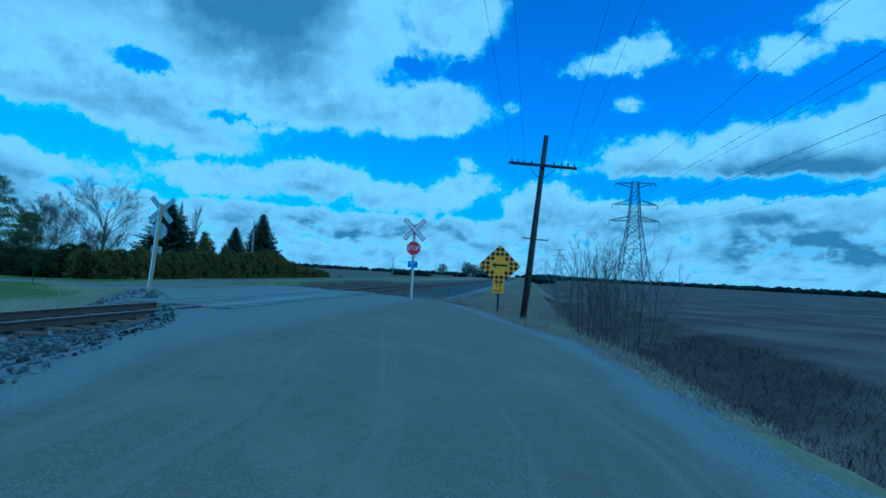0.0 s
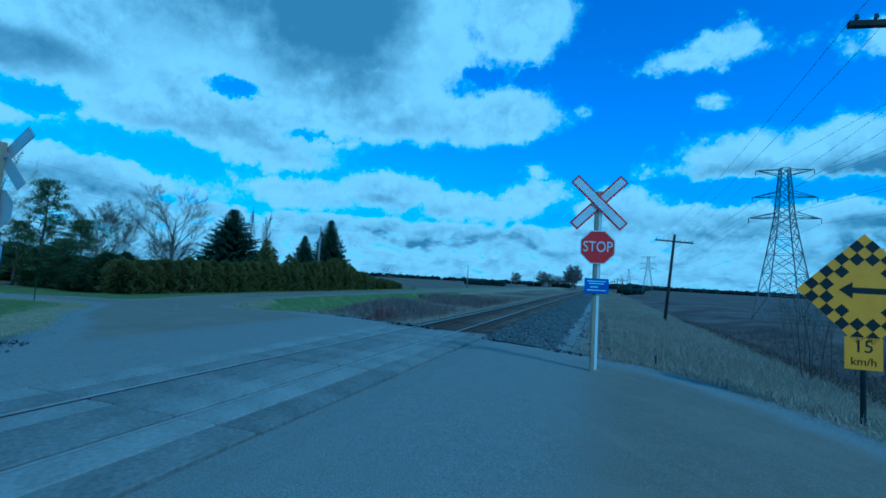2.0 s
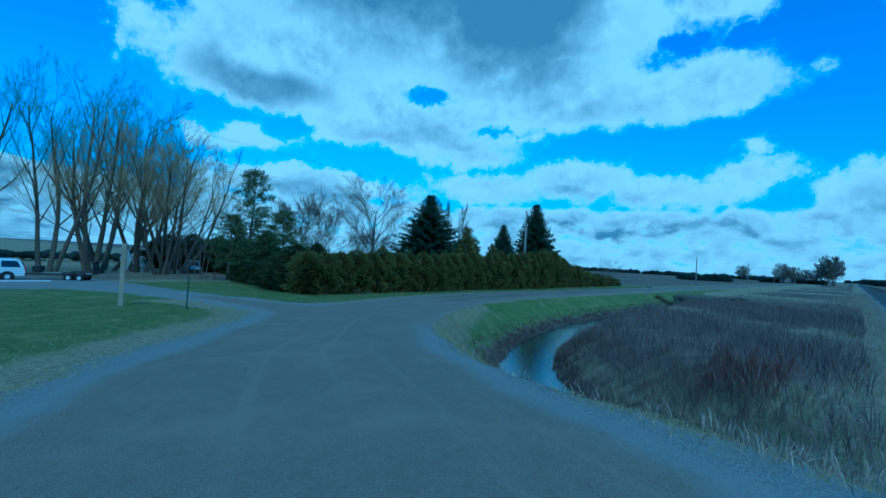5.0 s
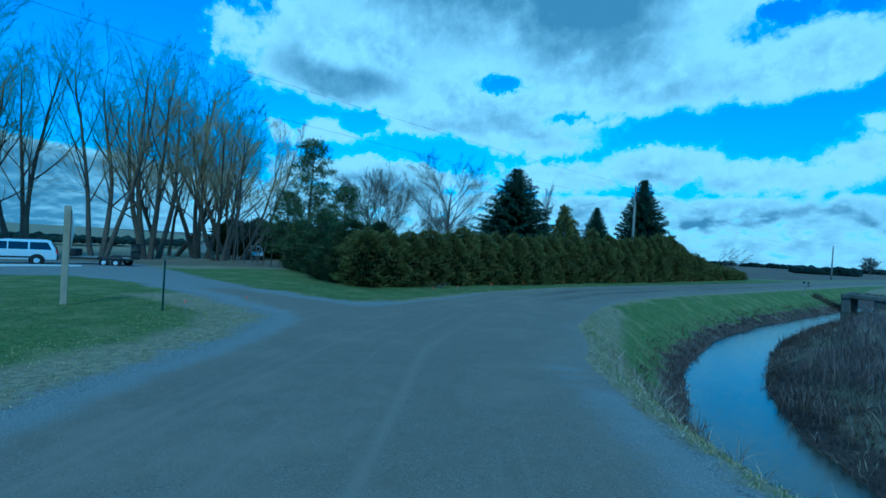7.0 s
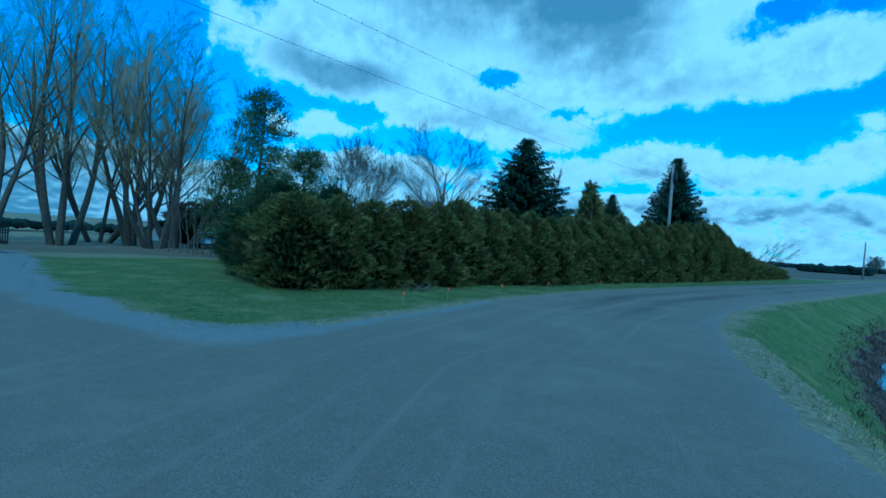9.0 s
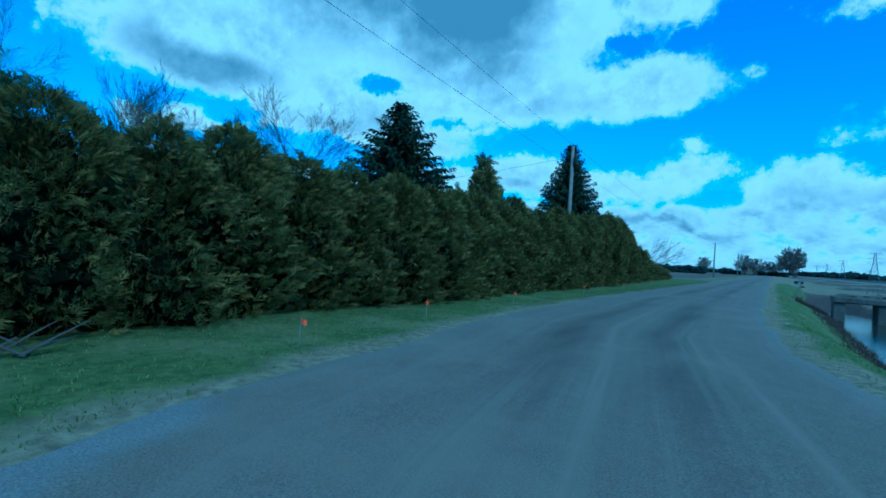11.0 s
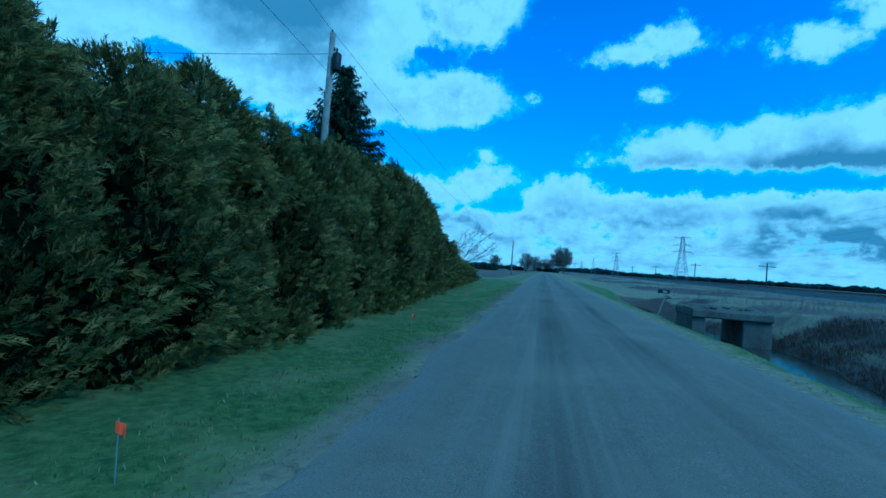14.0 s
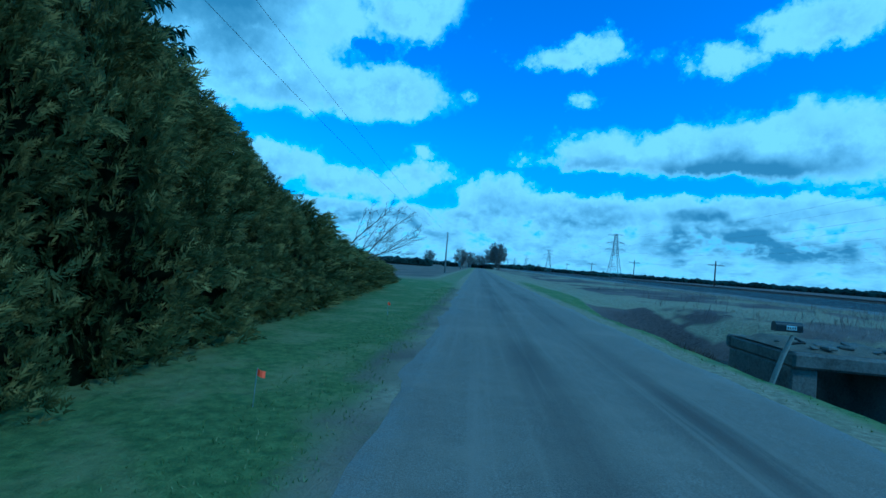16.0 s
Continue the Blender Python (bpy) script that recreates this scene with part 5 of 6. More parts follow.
def make_far_woods():
    """Belts of distant woodland."""
    rng = np.random.default_rng(8)
    V, F, base = [], [], 0
    ico, f = ico_clump()

    def belt(n, xa, ya, xb, yb, h, deep):
        nonlocal base
        for _ in range(n):
            t = rng.uniform()
            s = h * rng.uniform(0.45, 0.75)
            c = np.array([xa + (xb - xa) * t + rng.normal(0, deep), ya + (yb - ya) * t + rng.normal(0, deep), -1.5 + s * 0.55])
            v = ico * rng.uniform(0.75, 1.25, (len(ico), 1)) * np.array([s * 1.5, s * 1.5, s]) + c
            V.append(v)
            F.append(f + base)
            base += len(v)

    belt(700, 900, 380, 230, 1500, 10, 18)
    belt(700, 900, 380, 800, -500, 10, 18)
    belt(260, 230, 1500, 20, 1900, 12, 18)
    belt(160, 60, 820, 20, 1150, 9, 8)
    belt(160, -330, 620, -70, 760, 5, 6)
    belt(300, -900, 500, -330, 620, 6, 10)
    belt(44, -83, 325, -60, 333, 3.4, 1.0)
    belt(220, -104, 0, -116, 66, 1.1, 2.5)
    belt(22, -60, 470, -22, 462, 4.0, 4)
    belt(24, 18, 292, 26, 297, 3.0, 1.6)
    me = grid_mesh("far_woods", np.concatenate(V), np.concatenate(F), FAR_WOOD, False)
    tagged(new("far_woods", me), "dark belts of woodland along the horizon", "woodland", kind="stuff")


def ico_clump():
    bm = bmesh.new()
    bmesh.ops.create_icosphere(bm, subdivisions=1, radius=1)
    bm.verts.index_update()
    v = np.array([q.co[:] for q in bm.verts])
    f = np.array([[q.index for q in p.verts] for p in bm.faces])
    bm.free()
    return v, f


make_far_woods()


# ---- signs and poles ----
def text_mesh(body, size, mat, align="CENTER", depth=0.002):
    cu = bpy.data.curves.new("lettering", "FONT")
    cu.body, cu.size, cu.align_x, cu.align_y, cu.extrude = body, size, align, "CENTER", depth
    ob = bpy.data.objects.new("lettering", cu)
    scene.collection.objects.link(ob)
    dg = bpy.context.evaluated_depsgraph_get()
    me = bpy.data.meshes.new_from_object(ob.evaluated_get(dg))
    bpy.data.objects.remove(ob)
    me.materials.clear()
    me.materials.append(mat)
    return me


def lettering(body, size, mat, parent, where, widen=1.0):
    """Words on a board whose face looks to -y."""
    ob = part("lettering", text_mesh(body, size, mat), None, parent)
    ob.matrix_basis = pose(*where, 90, 0, 0) @ Matrix.Diagonal((widen, 1, 1, 1))
    return ob


def octagon(r):
    return [(r * math.cos(radians(22.5 + 45 * k)), r * math.sin(radians(22.5 + 45 * k))) for k in range(8)]


X, Z = (1, 0, 0), (0, 0, 1)


def crossing_sign(x, y, z, rz, label, lean=0.0):
    s = thing("railway_crossing_sign", x, y, z, label, "road sign", "signs at the level crossing", rz)
    h = 3.2 - z + 0.25
    b = Build()
    b.box((0, 0.05, h / 2 - 0.3), (0.13, 0.10, h + 0.6), bev=0.012)
    post = part("post", b, PALE_WOOD, s, "brown weathered wooden post")
    for yy in (-0.002, 0.102):
        b = Build()
        b.box((0.03, yy, h / 2 + 0.1), (0.045, 0.006, h - 0.4), bev=0.001)
        part("reflective_strip", b, SIGN_WHITE, post, "white reflective strip")
    for sg in (1, -1):
        m = pose(0, 0, 0, 0, 45 * sg, 0).to_3x3()
        b = Build()
        b.box((0, -0.012 - 0.014 * sg, 3.22 - z), (1.31, 0.010, 0.205), m, bev=0.003)
        blade = part("crossbuck_blade", b, SIGN_BACK, s, "white board with a red border")
        b = Build()
        b.box((0, -0.018 - 0.014 * sg, 3.22 - z), (1.31, 0.004, 0.205), m)
        part("red_border", b, SIGN_RED, blade)
        b = Build()
        b.box((0, -0.022 - 0.014 * sg, 3.22 - z), (1.245, 0.006, 0.138), m, bev=0.002)
        part("white_face", b, SIGN_WHITE, blade)
    b = Build()
    b.plate(octagon(0.345), (0, -0.026, 2.36 - z), X, Z, 0.006)
    b2 = Build()
    b2.plate(octagon(0.345), (0, -0.030, 2.36 - z), X, Z, 0.003)
    stop = part("stop_board", b, SIGN_BACK, s, "red octagonal stop board with white border")
    b = Build()
    b.plate(octagon(0.325), (0, -0.034, 2.36 - z), X, Z, 0.004)
    part("white_border", b2, SIGN_WHITE, stop)
    part("red_face", b, SIGN_RED, stop)
    t = lettering("STOP", 0.285, SIGN_WHITE, stop, (0, -0.038, 2.36 - z), 0.80)
    b = Build()
    b.box((0, -0.03, 1.62 - z), (0.44, 0.008, 0.28), bev=0.003)
    blue = part("notice_board", b, SIGN_BACK, s, "blue rectangular notice with pale lines of writing")
    b = Build()
    b.box((0, -0.0355, 1.62 - z), (0.44, 0.003, 0.28))
    part("blue_face", b, SIGN_BLUE, blue)
    for k, (w, zz) in enumerate(((0.34, 0.09), (0.28, 0.045), (0.15, -0.02), (0.34, -0.08))):
        b = Build()
        b.box((0.0 if k != 2 else -0.04, -0.0385, 1.62 - z + zz), (w, 0.004, 0.022))
        part("line_of_writing", b, SIGN_WHITE, blue)
    for zz in (3.22, 2.36, 1.62):
        b = Build()
        b.box((0, 0.03, zz - z), (0.20, 0.05, 0.05), bev=0.008)
        part("bracket", b, GALV, s)
    return s


crossing_sign(4.82, 22.29, -0.25, 8, "white crossbuck, red stop sign and blue notice on grey post")
back_sign = crossing_sign(-4.66, 17.7, -0.2, 188, "crossbuck and stop sign on a grey post turned away")
back_sign.matrix_basis = pose(-4.66, 17.7, -0.2, 0, 3.9, 0) @ pose(0, 0, 0, 0, 0, 188)


def checker_sign():
    s = thing("checkerboard_sign", 8.79, 21.95, -0.35, "yellow diamond turn sign with black checkered border and arrow", "road sign", "", 4)
    zc = 1.75 + 0.35
    r = 0.91
    b = Build()
    b.tube([(0, 0.05, -0.4), (0, 0.05, zc + 0.4)], 0.04, 8)
    part("post", b, DARK_STEEL, s, "thin dark steel post")
    b = Build()
    b.plate([(0, -r), (r, 0), (0, r), (-r, 0)], (0, 0, zc), X, Z, 0.008)
    board = part("diamond_board", b, SIGN_YELLOW, s)
    # two rows of black squares round the edge, set as in a chequer
    n, side = 9, r * math.sqrt(2)
    q = side / n
    c45 = math.sqrt(0.5)
    sq = Build()
    sq.plate([(-q / 2, -q / 2), (q / 2, -q / 2), (q / 2, q / 2), (-q / 2, q / 2)], (0, 0, 0), (c45, 0, c45), (-c45, 0, c45), 0.003)
    me = sq.mesh("black_square", SIGN_BLACK)
    for i in range(n):
        for j in range(n):
            ring = min(i, j, n - 1 - i, n - 1 - j)
            if ring > 1 or (i + j) % 2 == 0:
                continue
            u, v = (i - (n - 1) / 2) * q, (j - (n - 1) / 2) * q
            o = new("black_square", me)
            o.parent = board
            o.location = (c45 * (u - v), -0.004, zc + c45 * (u + v))
    b = Build()
    b.plate([(-0.34, 0), (-0.16, -0.13), (-0.16, -0.045), (0.34, -0.045), (0.34, 0.045), (-0.16, 0.045), (-0.16, 0.13)], (0, -0.004, zc + 0.02), X, Z, 0.003)
    part("arrow", b, SIGN_BLACK, board, "black arrow")
    b = Build()
    b.box((-0.02, 0, 0.80 + 0.35), (0.50, 0.008, 0.50), bev=0.003)
    plate = part("speed_plate", b, SIGN_YELLOW, s, "small square yellow speed plate")
    lettering("15", 0.27, SIGN_BLACK, plate, (-0.02, -0.006, 0.80 + 0.35 + 0.10))
    lettering("km/h", 0.17, SIGN_BLACK, plate, (-0.02, -0.006, 0.80 + 0.35 - 0.13))


checker_sign()


def telegraph_pole(base, top, arm_z, label, arm_half=1.53, kink=0.0):
    """A leaning pole with one crossarm and a row of insulators."""
    p = thing("telegraph_pole", *base, label, "telegraph pole", "telegraph poles along the railway")
    d = Vector(top) - Vector(base)
    b = Build()
    b.tube([-d * 0.06, d * 0.5, d], [0.145, 0.13, 0.105], 10)
    part("pole", b, POLE_WOOD, p, smooth=True)
    c = d * ((arm_z - base[2]) / d.z)
    lean = math.atan2(d.x, d.z)
    m = Matrix.Rotation(lean + kink, 3, "Y")
    b = Build()
    b.box(c + Vector((0, -0.16, 0)), (arm_half * 2, 0.11, 0.12), m, bev=0.015)
    arm = part("crossarm", b, POLE_WOOD, p)
    for k in (-1.4, -1.12, -0.84, -0.5, 0.5, 0.84, 1.12, 1.4):
        q = c + Vector((0, -0.16, 0)) + m @ Vector((k * arm_half / 1.53, 0, 0.06))
        b = Build()
        b.lathe([(0.014, 0), (0.014, 0.04), (0.036, 0.04), (0.04, 0.075), (0.028, 0.09), (0.034, 0.11), (0.016, 0.125)], q, 8)
        part("insulator", b, INSULATOR, arm)
    for sg in (-1, 1):
        b = Build()
        b.tube([c + m @ Vector((sg * 0.65, -0.16, -0.06)), c + m @ Vector((sg * 0.06, -0.10, -0.62))], 0.018, 5)
        part("brace", b, GALV, p)
    return [c + Vector(base) + Vector((0, -0.16, 0)) + m @ Vector((k * arm_half / 1.53, 0, 0.24)) for k in (-1.4, -0.84, 0.84, 1.4)]


def wire(points, name, label, group, r=0.012, sag=0.0):
    b = Build()
    pts = []
    a, z = Vector(points[0]), Vector(points[1])
    n = 14
    for i in range(n + 1):
        t = i / n
        q = a.lerp(z, t)
        q.z -= sag * 4 * t * (1 - t)
        pts.append(q)
    b.tube(pts, r, 4, False)
    return tagged(part(name, b, WIRE), label, "wire", group)


old = "dark leaning wooden telegraph pole with one crossarm and glass insulators"
POLES = [((9.9, 22.7, -0.4), (10.58, 23.05, 7.84), 6.4), ((10.35, 58.2, -1.2), (10.95, 57.9, 6.55), 5.9)]
for yy, hh in ((168, 4.6), (213, 5.4), (262, 5.2), (312, 5.3), (365, 5.2), (420, 5.2)):
    POLES.append(((11.3, yy, -1.5), (11.4, yy, hh), hh - 0.75))
ends = [telegraph_pole(a, b, c, old) for a, b, c in POLES]
for k in range(4):
    for i in range(len(ends) - 1):
        wire((ends[i][k], ends[i + 1][k]), "telegraph_wire", "thin dark slack telegraph wire", "telegraph wires", 0.004, 0.5)
    e = ends[0][k]
    wire((e, (e.x - 0.6, -28, e.z + 0.3)), "telegraph_wire", "thin dark slack telegraph wire", "telegraph wires", 0.004, 0.5)


def beam(b, p, q, w):
    p, q = Vector(p), Vector(q)
    d = q - p
    m = d.to_track_quat("Z", "Y").to_matrix()
    b.box((p + q) / 2, (w, w, d.length), m)


def tower_kind():
    """A lattice tower with three crossarms, as parts round its foot."""
    H = 20.9

    def half(z):
        return float(np.interp(z, [0, 9.5, 14, H], [2.9, 1.55, 0.95, 0.5]))

    pieces = []
    levels = [0, 3.4, 6.4, 9.0, 11.2, 12.9, 14.2, 15.6, 17.0, 18.4, 19.7, H]
    for sx in (-1, 1):
        for sy in (-1, 1):
            b = Build()
            b.tube([(sx * half(z), sy * half(z), z) for z in levels], 0.085, 4)
            pieces.append(("leg", b))
    for ax in range(4):
        b = Build()

        def corner(s, z):
            h = half(z)
            return ((s * h, -h, z), (h, s * h, z), (-s * h, h, z), (-h, -s * h, z))[ax]

        for za, zb in zip(levels[:-1], levels[1:]):
            beam(b, corner(-1, za), corner(1, zb), 0.065)
            beam(b, corner(1, za), corner(-1, zb), 0.065)
            beam(b, corner(-1, zb), corner(1, zb), 0.06)
        pieces.append(("bracing", b))
    tips = []
    for z, w in ((14.0, 4.2), (16.9, 3.8), (20.7, 3.4)):
        for sg in (-1, 1):
            b = Build()
            h = half(z)
            tip = (sg * w, 0, z - 0.05)
            for sy in (-1, 1):
                beam(b, (sg * h, sy * h, z), tip, 0.085)
                beam(b, (sg * h, sy * h, z + (0.75 if z < 20 else -0.8)), tip, 0.09)
            for f in (0.33, 0.66):
                q = sg * (h + (w - h) * f)
                k = (1 - f)
                beam(b, (q, -h * k, z), (q, h * k, z), 0.07)
            tips.append((sg * w, z - 0.05))
            pieces.append(("crossarm", b))
    for x, z in tips:
        b = Build()
        b.lathe([(0.02, -0.65), (0.07, -0.62), (0.03, -0.52), (0.07, -0.48), (0.03, -0.38), (0.07, -0.34), (0.03, -0.24), (0.07, -0.2), (0.02, -0.06), (0.02, 0)], (x, 0, z), 6)
        pieces.append(("insulator_string", b))
    return [(nm, b.mesh(nm, INSULATOR if nm == "insulator_string" else TOWER_STEEL)) for nm, b in pieces], tips


TOWER, TIPS = tower_kind()
tower_at = [(28.3, 87, -1.75, 1.0), (30.0, 297, -1.7, 1.04), (31.0, 505, -1.6, 1.04), (32, 715, -1.6, 1.04), (33, 925, -1.6, 1.04), (34, 1135, -1.5, 1.04)]
for x, y, z, s in tower_at:
    place_tree("transmission_tower", TOWER, x, y, z, 0, s, s, "grey steel lattice transmission tower with three crossarms", "pylon", "towers across the field")
for i in range(-1, 3):
    a = tower_at[i] if i >= 0 else (27.0, -125, -1.7, 1.0)
    b_ = tower_at[i + 1]
    for x, z in TIPS:
        wire(((a[0] + x * a[3], a[1], a[2] + (z - 0.65) * a[3]), (b_[0] + x * b_[3], b_[1], b_[2] + (z - 0.65) * b_[3])),
             "power_line", "thin dark sagging high-voltage line between towers", "power lines", 0.013, 3.6)


def utility_pole(x, y, z, top, label, box=True):
    p = thing("utility_pole", x, y, z, label, "utility pole", "utility poles along the road")
    h = top - z
    b = Build()
    b.tube([(0, 0, -0.5), (0, 0, h * 0.5), (0.03, 0, h)], [0.17, 0.15, 0.115], 10)
    part("pole", b, GREY_WOOD, p, smooth=True)
    if box:
        b = Build()
        b.lathe([(0.06, -0.46), (0.17, -0.44), (0.18, -0.40), (0.18, 0.22), (0.15, 0.27), (0.05, 0.30)], (0.32, -0.05, h - 1.15), 12)
        tr = part("transformer", b, DARK_STEEL, p, "dark cylindrical transformer can", smooth=True)
        b = Build()
        b.box((0.16, -0.02, h - 1.15), (0.14, 0.08, 0.06))
        part("bracket", b, DARK_STEEL, tr)
        b = Build()
        b.lathe([(0.02, 0), (0.05, 0.05), (0.03, 0.10), (0.05, 0.15), (0.02, 0.22)], (0.30, -0.05, h - 0.86), 8)
        part("bushing", b, INSULATOR, tr)
    for zz in (h, h - 0.75, h - 1.7):
        b = Build()
        b.lathe([(0.02, 0), (0.045, 0.03), (0.05, 0.09), (0.03, 0.12), (0.02, 0.16)], (0.0 if zz == h else 0.17, 0, zz), 8)
        part("insulator", b, INSULATOR, p)
    return p


utility_pole(-41.1, 81.0, -1.4, 9.25, "grey wooden utility pole with a small transformer")
utility_pole(-39.3, 169, -1.4, 6.4, "slim grey wooden utility pole by the road", False)
utility_pole(-39.5, 255, -1.4, 7.2, "slim grey wooden utility pole by the road", False)
utility_pole(-39.5, 340, -1.4, 7.4, "slim grey wooden utility pole by the road", False)
utility_pole(-32.5, 2.0, -1.3, 9.6, "grey wooden utility pole with a small transformer", False)
for dz in (0.1, -1.65):
    wire(((-41.1, 81, 9.25 + dz), (-32.5, 2.0, 9.6 + dz)), "overhead_wire", "thin dark overhead wire above the hedge", "wires along the road", 0.007, 0.9)
    wire(((-41.1, 81, 9.25 + dz), (-39.3, 169, 6.4 + dz * 0.6)), "overhead_wire", "thin dark overhead wire above the hedge", "wires along the road", 0.007, 0.9)
wire(((-41.1, 81, 8.4), (-60, 66, 3.4)), "service_wire", "thin dark service wire leading off the pole", "wires along the road", 0.010, 0.4)


def sign_post():
    p = thing("sign_post", -30.4, 30.1, -1.3, "pale weathered wooden post with the grey back of a diamond sign", "sign post", "", 8)
    b = Build()
    b.box((0, 0, 1.25), (0.20, 0.14, 3.3), bev=0.015)
    part("post", b, PALE_WOOD, p)
    b = Build()
    b.plate([(0, -0.62), (0.62, 0), (0, 0.62), (-0.62, 0)], (0, 0.085, 2.2), X, Z, 0.008)
    part("board", b, SIGN_BACK, p, "grey back of a diamond sign board")


sign_post()


# ---- vehicles, mailbox, bridge, markers ----
def wheel(parent, x, y, r, w, rim_mat=RIM_WHITE):
    b = Build()
    b.lathe([(r * 0.62, -w / 2), (r * 0.9, -w / 2), (r, -w * 0.3), (r, w * 0.3), (r * 0.9, w / 2), (r * 0.62, w / 2)], (x, y, r), 20, "x")
    t = part("tyre", b, RUBBER, parent, smooth=True)
    b = Build()
    b.lathe([(r * 0.1, -w * 0.56), (r * 0.3, -w * 0.54), (r * 0.6, -w * 0.45), (r * 0.64, -w * 0.5), (r * 0.64, w * 0.5), (r * 0.6, w * 0.45), (r * 0.3, w * 0.54), (r * 0.1, w * 0.56)], (x, y, r), 20, "x")
    part("rim", b, rim_mat, t, "pale wheel rim", smooth=True)


def suv(x, y, z, rz, paint, label):
    """A boxy sport utility; its nose points to -y."""
    s = thing("parked_suv", x, y, z, label, "car", "parked vehicles", rz)

    def shell(section, mat, name, lab="", inset=0.0):
        b = Build()
        vs, fs = [], []
        n = len(section)
        for sx, k in ((-1, 1.0), (-0.96, 1.0), (0.96, 1.0), (1, 1.0)):
            for (yy, zz, hw) in section:
                shrink = 0.05 if abs(sx) == 1 else 0.0
                vs.append((sx * hw, yy * (1 - shrink * 0.3), zz - (shrink * 0.3 if zz > 1 else -shrink * 0.3)))
        for i in range(3):
            for k in range(n):
                fs.append((i * n + k, (i + 1) * n + k, (i + 1) * n + (k + 1) % n, i * n + (k + 1) % n))
        fs += [tuple(range(n)), tuple(range(4 * n - 1, 3 * n - 1, -1))]
        b.add(vs, fs)
        return part(name, b, mat, s, lab)

    shell([(-2.5, 0.42, 0.92), (-2.55, 0.7, 0.93), (-2.48, 0.98, 0.93), (-1.35, 1.10, 0.95), (2.35, 1.12, 0.95), (2.5, 0.95, 0.95), (2.52, 0.45, 0.93)], paint, "body")
    roof = shell([(-1.45, 1.09, 0.93), (-0.65, 1.74, 0.78), (-0.3, 1.80, 0.76), (1.9, 1.82, 0.76), (2.15, 1.74, 0.78), (2.45, 1.11, 0.92)], paint, "cabin")
    for sx in (-1, 1):
        for ya, yb, top_a, top_b in ((-1.15, -0.12, -0.52, -0.12), (-0.04, 0.95, -0.04, 0.95), (1.05, 2.22, 1.05, 2.0)):
            b = Build()
            lo, hi = 0.935, 0.80
            b.add([(sx * lo, ya, 1.16), (sx * lo, yb, 1.16), (sx * hi, top_b, 1.66), (sx * hi, top_a, 1.66)], [(0, 1, 2, 3) if sx > 0 else (3, 2, 1, 0)])
            b.add([(sx * (lo - 0.02), ya, 1.16), (sx * (lo - 0.02), yb, 1.16), (sx * (hi - 0.02), top_b, 1.66), (sx * (hi - 0.02), top_a, 1.66)], [(3, 2, 1, 0) if sx > 0 else (0, 1, 2, 3)])
            part("side_window", b, CAR_GLASS, roof, "dark tinted glass")
        b = Build()
        b.box((sx * 0.86, 2.5, 1.0), (0.10, 0.10, 0.34), bev=0.02)
        part("tail_lamp", b, LAMP_RED, s, "red tail lamp")
        b = Build()
        b.box((sx * 0.70, -2.53, 0.86), (0.36, 0.08, 0.16), bev=0.02)
        part("headlamp", b, SIGN_WHITE, s, "clear headlamp")
        b = Build()
        b.box((sx * 1.02, -0.95, 1.18), (0.20, 0.12, 0.16), bev=0.03)
        part("wing_mirror", b, SIGN_BLACK, s)
        b = Build()
        b.tube([(sx * 0.62, -0.2, 1.87), (sx * 0.62, 1.8, 1.89)], 0.02, 6)
        part("roof_rail", b, DARK_STEEL, s)
        b = Build()
        b.box((sx * 0.955, 0.0, 0.62), (0.02, 2.3, 0.10), bev=0.006)
        part("side_moulding", b, DARK_STEEL, s)
        for yy in (-1.6, 1.45):
            b = Build()
            b.lathe([(0.44, -0.01), (0.44, 0.01)], (sx * 0.945, yy, 0.40), 20, "x")
            part("wheel_arch", b, RUBBER, s)
            wheel(s, sx * 0.86, yy, 0.385, 0.25)
    b = Build()
    b.box((0, 2.40, 1.40), (1.35, 0.03, 0.46), pose(0, 0, 0, 26, 0, 0).to_3x3(), bev=0.01)
    part("rear_window", b, CAR_GLASS, roof, "dark tinted glass")
    b = Build()
    b.box((0, -1.08, 1.42), (1.45, 0.03, 0.78), pose(0, 0, 0, -51, 0, 0).to_3x3(), bev=0.01)
    part("windscreen", b, CAR_GLASS, roof, "dark tinted glass")
    for yy in (-2.56, 2.55):
        b = Build()
        b.box((0, yy, 0.52), (1.86, 0.12, 0.22), bev=0.04)
        part("bumper", b, DARK_STEEL, s)
    return s


suv(-57.3, 27.1, -1.92, 0, CAR_WHITE, "white sport utility vehicle parked on the gravel yard")
suv(-76.0, 49.3, -2.08, 75, CAR_SILVER, "silver vehicle parked in the shade between willows and evergreens")


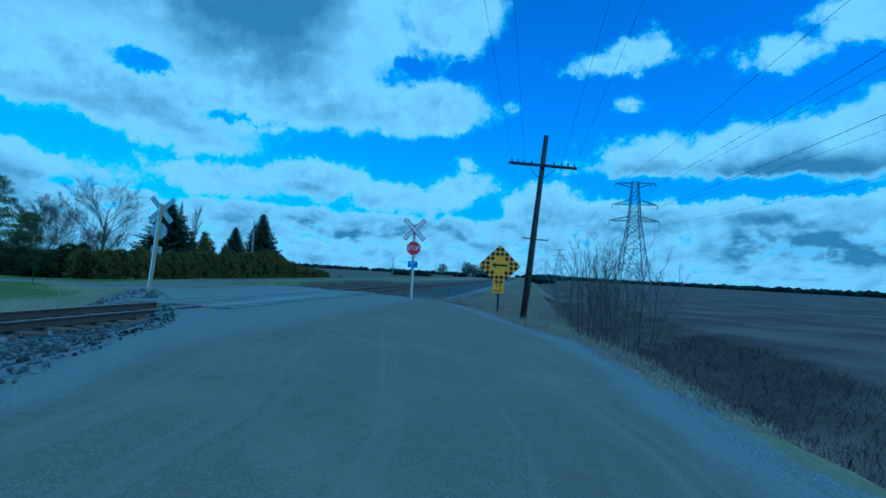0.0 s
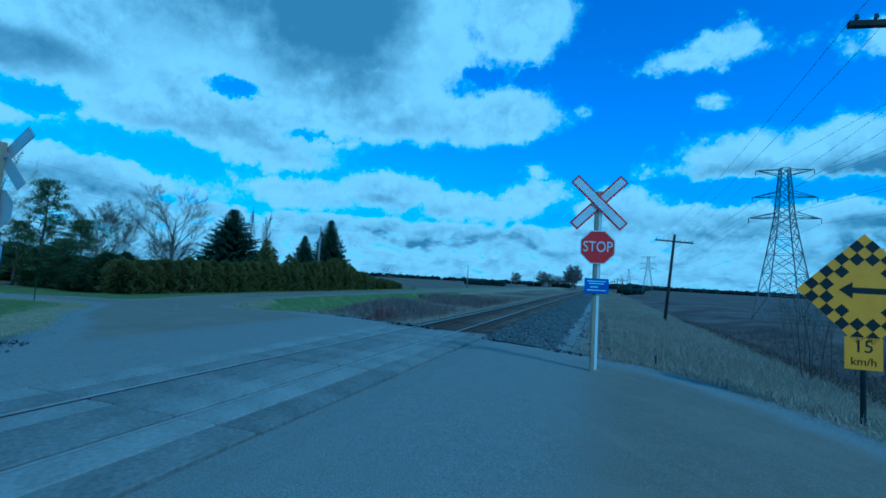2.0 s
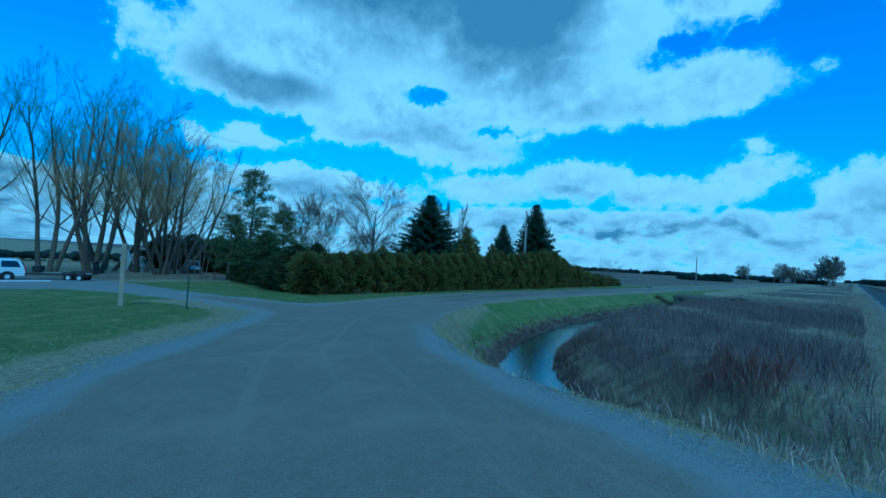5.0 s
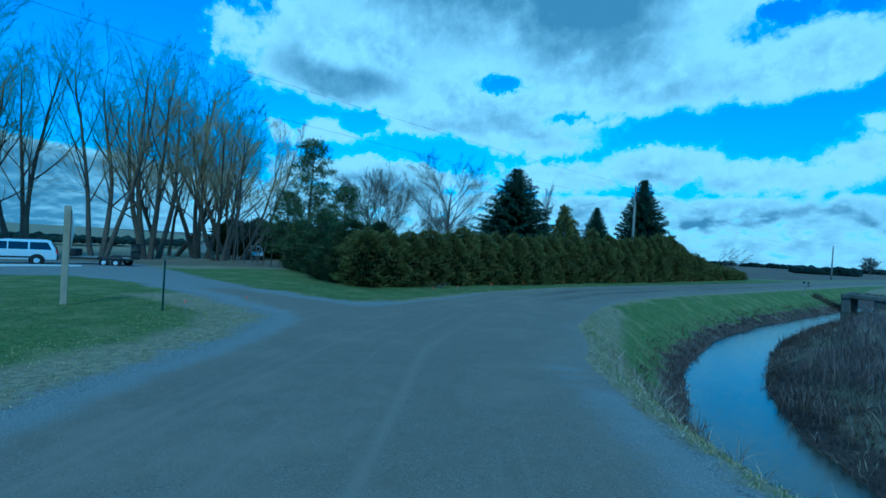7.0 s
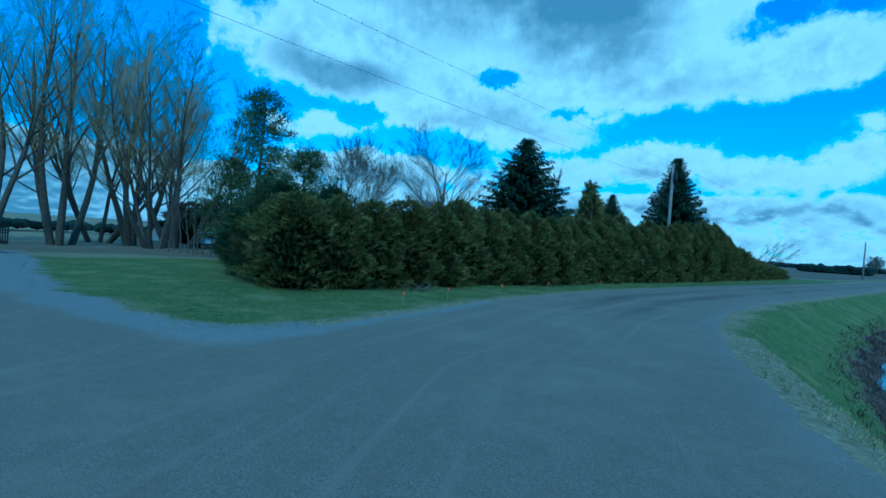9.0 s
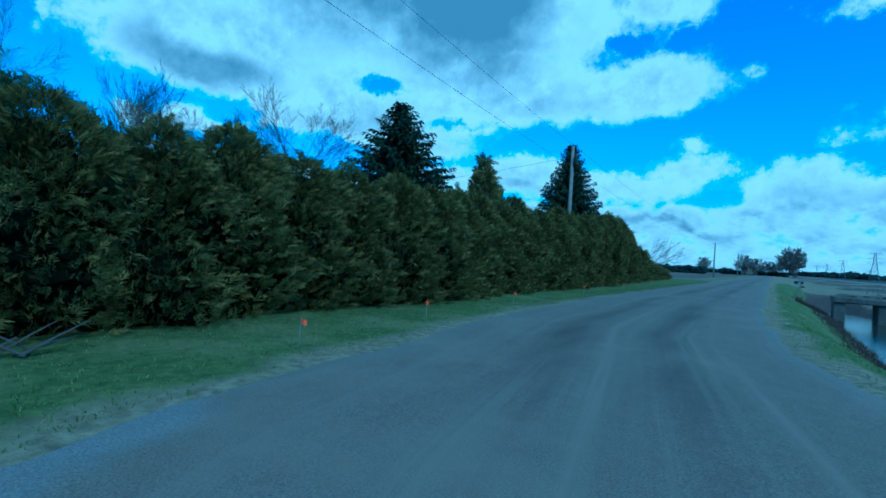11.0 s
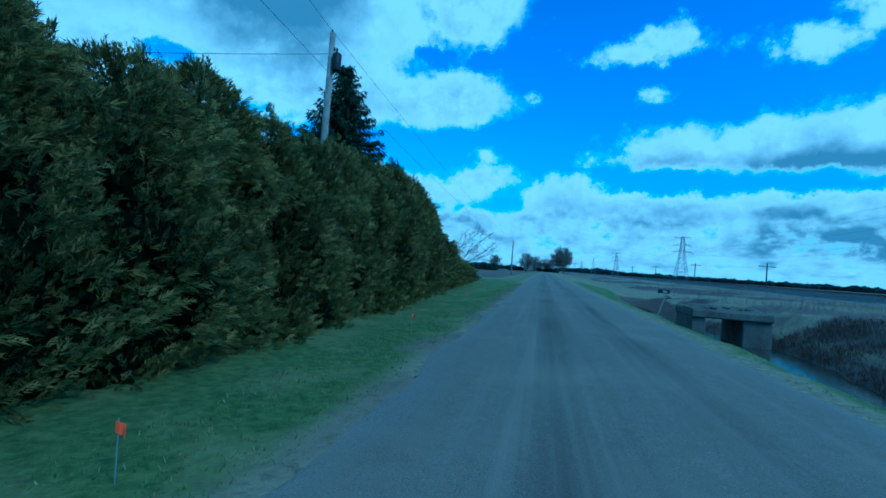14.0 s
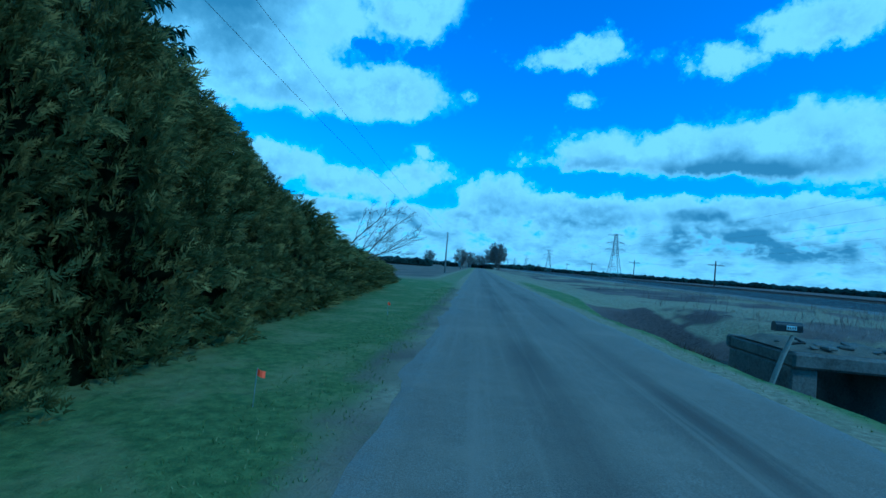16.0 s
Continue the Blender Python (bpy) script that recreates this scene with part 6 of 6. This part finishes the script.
def trailer():
    t = thing("flatbed_trailer", -57.3, 32.5, -1.92, "black flatbed trailer with white wheels and raised ramp gate", "trailer", "parked vehicles", -24)
    b = Build()
    b.box((0, -0.2, 0.62), (2.0, 4.2, 0.10), bev=0.01)
    deck = part("deck", b, GREY_WOOD, t, "weathered plank deck")
    for sx in (-1, 1):
        b = Build()
        b.box((sx * 1.02, -0.2, 0.60), (0.08, 4.3, 0.14), bev=0.01)
        part("side_rail", b, DARK_STEEL, t)
        for yy in (0.35, 1.12):
            wheel(t, sx * 1.16, yy, 0.34, 0.21)
        b = Build()
        b.tube([(sx * 1.16, -0.15, 0.62), (sx * 1.16, 0.05, 0.76), (sx * 1.16, 1.42, 0.76), (sx * 1.16, 1.62, 0.62)], 0.06, 6)
        part("mudguard", b, DARK_STEEL, t)
    b = Build()
    for sx in (-1, 1):
        b.tube([(sx * 0.7, -2.3, 0.56), (0, -2.8, 0.52)], 0.05, 6)
    part("drawbar", b, DARK_STEEL, t)
    b = Build()
    b.box((0, -2.05, 0.98), (1.1, 0.55, 0.52), bev=0.03)
    part("tool_box", b, DARK_STEEL, t, "black tool box at the front")
    gate = Build()
    for k in range(9):
        gate.box((-0.92 + 0.23 * k, 2.0, 1.22), (0.045, 0.05, 1.15))
    for zz in (0.68, 1.2, 1.76):
        gate.box((0, 2.0, zz), (1.95, 0.06, 0.06))
    part("ramp_gate", gate, DARK_STEEL, t, "upright black mesh ramp gate")
    return t


trailer()


def pale_pad():
    b = Build()
    b.box((-54.5, 27.0, -1.79), (1.3, 8.0, 0.14), bev=0.02)
    tagged(part("pavement", b, PAD), "pale weathered concrete strip beside the gravel yard", "pavement", kind="structure")


pale_pad()


def mailbox():
    m = thing("mailbox", -26.3, 88.4, -1.62, "black mailbox with a pale plate on a leaning forked post", "mailbox", "", -4)
    b = Build()
    b.tube([(-0.28, 0, -0.2), (-0.05, 0, 0.55), (0.12, 0, 0.98)], [0.055, 0.05, 0.045], 8)
    part("post", b, GREY_WOOD, m)
    b = Build()
    b.tube([(0.04, 0, 0.80), (0.34, 0, 0.86)], 0.03, 6)
    b.tube([(0.10, 0, 0.96), (0.36, 0, 0.84)], 0.025, 6)
    part("brace", b, DARK_STEEL, m)
    prof = [(-0.09, 0), (0.09, 0), (0.09, 0.12)] + [(0.09 * math.cos(radians(a)), 0.12 + 0.08 * math.sin(radians(a))) for a in range(20, 180, 20)] + [(-0.09, 0.12)]
    b = Build()
    b.plate(prof, (-0.24, 0, 1.06), (0, 1, 0), (0, 0, 1), -0.50)
    box = part("box", b, BOX_BLACK, m)
    b = Build()
    b.plate([(c[0] * 1.06, c[1] * 1.03) for c in prof], (-0.26, 0, 1.055), (0, 1, 0), (0, 0, 1), -0.04)
    part("door", b, BOX_BLACK, box)
    b = Build()
    b.box((0.04, -0.095, 1.145), (0.19, 0.008, 0.085), bev=0.002)
    plate = part("plate", b, SIGN_WHITE, box, "pale plate with dark bars")
    for k in range(4):
        b = Build()
        b.box((-0.03 + 0.045 * k, -0.101, 1.145), (0.024, 0.004, 0.052))
        part("bar", b, SIGN_BLACK, plate)
    return m


mailbox()


def field_bridge():
    """A concrete slab over the creek, on two abutments."""
    g = thing("culvert_bridge", -22.8, 93.3, -1.5, "old grey concrete farm bridge over the creek with a dark opening", "bridge", "", -2)
    rng = random.Random(2)

    def lump(name, c, size, lab="", bev=0.05):
        b = Build()
        b.box(c, size, bev=bev)
        return part(name, b, CONCRETE, g, lab)

    lump("deck_slab", (0.75, 0.0, -0.12), (3.9, 3.4, 0.38))
    lump("edge_beam", (0.75, -1.72, -0.10), (4.0, 0.30, 0.44), "cracked concrete edge beam", 0.07)
    lump("edge_beam", (0.75, 1.72, -0.10), (4.0, 0.30, 0.44), "cracked concrete edge beam", 0.07)
    lump("abutment", (-0.85, 0.0, -1.5), (0.7, 3.4, 2.36))
    lump("abutment", (2.0, 0.0, -1.5), (1.4, 3.4, 2.36), "stained concrete abutment")
    for k in range(18):                                   # broken pieces lie on the deck and at the wing wall
        b = Build()
        w = rng.uniform(0.14, 0.40)
        b.box((0, 0, 0), (w, w * rng.uniform(0.5, 0.9), w * rng.uniform(0.16, 0.32)), Matrix.Rotation(rng.uniform(0, 3), 3, "Z") @ Matrix.Rotation(rng.uniform(-0.3, 0.3), 3, "X"), bev=0.03)
        o = part("rubble", b, CONCRETE, g)
        o.location = (rng.uniform(-0.9, 2.4), rng.uniform(-1.4, 0.8), 0.22 + w * 0.10)
    soil = Build()
    vs, fs, n = [], [], 9
    for i in range(n):
        for j in range(5):
            vs.append((-1.15 + 3.8 * i / (n - 1), -1.58 + 3.16 * j / 4, 0.12 + (0.16 * (0.5 + rng.random()) if 0 < i < n - 1 and 0 < j < 4 else 0)))
    for i in range(n - 1):
        for j in range(4):
            fs.append((i * 5 + j, (i + 1) * 5 + j, (i + 1) * 5 + j + 1, i * 5 + j + 1))
    soil.add(vs, fs)
    part("soil_cover", soil, BRIDGE_SOIL, g, "dirt and dead grass on the deck", True)


field_bridge()


def marker_flag(x, y, tilt):
    z = float(land_z(np.array([x]), np.array([y]))[0][0])
    f = thing("marker_flag", x, y, z, "small orange marker flag on a thin wire stake", "marker flag", "marker flags along the verge", tilt * 9)
    b = Build()
    b.tube([(0, 0, -0.1), (0.01 * tilt, 0, 0.42)], 0.005, 5)
    part("stake", b, GALV, f)
    b = Build()
    vs = []
    for i in range(4):
        for j in (0, 1):
            for s in (0, 1):
                vs.append((0.01 * tilt + 0.028 * i, 0.018 * math.sin(i * 1.7 + tilt) + 0.003 * s, 0.335 + 0.075 * j - 0.010 * i))
    fs = []
    for i in range(3):
        a, c = i * 4, i * 4 + 4
        fs += [(a, c, c + 2, a + 2), (a + 1, a + 3, c + 3, c + 1), (a, a + 1, c + 1, c), (a + 2, c + 2, c + 3, a + 3)]
    fs += [(0, 2, 3, 1), (12, 13, 15, 14)]
    b.add(vs, fs)
    part("flag", b, FLAG_ORANGE, f, "orange plastic flag")


for k, (x, y) in enumerate(((-31.6, 44.4), (-32.3, 46.6), (-33.1, 49.9), (-33.7, 53.6), (-34.2, 58.6), (-34.7, 66.5), (-34.9, 74), (-35.2, 83), (-35.5, 92), (-28.4, 32.8), (-29.8, 34.9))):
    marker_flag(x, y, (k * 7) % 5 - 2)


def steel_post(x, y, h, mat, label):
    z = float(land_z(np.array([x]), np.array([y]))[0][0])
    p = thing("marker_post", x, y, z, label, "post", "short posts")
    b = Build()
    b.box((0, 0, h / 2 - 0.2), (0.055, 0.012, h + 0.4))
    b.box((0, 0.02, h / 2 - 0.2), (0.012, 0.04, h + 0.4))
    part("shaft", b, mat, p)
    b = Build()
    b.box((0, 0.005, h), (0.06, 0.02, 0.06), bev=0.006)
    part("cap", b, mat, p)


steel_post(-28.8, 32.3, 1.45, POST_GREEN, "thin dark green steel fence post")
steel_post(-5.6, 14.9, 1.0, GREY_WOOD, "short weathered wooden marker post")
steel_post(6.4, 27.2, 0.6, DARK_STEEL, "short dark stub post beside the track")


def house(name, x, y, z, rz, w, d, h, wall_mat, roof_mat, label, windows=2):
    s = thing(name, x, y, z, label, "building", "", rz)
    b = Build()
    b.plate([(-w / 2, 0), (w / 2, 0), (w / 2, h), (0, h + w * 0.3), (-w / 2, h)], (0, -d / 2, 0), X, Z, d)
    body = part("wall_shell", b, wall_mat, s)
    for sg in (-1, 1):
        b = Build()
        ln = math.hypot(w / 2, w * 0.3) + 0.35
        a = math.degrees(math.atan2(w * 0.3, w / 2))
        b.box((sg * (w / 4 + 0.1), 0, h + w * 0.15 + 0.06), (ln, d + 0.6, 0.12), pose(0, 0, 0, 0, sg * a, 0).to_3x3(), bev=0.02)
        part("roof", b, roof_mat, s, "dark shingled roof slope")
    for k in range(windows):
        b = Build()
        b.box((-w / 2 + w * (k + 0.5) / windows, -d / 2 - 0.02, h * 0.55), (0.9, 0.05, 1.1), bev=0.01)
        win = part("window", b, SIGN_WHITE, body, "white window frame")
        b = Build()
        b.box((-w / 2 + w * (k + 0.5) / windows, -d / 2 - 0.05, h * 0.55), (0.75, 0.02, 0.95))
        part("pane", b, CAR_GLASS, win, "dark pane")
    return s


house("farm_shed", -97, 50, -2.05, 75, 6, 9, 1.3, PAD, WALL_PALE, "low pale shed beyond the willows", 0)
house("farm_house", -44, 462, -1.3, 10, 9, 12, 4.2, WALL_PALE, ROOF_DARK, "pale farm house among trees far down the road", 2)


def stick_pile(x, y):
    z = float(land_z(np.array([x]), np.array([y]))[0][0])
    p = thing("stick_pile", x, y, z, "pile of grey cut branches lying against the hedge", "sticks")
    rng = random.Random(6)
    for k in range(11):
        a, ln = rng.uniform(-0.6, 0.6) + (3.14 if k % 2 else 0), rng.uniform(0.35, 0.75)
        q = Vector((rng.uniform(-0.25, 0.25), rng.uniform(-0.3, 0.3), 0.02))
        d = Vector((rng.uniform(-0.3, 0.1), math.cos(a), rng.uniform(0.05, 0.75))).normalized()
        b = Build()
        b.tube([q, q + d * ln * 0.5 + Vector((0.03, 0, 0.02)), q + d * ln], [0.017, 0.013, 0.006], 5)
        part("stick", b, BARK, p)


stick_pile(-34.6, 47.2)

# ---- grasses and brush ----
def blades(name, spots, height, width, lean, mat, label, category, seed, per=1):
    rng = np.random.default_rng(seed)
    p = np.repeat(spots, per, 0) + np.concatenate([rng.normal(0, 0.05, (len(spots) * per, 2)) if per > 1 else np.zeros((len(spots), 2))], 0)
    z, d, c = land_z(p[:, 0], p[:, 1])
    ok = (d > 0.12) & (z > WATER_Z - 0.05)
    p, z = p[ok], z[ok]
    n = len(p)
    P = np.stack([p[:, 0], p[:, 1], z - 0.03], -1)
    D = unit(rng.normal(0, lean, (n, 3)) + np.array([0, 0, 1]))
    a = rng.uniform(0, np.pi, n)
    S = np.stack([np.cos(a), np.sin(a), np.zeros(n)], -1)
    L = rng.uniform(height * 0.5, height * 1.3, n)
    if height > 0.6:                                  # brush grows in uneven clumps
        L = L * np.clip(0.75 + 0.55 * wobble(P[:, 0], P[:, 1], 1.3, 8) + 0.3 * wobble(P[:, 0], P[:, 1], 3.1, 2), 0.25, 1.5)
    v, f = kites(P, D, S, L, np.full(n, width) * rng.uniform(0.7, 1.3, n), 0.18)
    return tagged(new(name, grid_mesh(name, v, f, mat, False)), label, category, kind="stuff")


def scatter(n, xa, xb, ya, yb, seed, test):
    rng = np.random.default_rng(seed)
    p = np.stack([rng.uniform(xa, xb, n), rng.uniform(ya, yb, n)], -1)
    z, d, c = land_z(p[:, 0], p[:, 1])
    return p[test(p[:, 0], p[:, 1], d, c, rng.uniform(0, 1, n))]


bank = scatter(52000, -30, -10, 32, 110, 1, lambda x, y, d, c, r: (d > 0.15) & (d < 6.5) & (c > 1.5) & (r < np.clip(1.6 - d / 6, 0, 1) * np.where(y < 70, 1.0, 0.5)))
strip = scatter(42000, -35.4, -30, 38, 112, 2, lambda x, y, d, c, r: (d > 0.2) & (d < 3.2) & (r < np.where(y < 80, 1.0, 0.6)))
lawn = scatter(44000, -34, -8, 18, 36, 3, lambda x, y, d, c, r: (d > 2.2) & (r < np.clip(1.3 - d / 9, 0.12, 1)))
blades("green_grass", np.concatenate([bank, strip, lawn]), 0.085, 0.012, 0.55, GRASS, "short green spring grass on the verges and banks", "grass", 4, 3)

v1 = scatter(26000, 3.5, 16, 12, 60, 5, lambda x, y, d, c, r: (d > 0.3) & (r < np.clip(1.35 - np.abs(x - 8.5) / 7, 0.1, 1) * np.where(y < 36, 1, 0.5)) & (np.abs(x) > 4.2))
v2 = scatter(30000, -34, -7, 20, 36, 6, lambda x, y, d, c, r: (d > 0.25) & (d < 2.9 + 0.9 * wobble(x, y, 0.6, 3)) & (r < 0.95))
v3 = scatter(30000, -20, -4, 29, 110, 7, lambda x, y, d, c, r: (d > 0.5) & (c > 1.0) & (r < np.where(y < 60, 0.9, 0.4)))
v4 = scatter(26000, -27, -14, 38, 100, 8, lambda x, y, d, c, r: (c > 1.0) & (c < 2.7) & (r < np.where(c < 2.0, 1.0, 0.4)))
v8 = scatter(30000, -26, -3.5, 26, 46, 35, lambda x, y, d, c, r: (d > 0.2) & (d < 1.7 + 0.5 * wobble(x, y, 0.8, 2)) & (y - 29.0 > -0.55 * (x + 5)) & (c > 1.6))
v6 = scatter(16000, -7.0, -3.9, 29, 170, 24, lambda x, y, d, c, r: (d > 0.6) & (r < np.where(y < 60, 0.5, 0.9)))
v5 = scatter(9000, 4.6, 10.5, 28, 120, 9, lambda x, y, d, c, r: (np.abs(x - 7.4) < 2.8) & (r < 0.45 + 0.5 * wobble(x, y, 0.5, 4)))
v7 = scatter(26000, 4.5, 14, 8, 34, 33, lambda x, y, d, c, r: (d > 0.25) & (d < 2.4 + 0.7 * wobble(x, y, 0.7, 1)) & (x > 5.0) & (y - 8 > -0.2 * (x - 14)))
blades("shoulder_straw", v7, 0.20, 0.013, 0.75, STRAW, "pale blond dead grass matted along the road shoulder", "dead grass", 34, 3)
blades("lawn_straw", np.concatenate([v2, v8]), 0.09, 0.014, 0.6, LAWN_STRAW, "short tan dead grass along the edge of the lawn", "dead grass", 20, 3)
blades("dead_grass", np.concatenate([v1, v3, v5, v6]), 0.38, 0.013, 0.45, STRAW, "tan dead grass standing along the verges and track", "dead grass", 10, 2)
blades("bank_straw", v4, 0.30, 0.022, 0.9, DARK_BRUSH, "matted tan straw on the creek banks", "dead grass", 11, 6)

t1 = scatter(20000, -18, -5.5, 35, 80, 12, lambda x, y, d, c, r: (c > 1.2) & (d > 2.2) & (wobble(x, y, 0.33, 6) + 0.55 > r * 1.1))
t2 = scatter(15000, 12.5, 22, 8, 70, 13, lambda x, y, d, c, r: (d > 2.2) & (r < 0.8 * np.clip(1.4 - y / 70, 0.2, 1)))
t3 = scatter(2500, -20, -6, 80, 140, 14, lambda x, y, d, c, r: (c > 1.2) & (wobble(x, y, 0.4, 6) > r))
blades("ditch_brush", t2, 0.62, 0.018, 0.5, DARK_BRUSH, "dark brown leafless brush in the roadside ditch", "brush", 23, 3)
blades("brown_brush", np.concatenate([t1, t3]), 1.0, 0.02, 0.22, BRUSH, "brown leafless brush in the ditches", "brush", 15, 3)
t4 = scatter(17000, -22, -9, 44, 91, 21, lambda x, y, d, c, r: (c > 1.2) & (c < 4.2) & (d > 5.5) & (wobble(x, y, 0.45, 3) + 0.9 > r * 1.2))
t5 = np.concatenate([scatter(1500, -21.6, -15.5, 86.5, 92.5, 31, lambda x, y, d, c, r: (x > -20.4) | (y > 92.0)), scatter(500, -26.4, -24.2, 90.6, 93.6, 32, lambda x, y, d, c, r: d > 1.2)])
blades("dark_brush", np.concatenate([t4, t5]), 0.62, 0.02, 0.35, DARK_BRUSH, "dark brown tangled brush beside the creek", "brush", 22, 3)
red = scatter(420, -9.2, -7.2, 38.5, 41.0, 16, lambda x, y, d, c, r: r < 0.8)
blades("red_dogwood", red, 1.25, 0.016, 0.2, RED_BRUSH, "reddish dogwood stems beside the ditch", "brush", 17, 2)
reeds = scatter(420, -9.2, -7.4, 35.0, 36.4, 18, lambda x, y, d, c, r: r < 0.8)
blades("pale_reeds", reeds, 0.9, 0.02, 0.15, STRAW, "pale dry reeds beside the ditch", "reeds", 19, 2)


# ---- many small pieces of the setting ----
def make_ties():
    track = tagged(new("track_bed"), "weathered brown wooden sleepers in dark grey ballast", "sleepers", kind="structure")
    meshes = []
    for k in range(4):
        rng = random.Random(k)
        b = Build()
        b.box((0, 0, -0.085), (2.6 + rng.uniform(-0.05, 0.05), 0.23, 0.17), bev=0.02)
        meshes.append(b.mesh("sleeper", TIE_WOOD))
    rng = random.Random(9)
    far = Build()
    y = -24.0
    count = 0
    while y < 330:
        if not CROSS_S - 0.2 < y < CROSS_N + 0.1:
            dx, rz, dz = rng.uniform(-0.06, 0.06), rng.uniform(-1.6, 1.6), rng.uniform(-0.015, 0.01)
            if count < 300 and y > -12 and y < 150:
                ob = new("sleeper", meshes[count % 4])
                ob.parent = track
                ob.matrix_basis = pose(dx, y, -0.165 + dz, 0, rng.uniform(-0.7, 0.7), rz)
                count += 1
            else:
                far.box((dx, y, -0.25 + dz), (2.6, 0.23, 0.17), pose(0, 0, 0, 0, 0, rz))
        y += TIE_STEP + rng.uniform(-0.03, 0.03)
    o = part("far_sleepers", far, TIE_FAR, track)
    o["kind"] = "stuff"


make_ties()


def ico_stone(rng):
    t = (1 + 5 ** 0.5) / 2
    v = np.array([(-1, t, 0), (1, t, 0), (-1, -t, 0), (1, -t, 0), (0, -1, t), (0, 1, t), (0, -1, -t), (0, 1, -t), (t, 0, -1), (t, 0, 1), (-t, 0, -1), (-t, 0, 1)]) / 1.9
    f = [(0, 11, 5), (0, 5, 1), (0, 1, 7), (0, 7, 10), (0, 10, 11), (1, 5, 9), (5, 11, 4), (11, 10, 2), (10, 7, 6), (7, 1, 8),
         (3, 9, 4), (3, 4, 2), (3, 2, 6), (3, 6, 8), (3, 8, 9), (4, 9, 5), (2, 4, 11), (6, 2, 10), (8, 6, 7), (9, 8, 1)]
    v = v * rng.uniform(0.72, 1.25, (12, 1))
    return v * rng.uniform(0.7, 1.3, (1, 3)), np.array(f)


def make_ballast():
    """Loose broken stone on the shoulders and between the sleepers."""
    rng = np.random.default_rng(5)
    kinds = [ico_stone(rng) for _ in range(8)]
    spots = []

    def strip(n, xa, xb, ya, yb, power):
        spots.append(np.stack([rng.uniform(xa, xb, n), ya + (yb - ya) * rng.uniform(0, 1, n) ** power], -1))

    strip(6500, 1.3, 5.4, 26.0, 60, 1.7)
    strip(5500, -4.6, -1.3, 26.8, 60, 1.7)
    strip(1200, -1.3, 1.3, 26.8, 45, 1.4)
    strip(2700, 1.2, 5.6, 2, 14.0, 0.8)
    strip(800, -1.3, 1.3, 6, 13.5, 0.8)
    strip(1000, -5.5, -1.2, 10, 15.5, 0.8)
    strip(1300, 3.6, 8.5, 24.5, 29, 1.0)
    strip(520, -7.0, -3.0, 15, 19.0, 1.0)
    p = np.concatenate(spots)
    z, d, _ = land_z(p[:, 0], p[:, 1])
    ok = (d > -0.05) & ~((np.abs(p[:, 0]) < 1.45) & (rng.uniform(0, 1, len(p)) < 0.25))
    p, z = p[ok], z[ok]
    n = len(p)
    size = rng.uniform(0.018, 0.044, n) * (1 + 0.25 * rng.standard_normal(n).clip(-1, 2))
    ang = rng.uniform(0, 2 * np.pi, n)
    kind = rng.integers(0, 8, n)
    V, F, base = [], [], 0
    for k, (v, f) in enumerate(kinds):
        idx = np.nonzero(kind == k)[0]
        c, s = np.cos(ang[idx])[:, None], np.sin(ang[idx])[:, None]
        vx = v[None, :, 0] * c - v[None, :, 1] * s
        vy = v[None, :, 0] * s + v[None, :, 1] * c
        vz = np.broadcast_to(v[None, :, 2], vx.shape)
        co = np.stack([vx, vy, vz], -1) * size[idx][:, None, None]
        co[..., 0] += p[idx, 0][:, None]
        co[..., 1] += p[idx, 1][:, None]
        co[..., 2] += (z[idx] + size[idx] * 0.25 + np.where(np.abs(p[idx, 0]) < 1.4, 0.02, 0.0))[:, None]
        V.append(co.reshape(-1, 3))
        F.append((f[None] + (np.arange(len(idx)) * 12)[:, None, None] + base).reshape(-1, 3))
        base += len(idx) * 12
    me = grid_mesh("ballast", np.concatenate(V), np.concatenate(F), STONE, False)
    tagged(new("ballast", me), "loose dark grey broken stone along the railway track", "ballast", kind="stuff")


make_ballast()
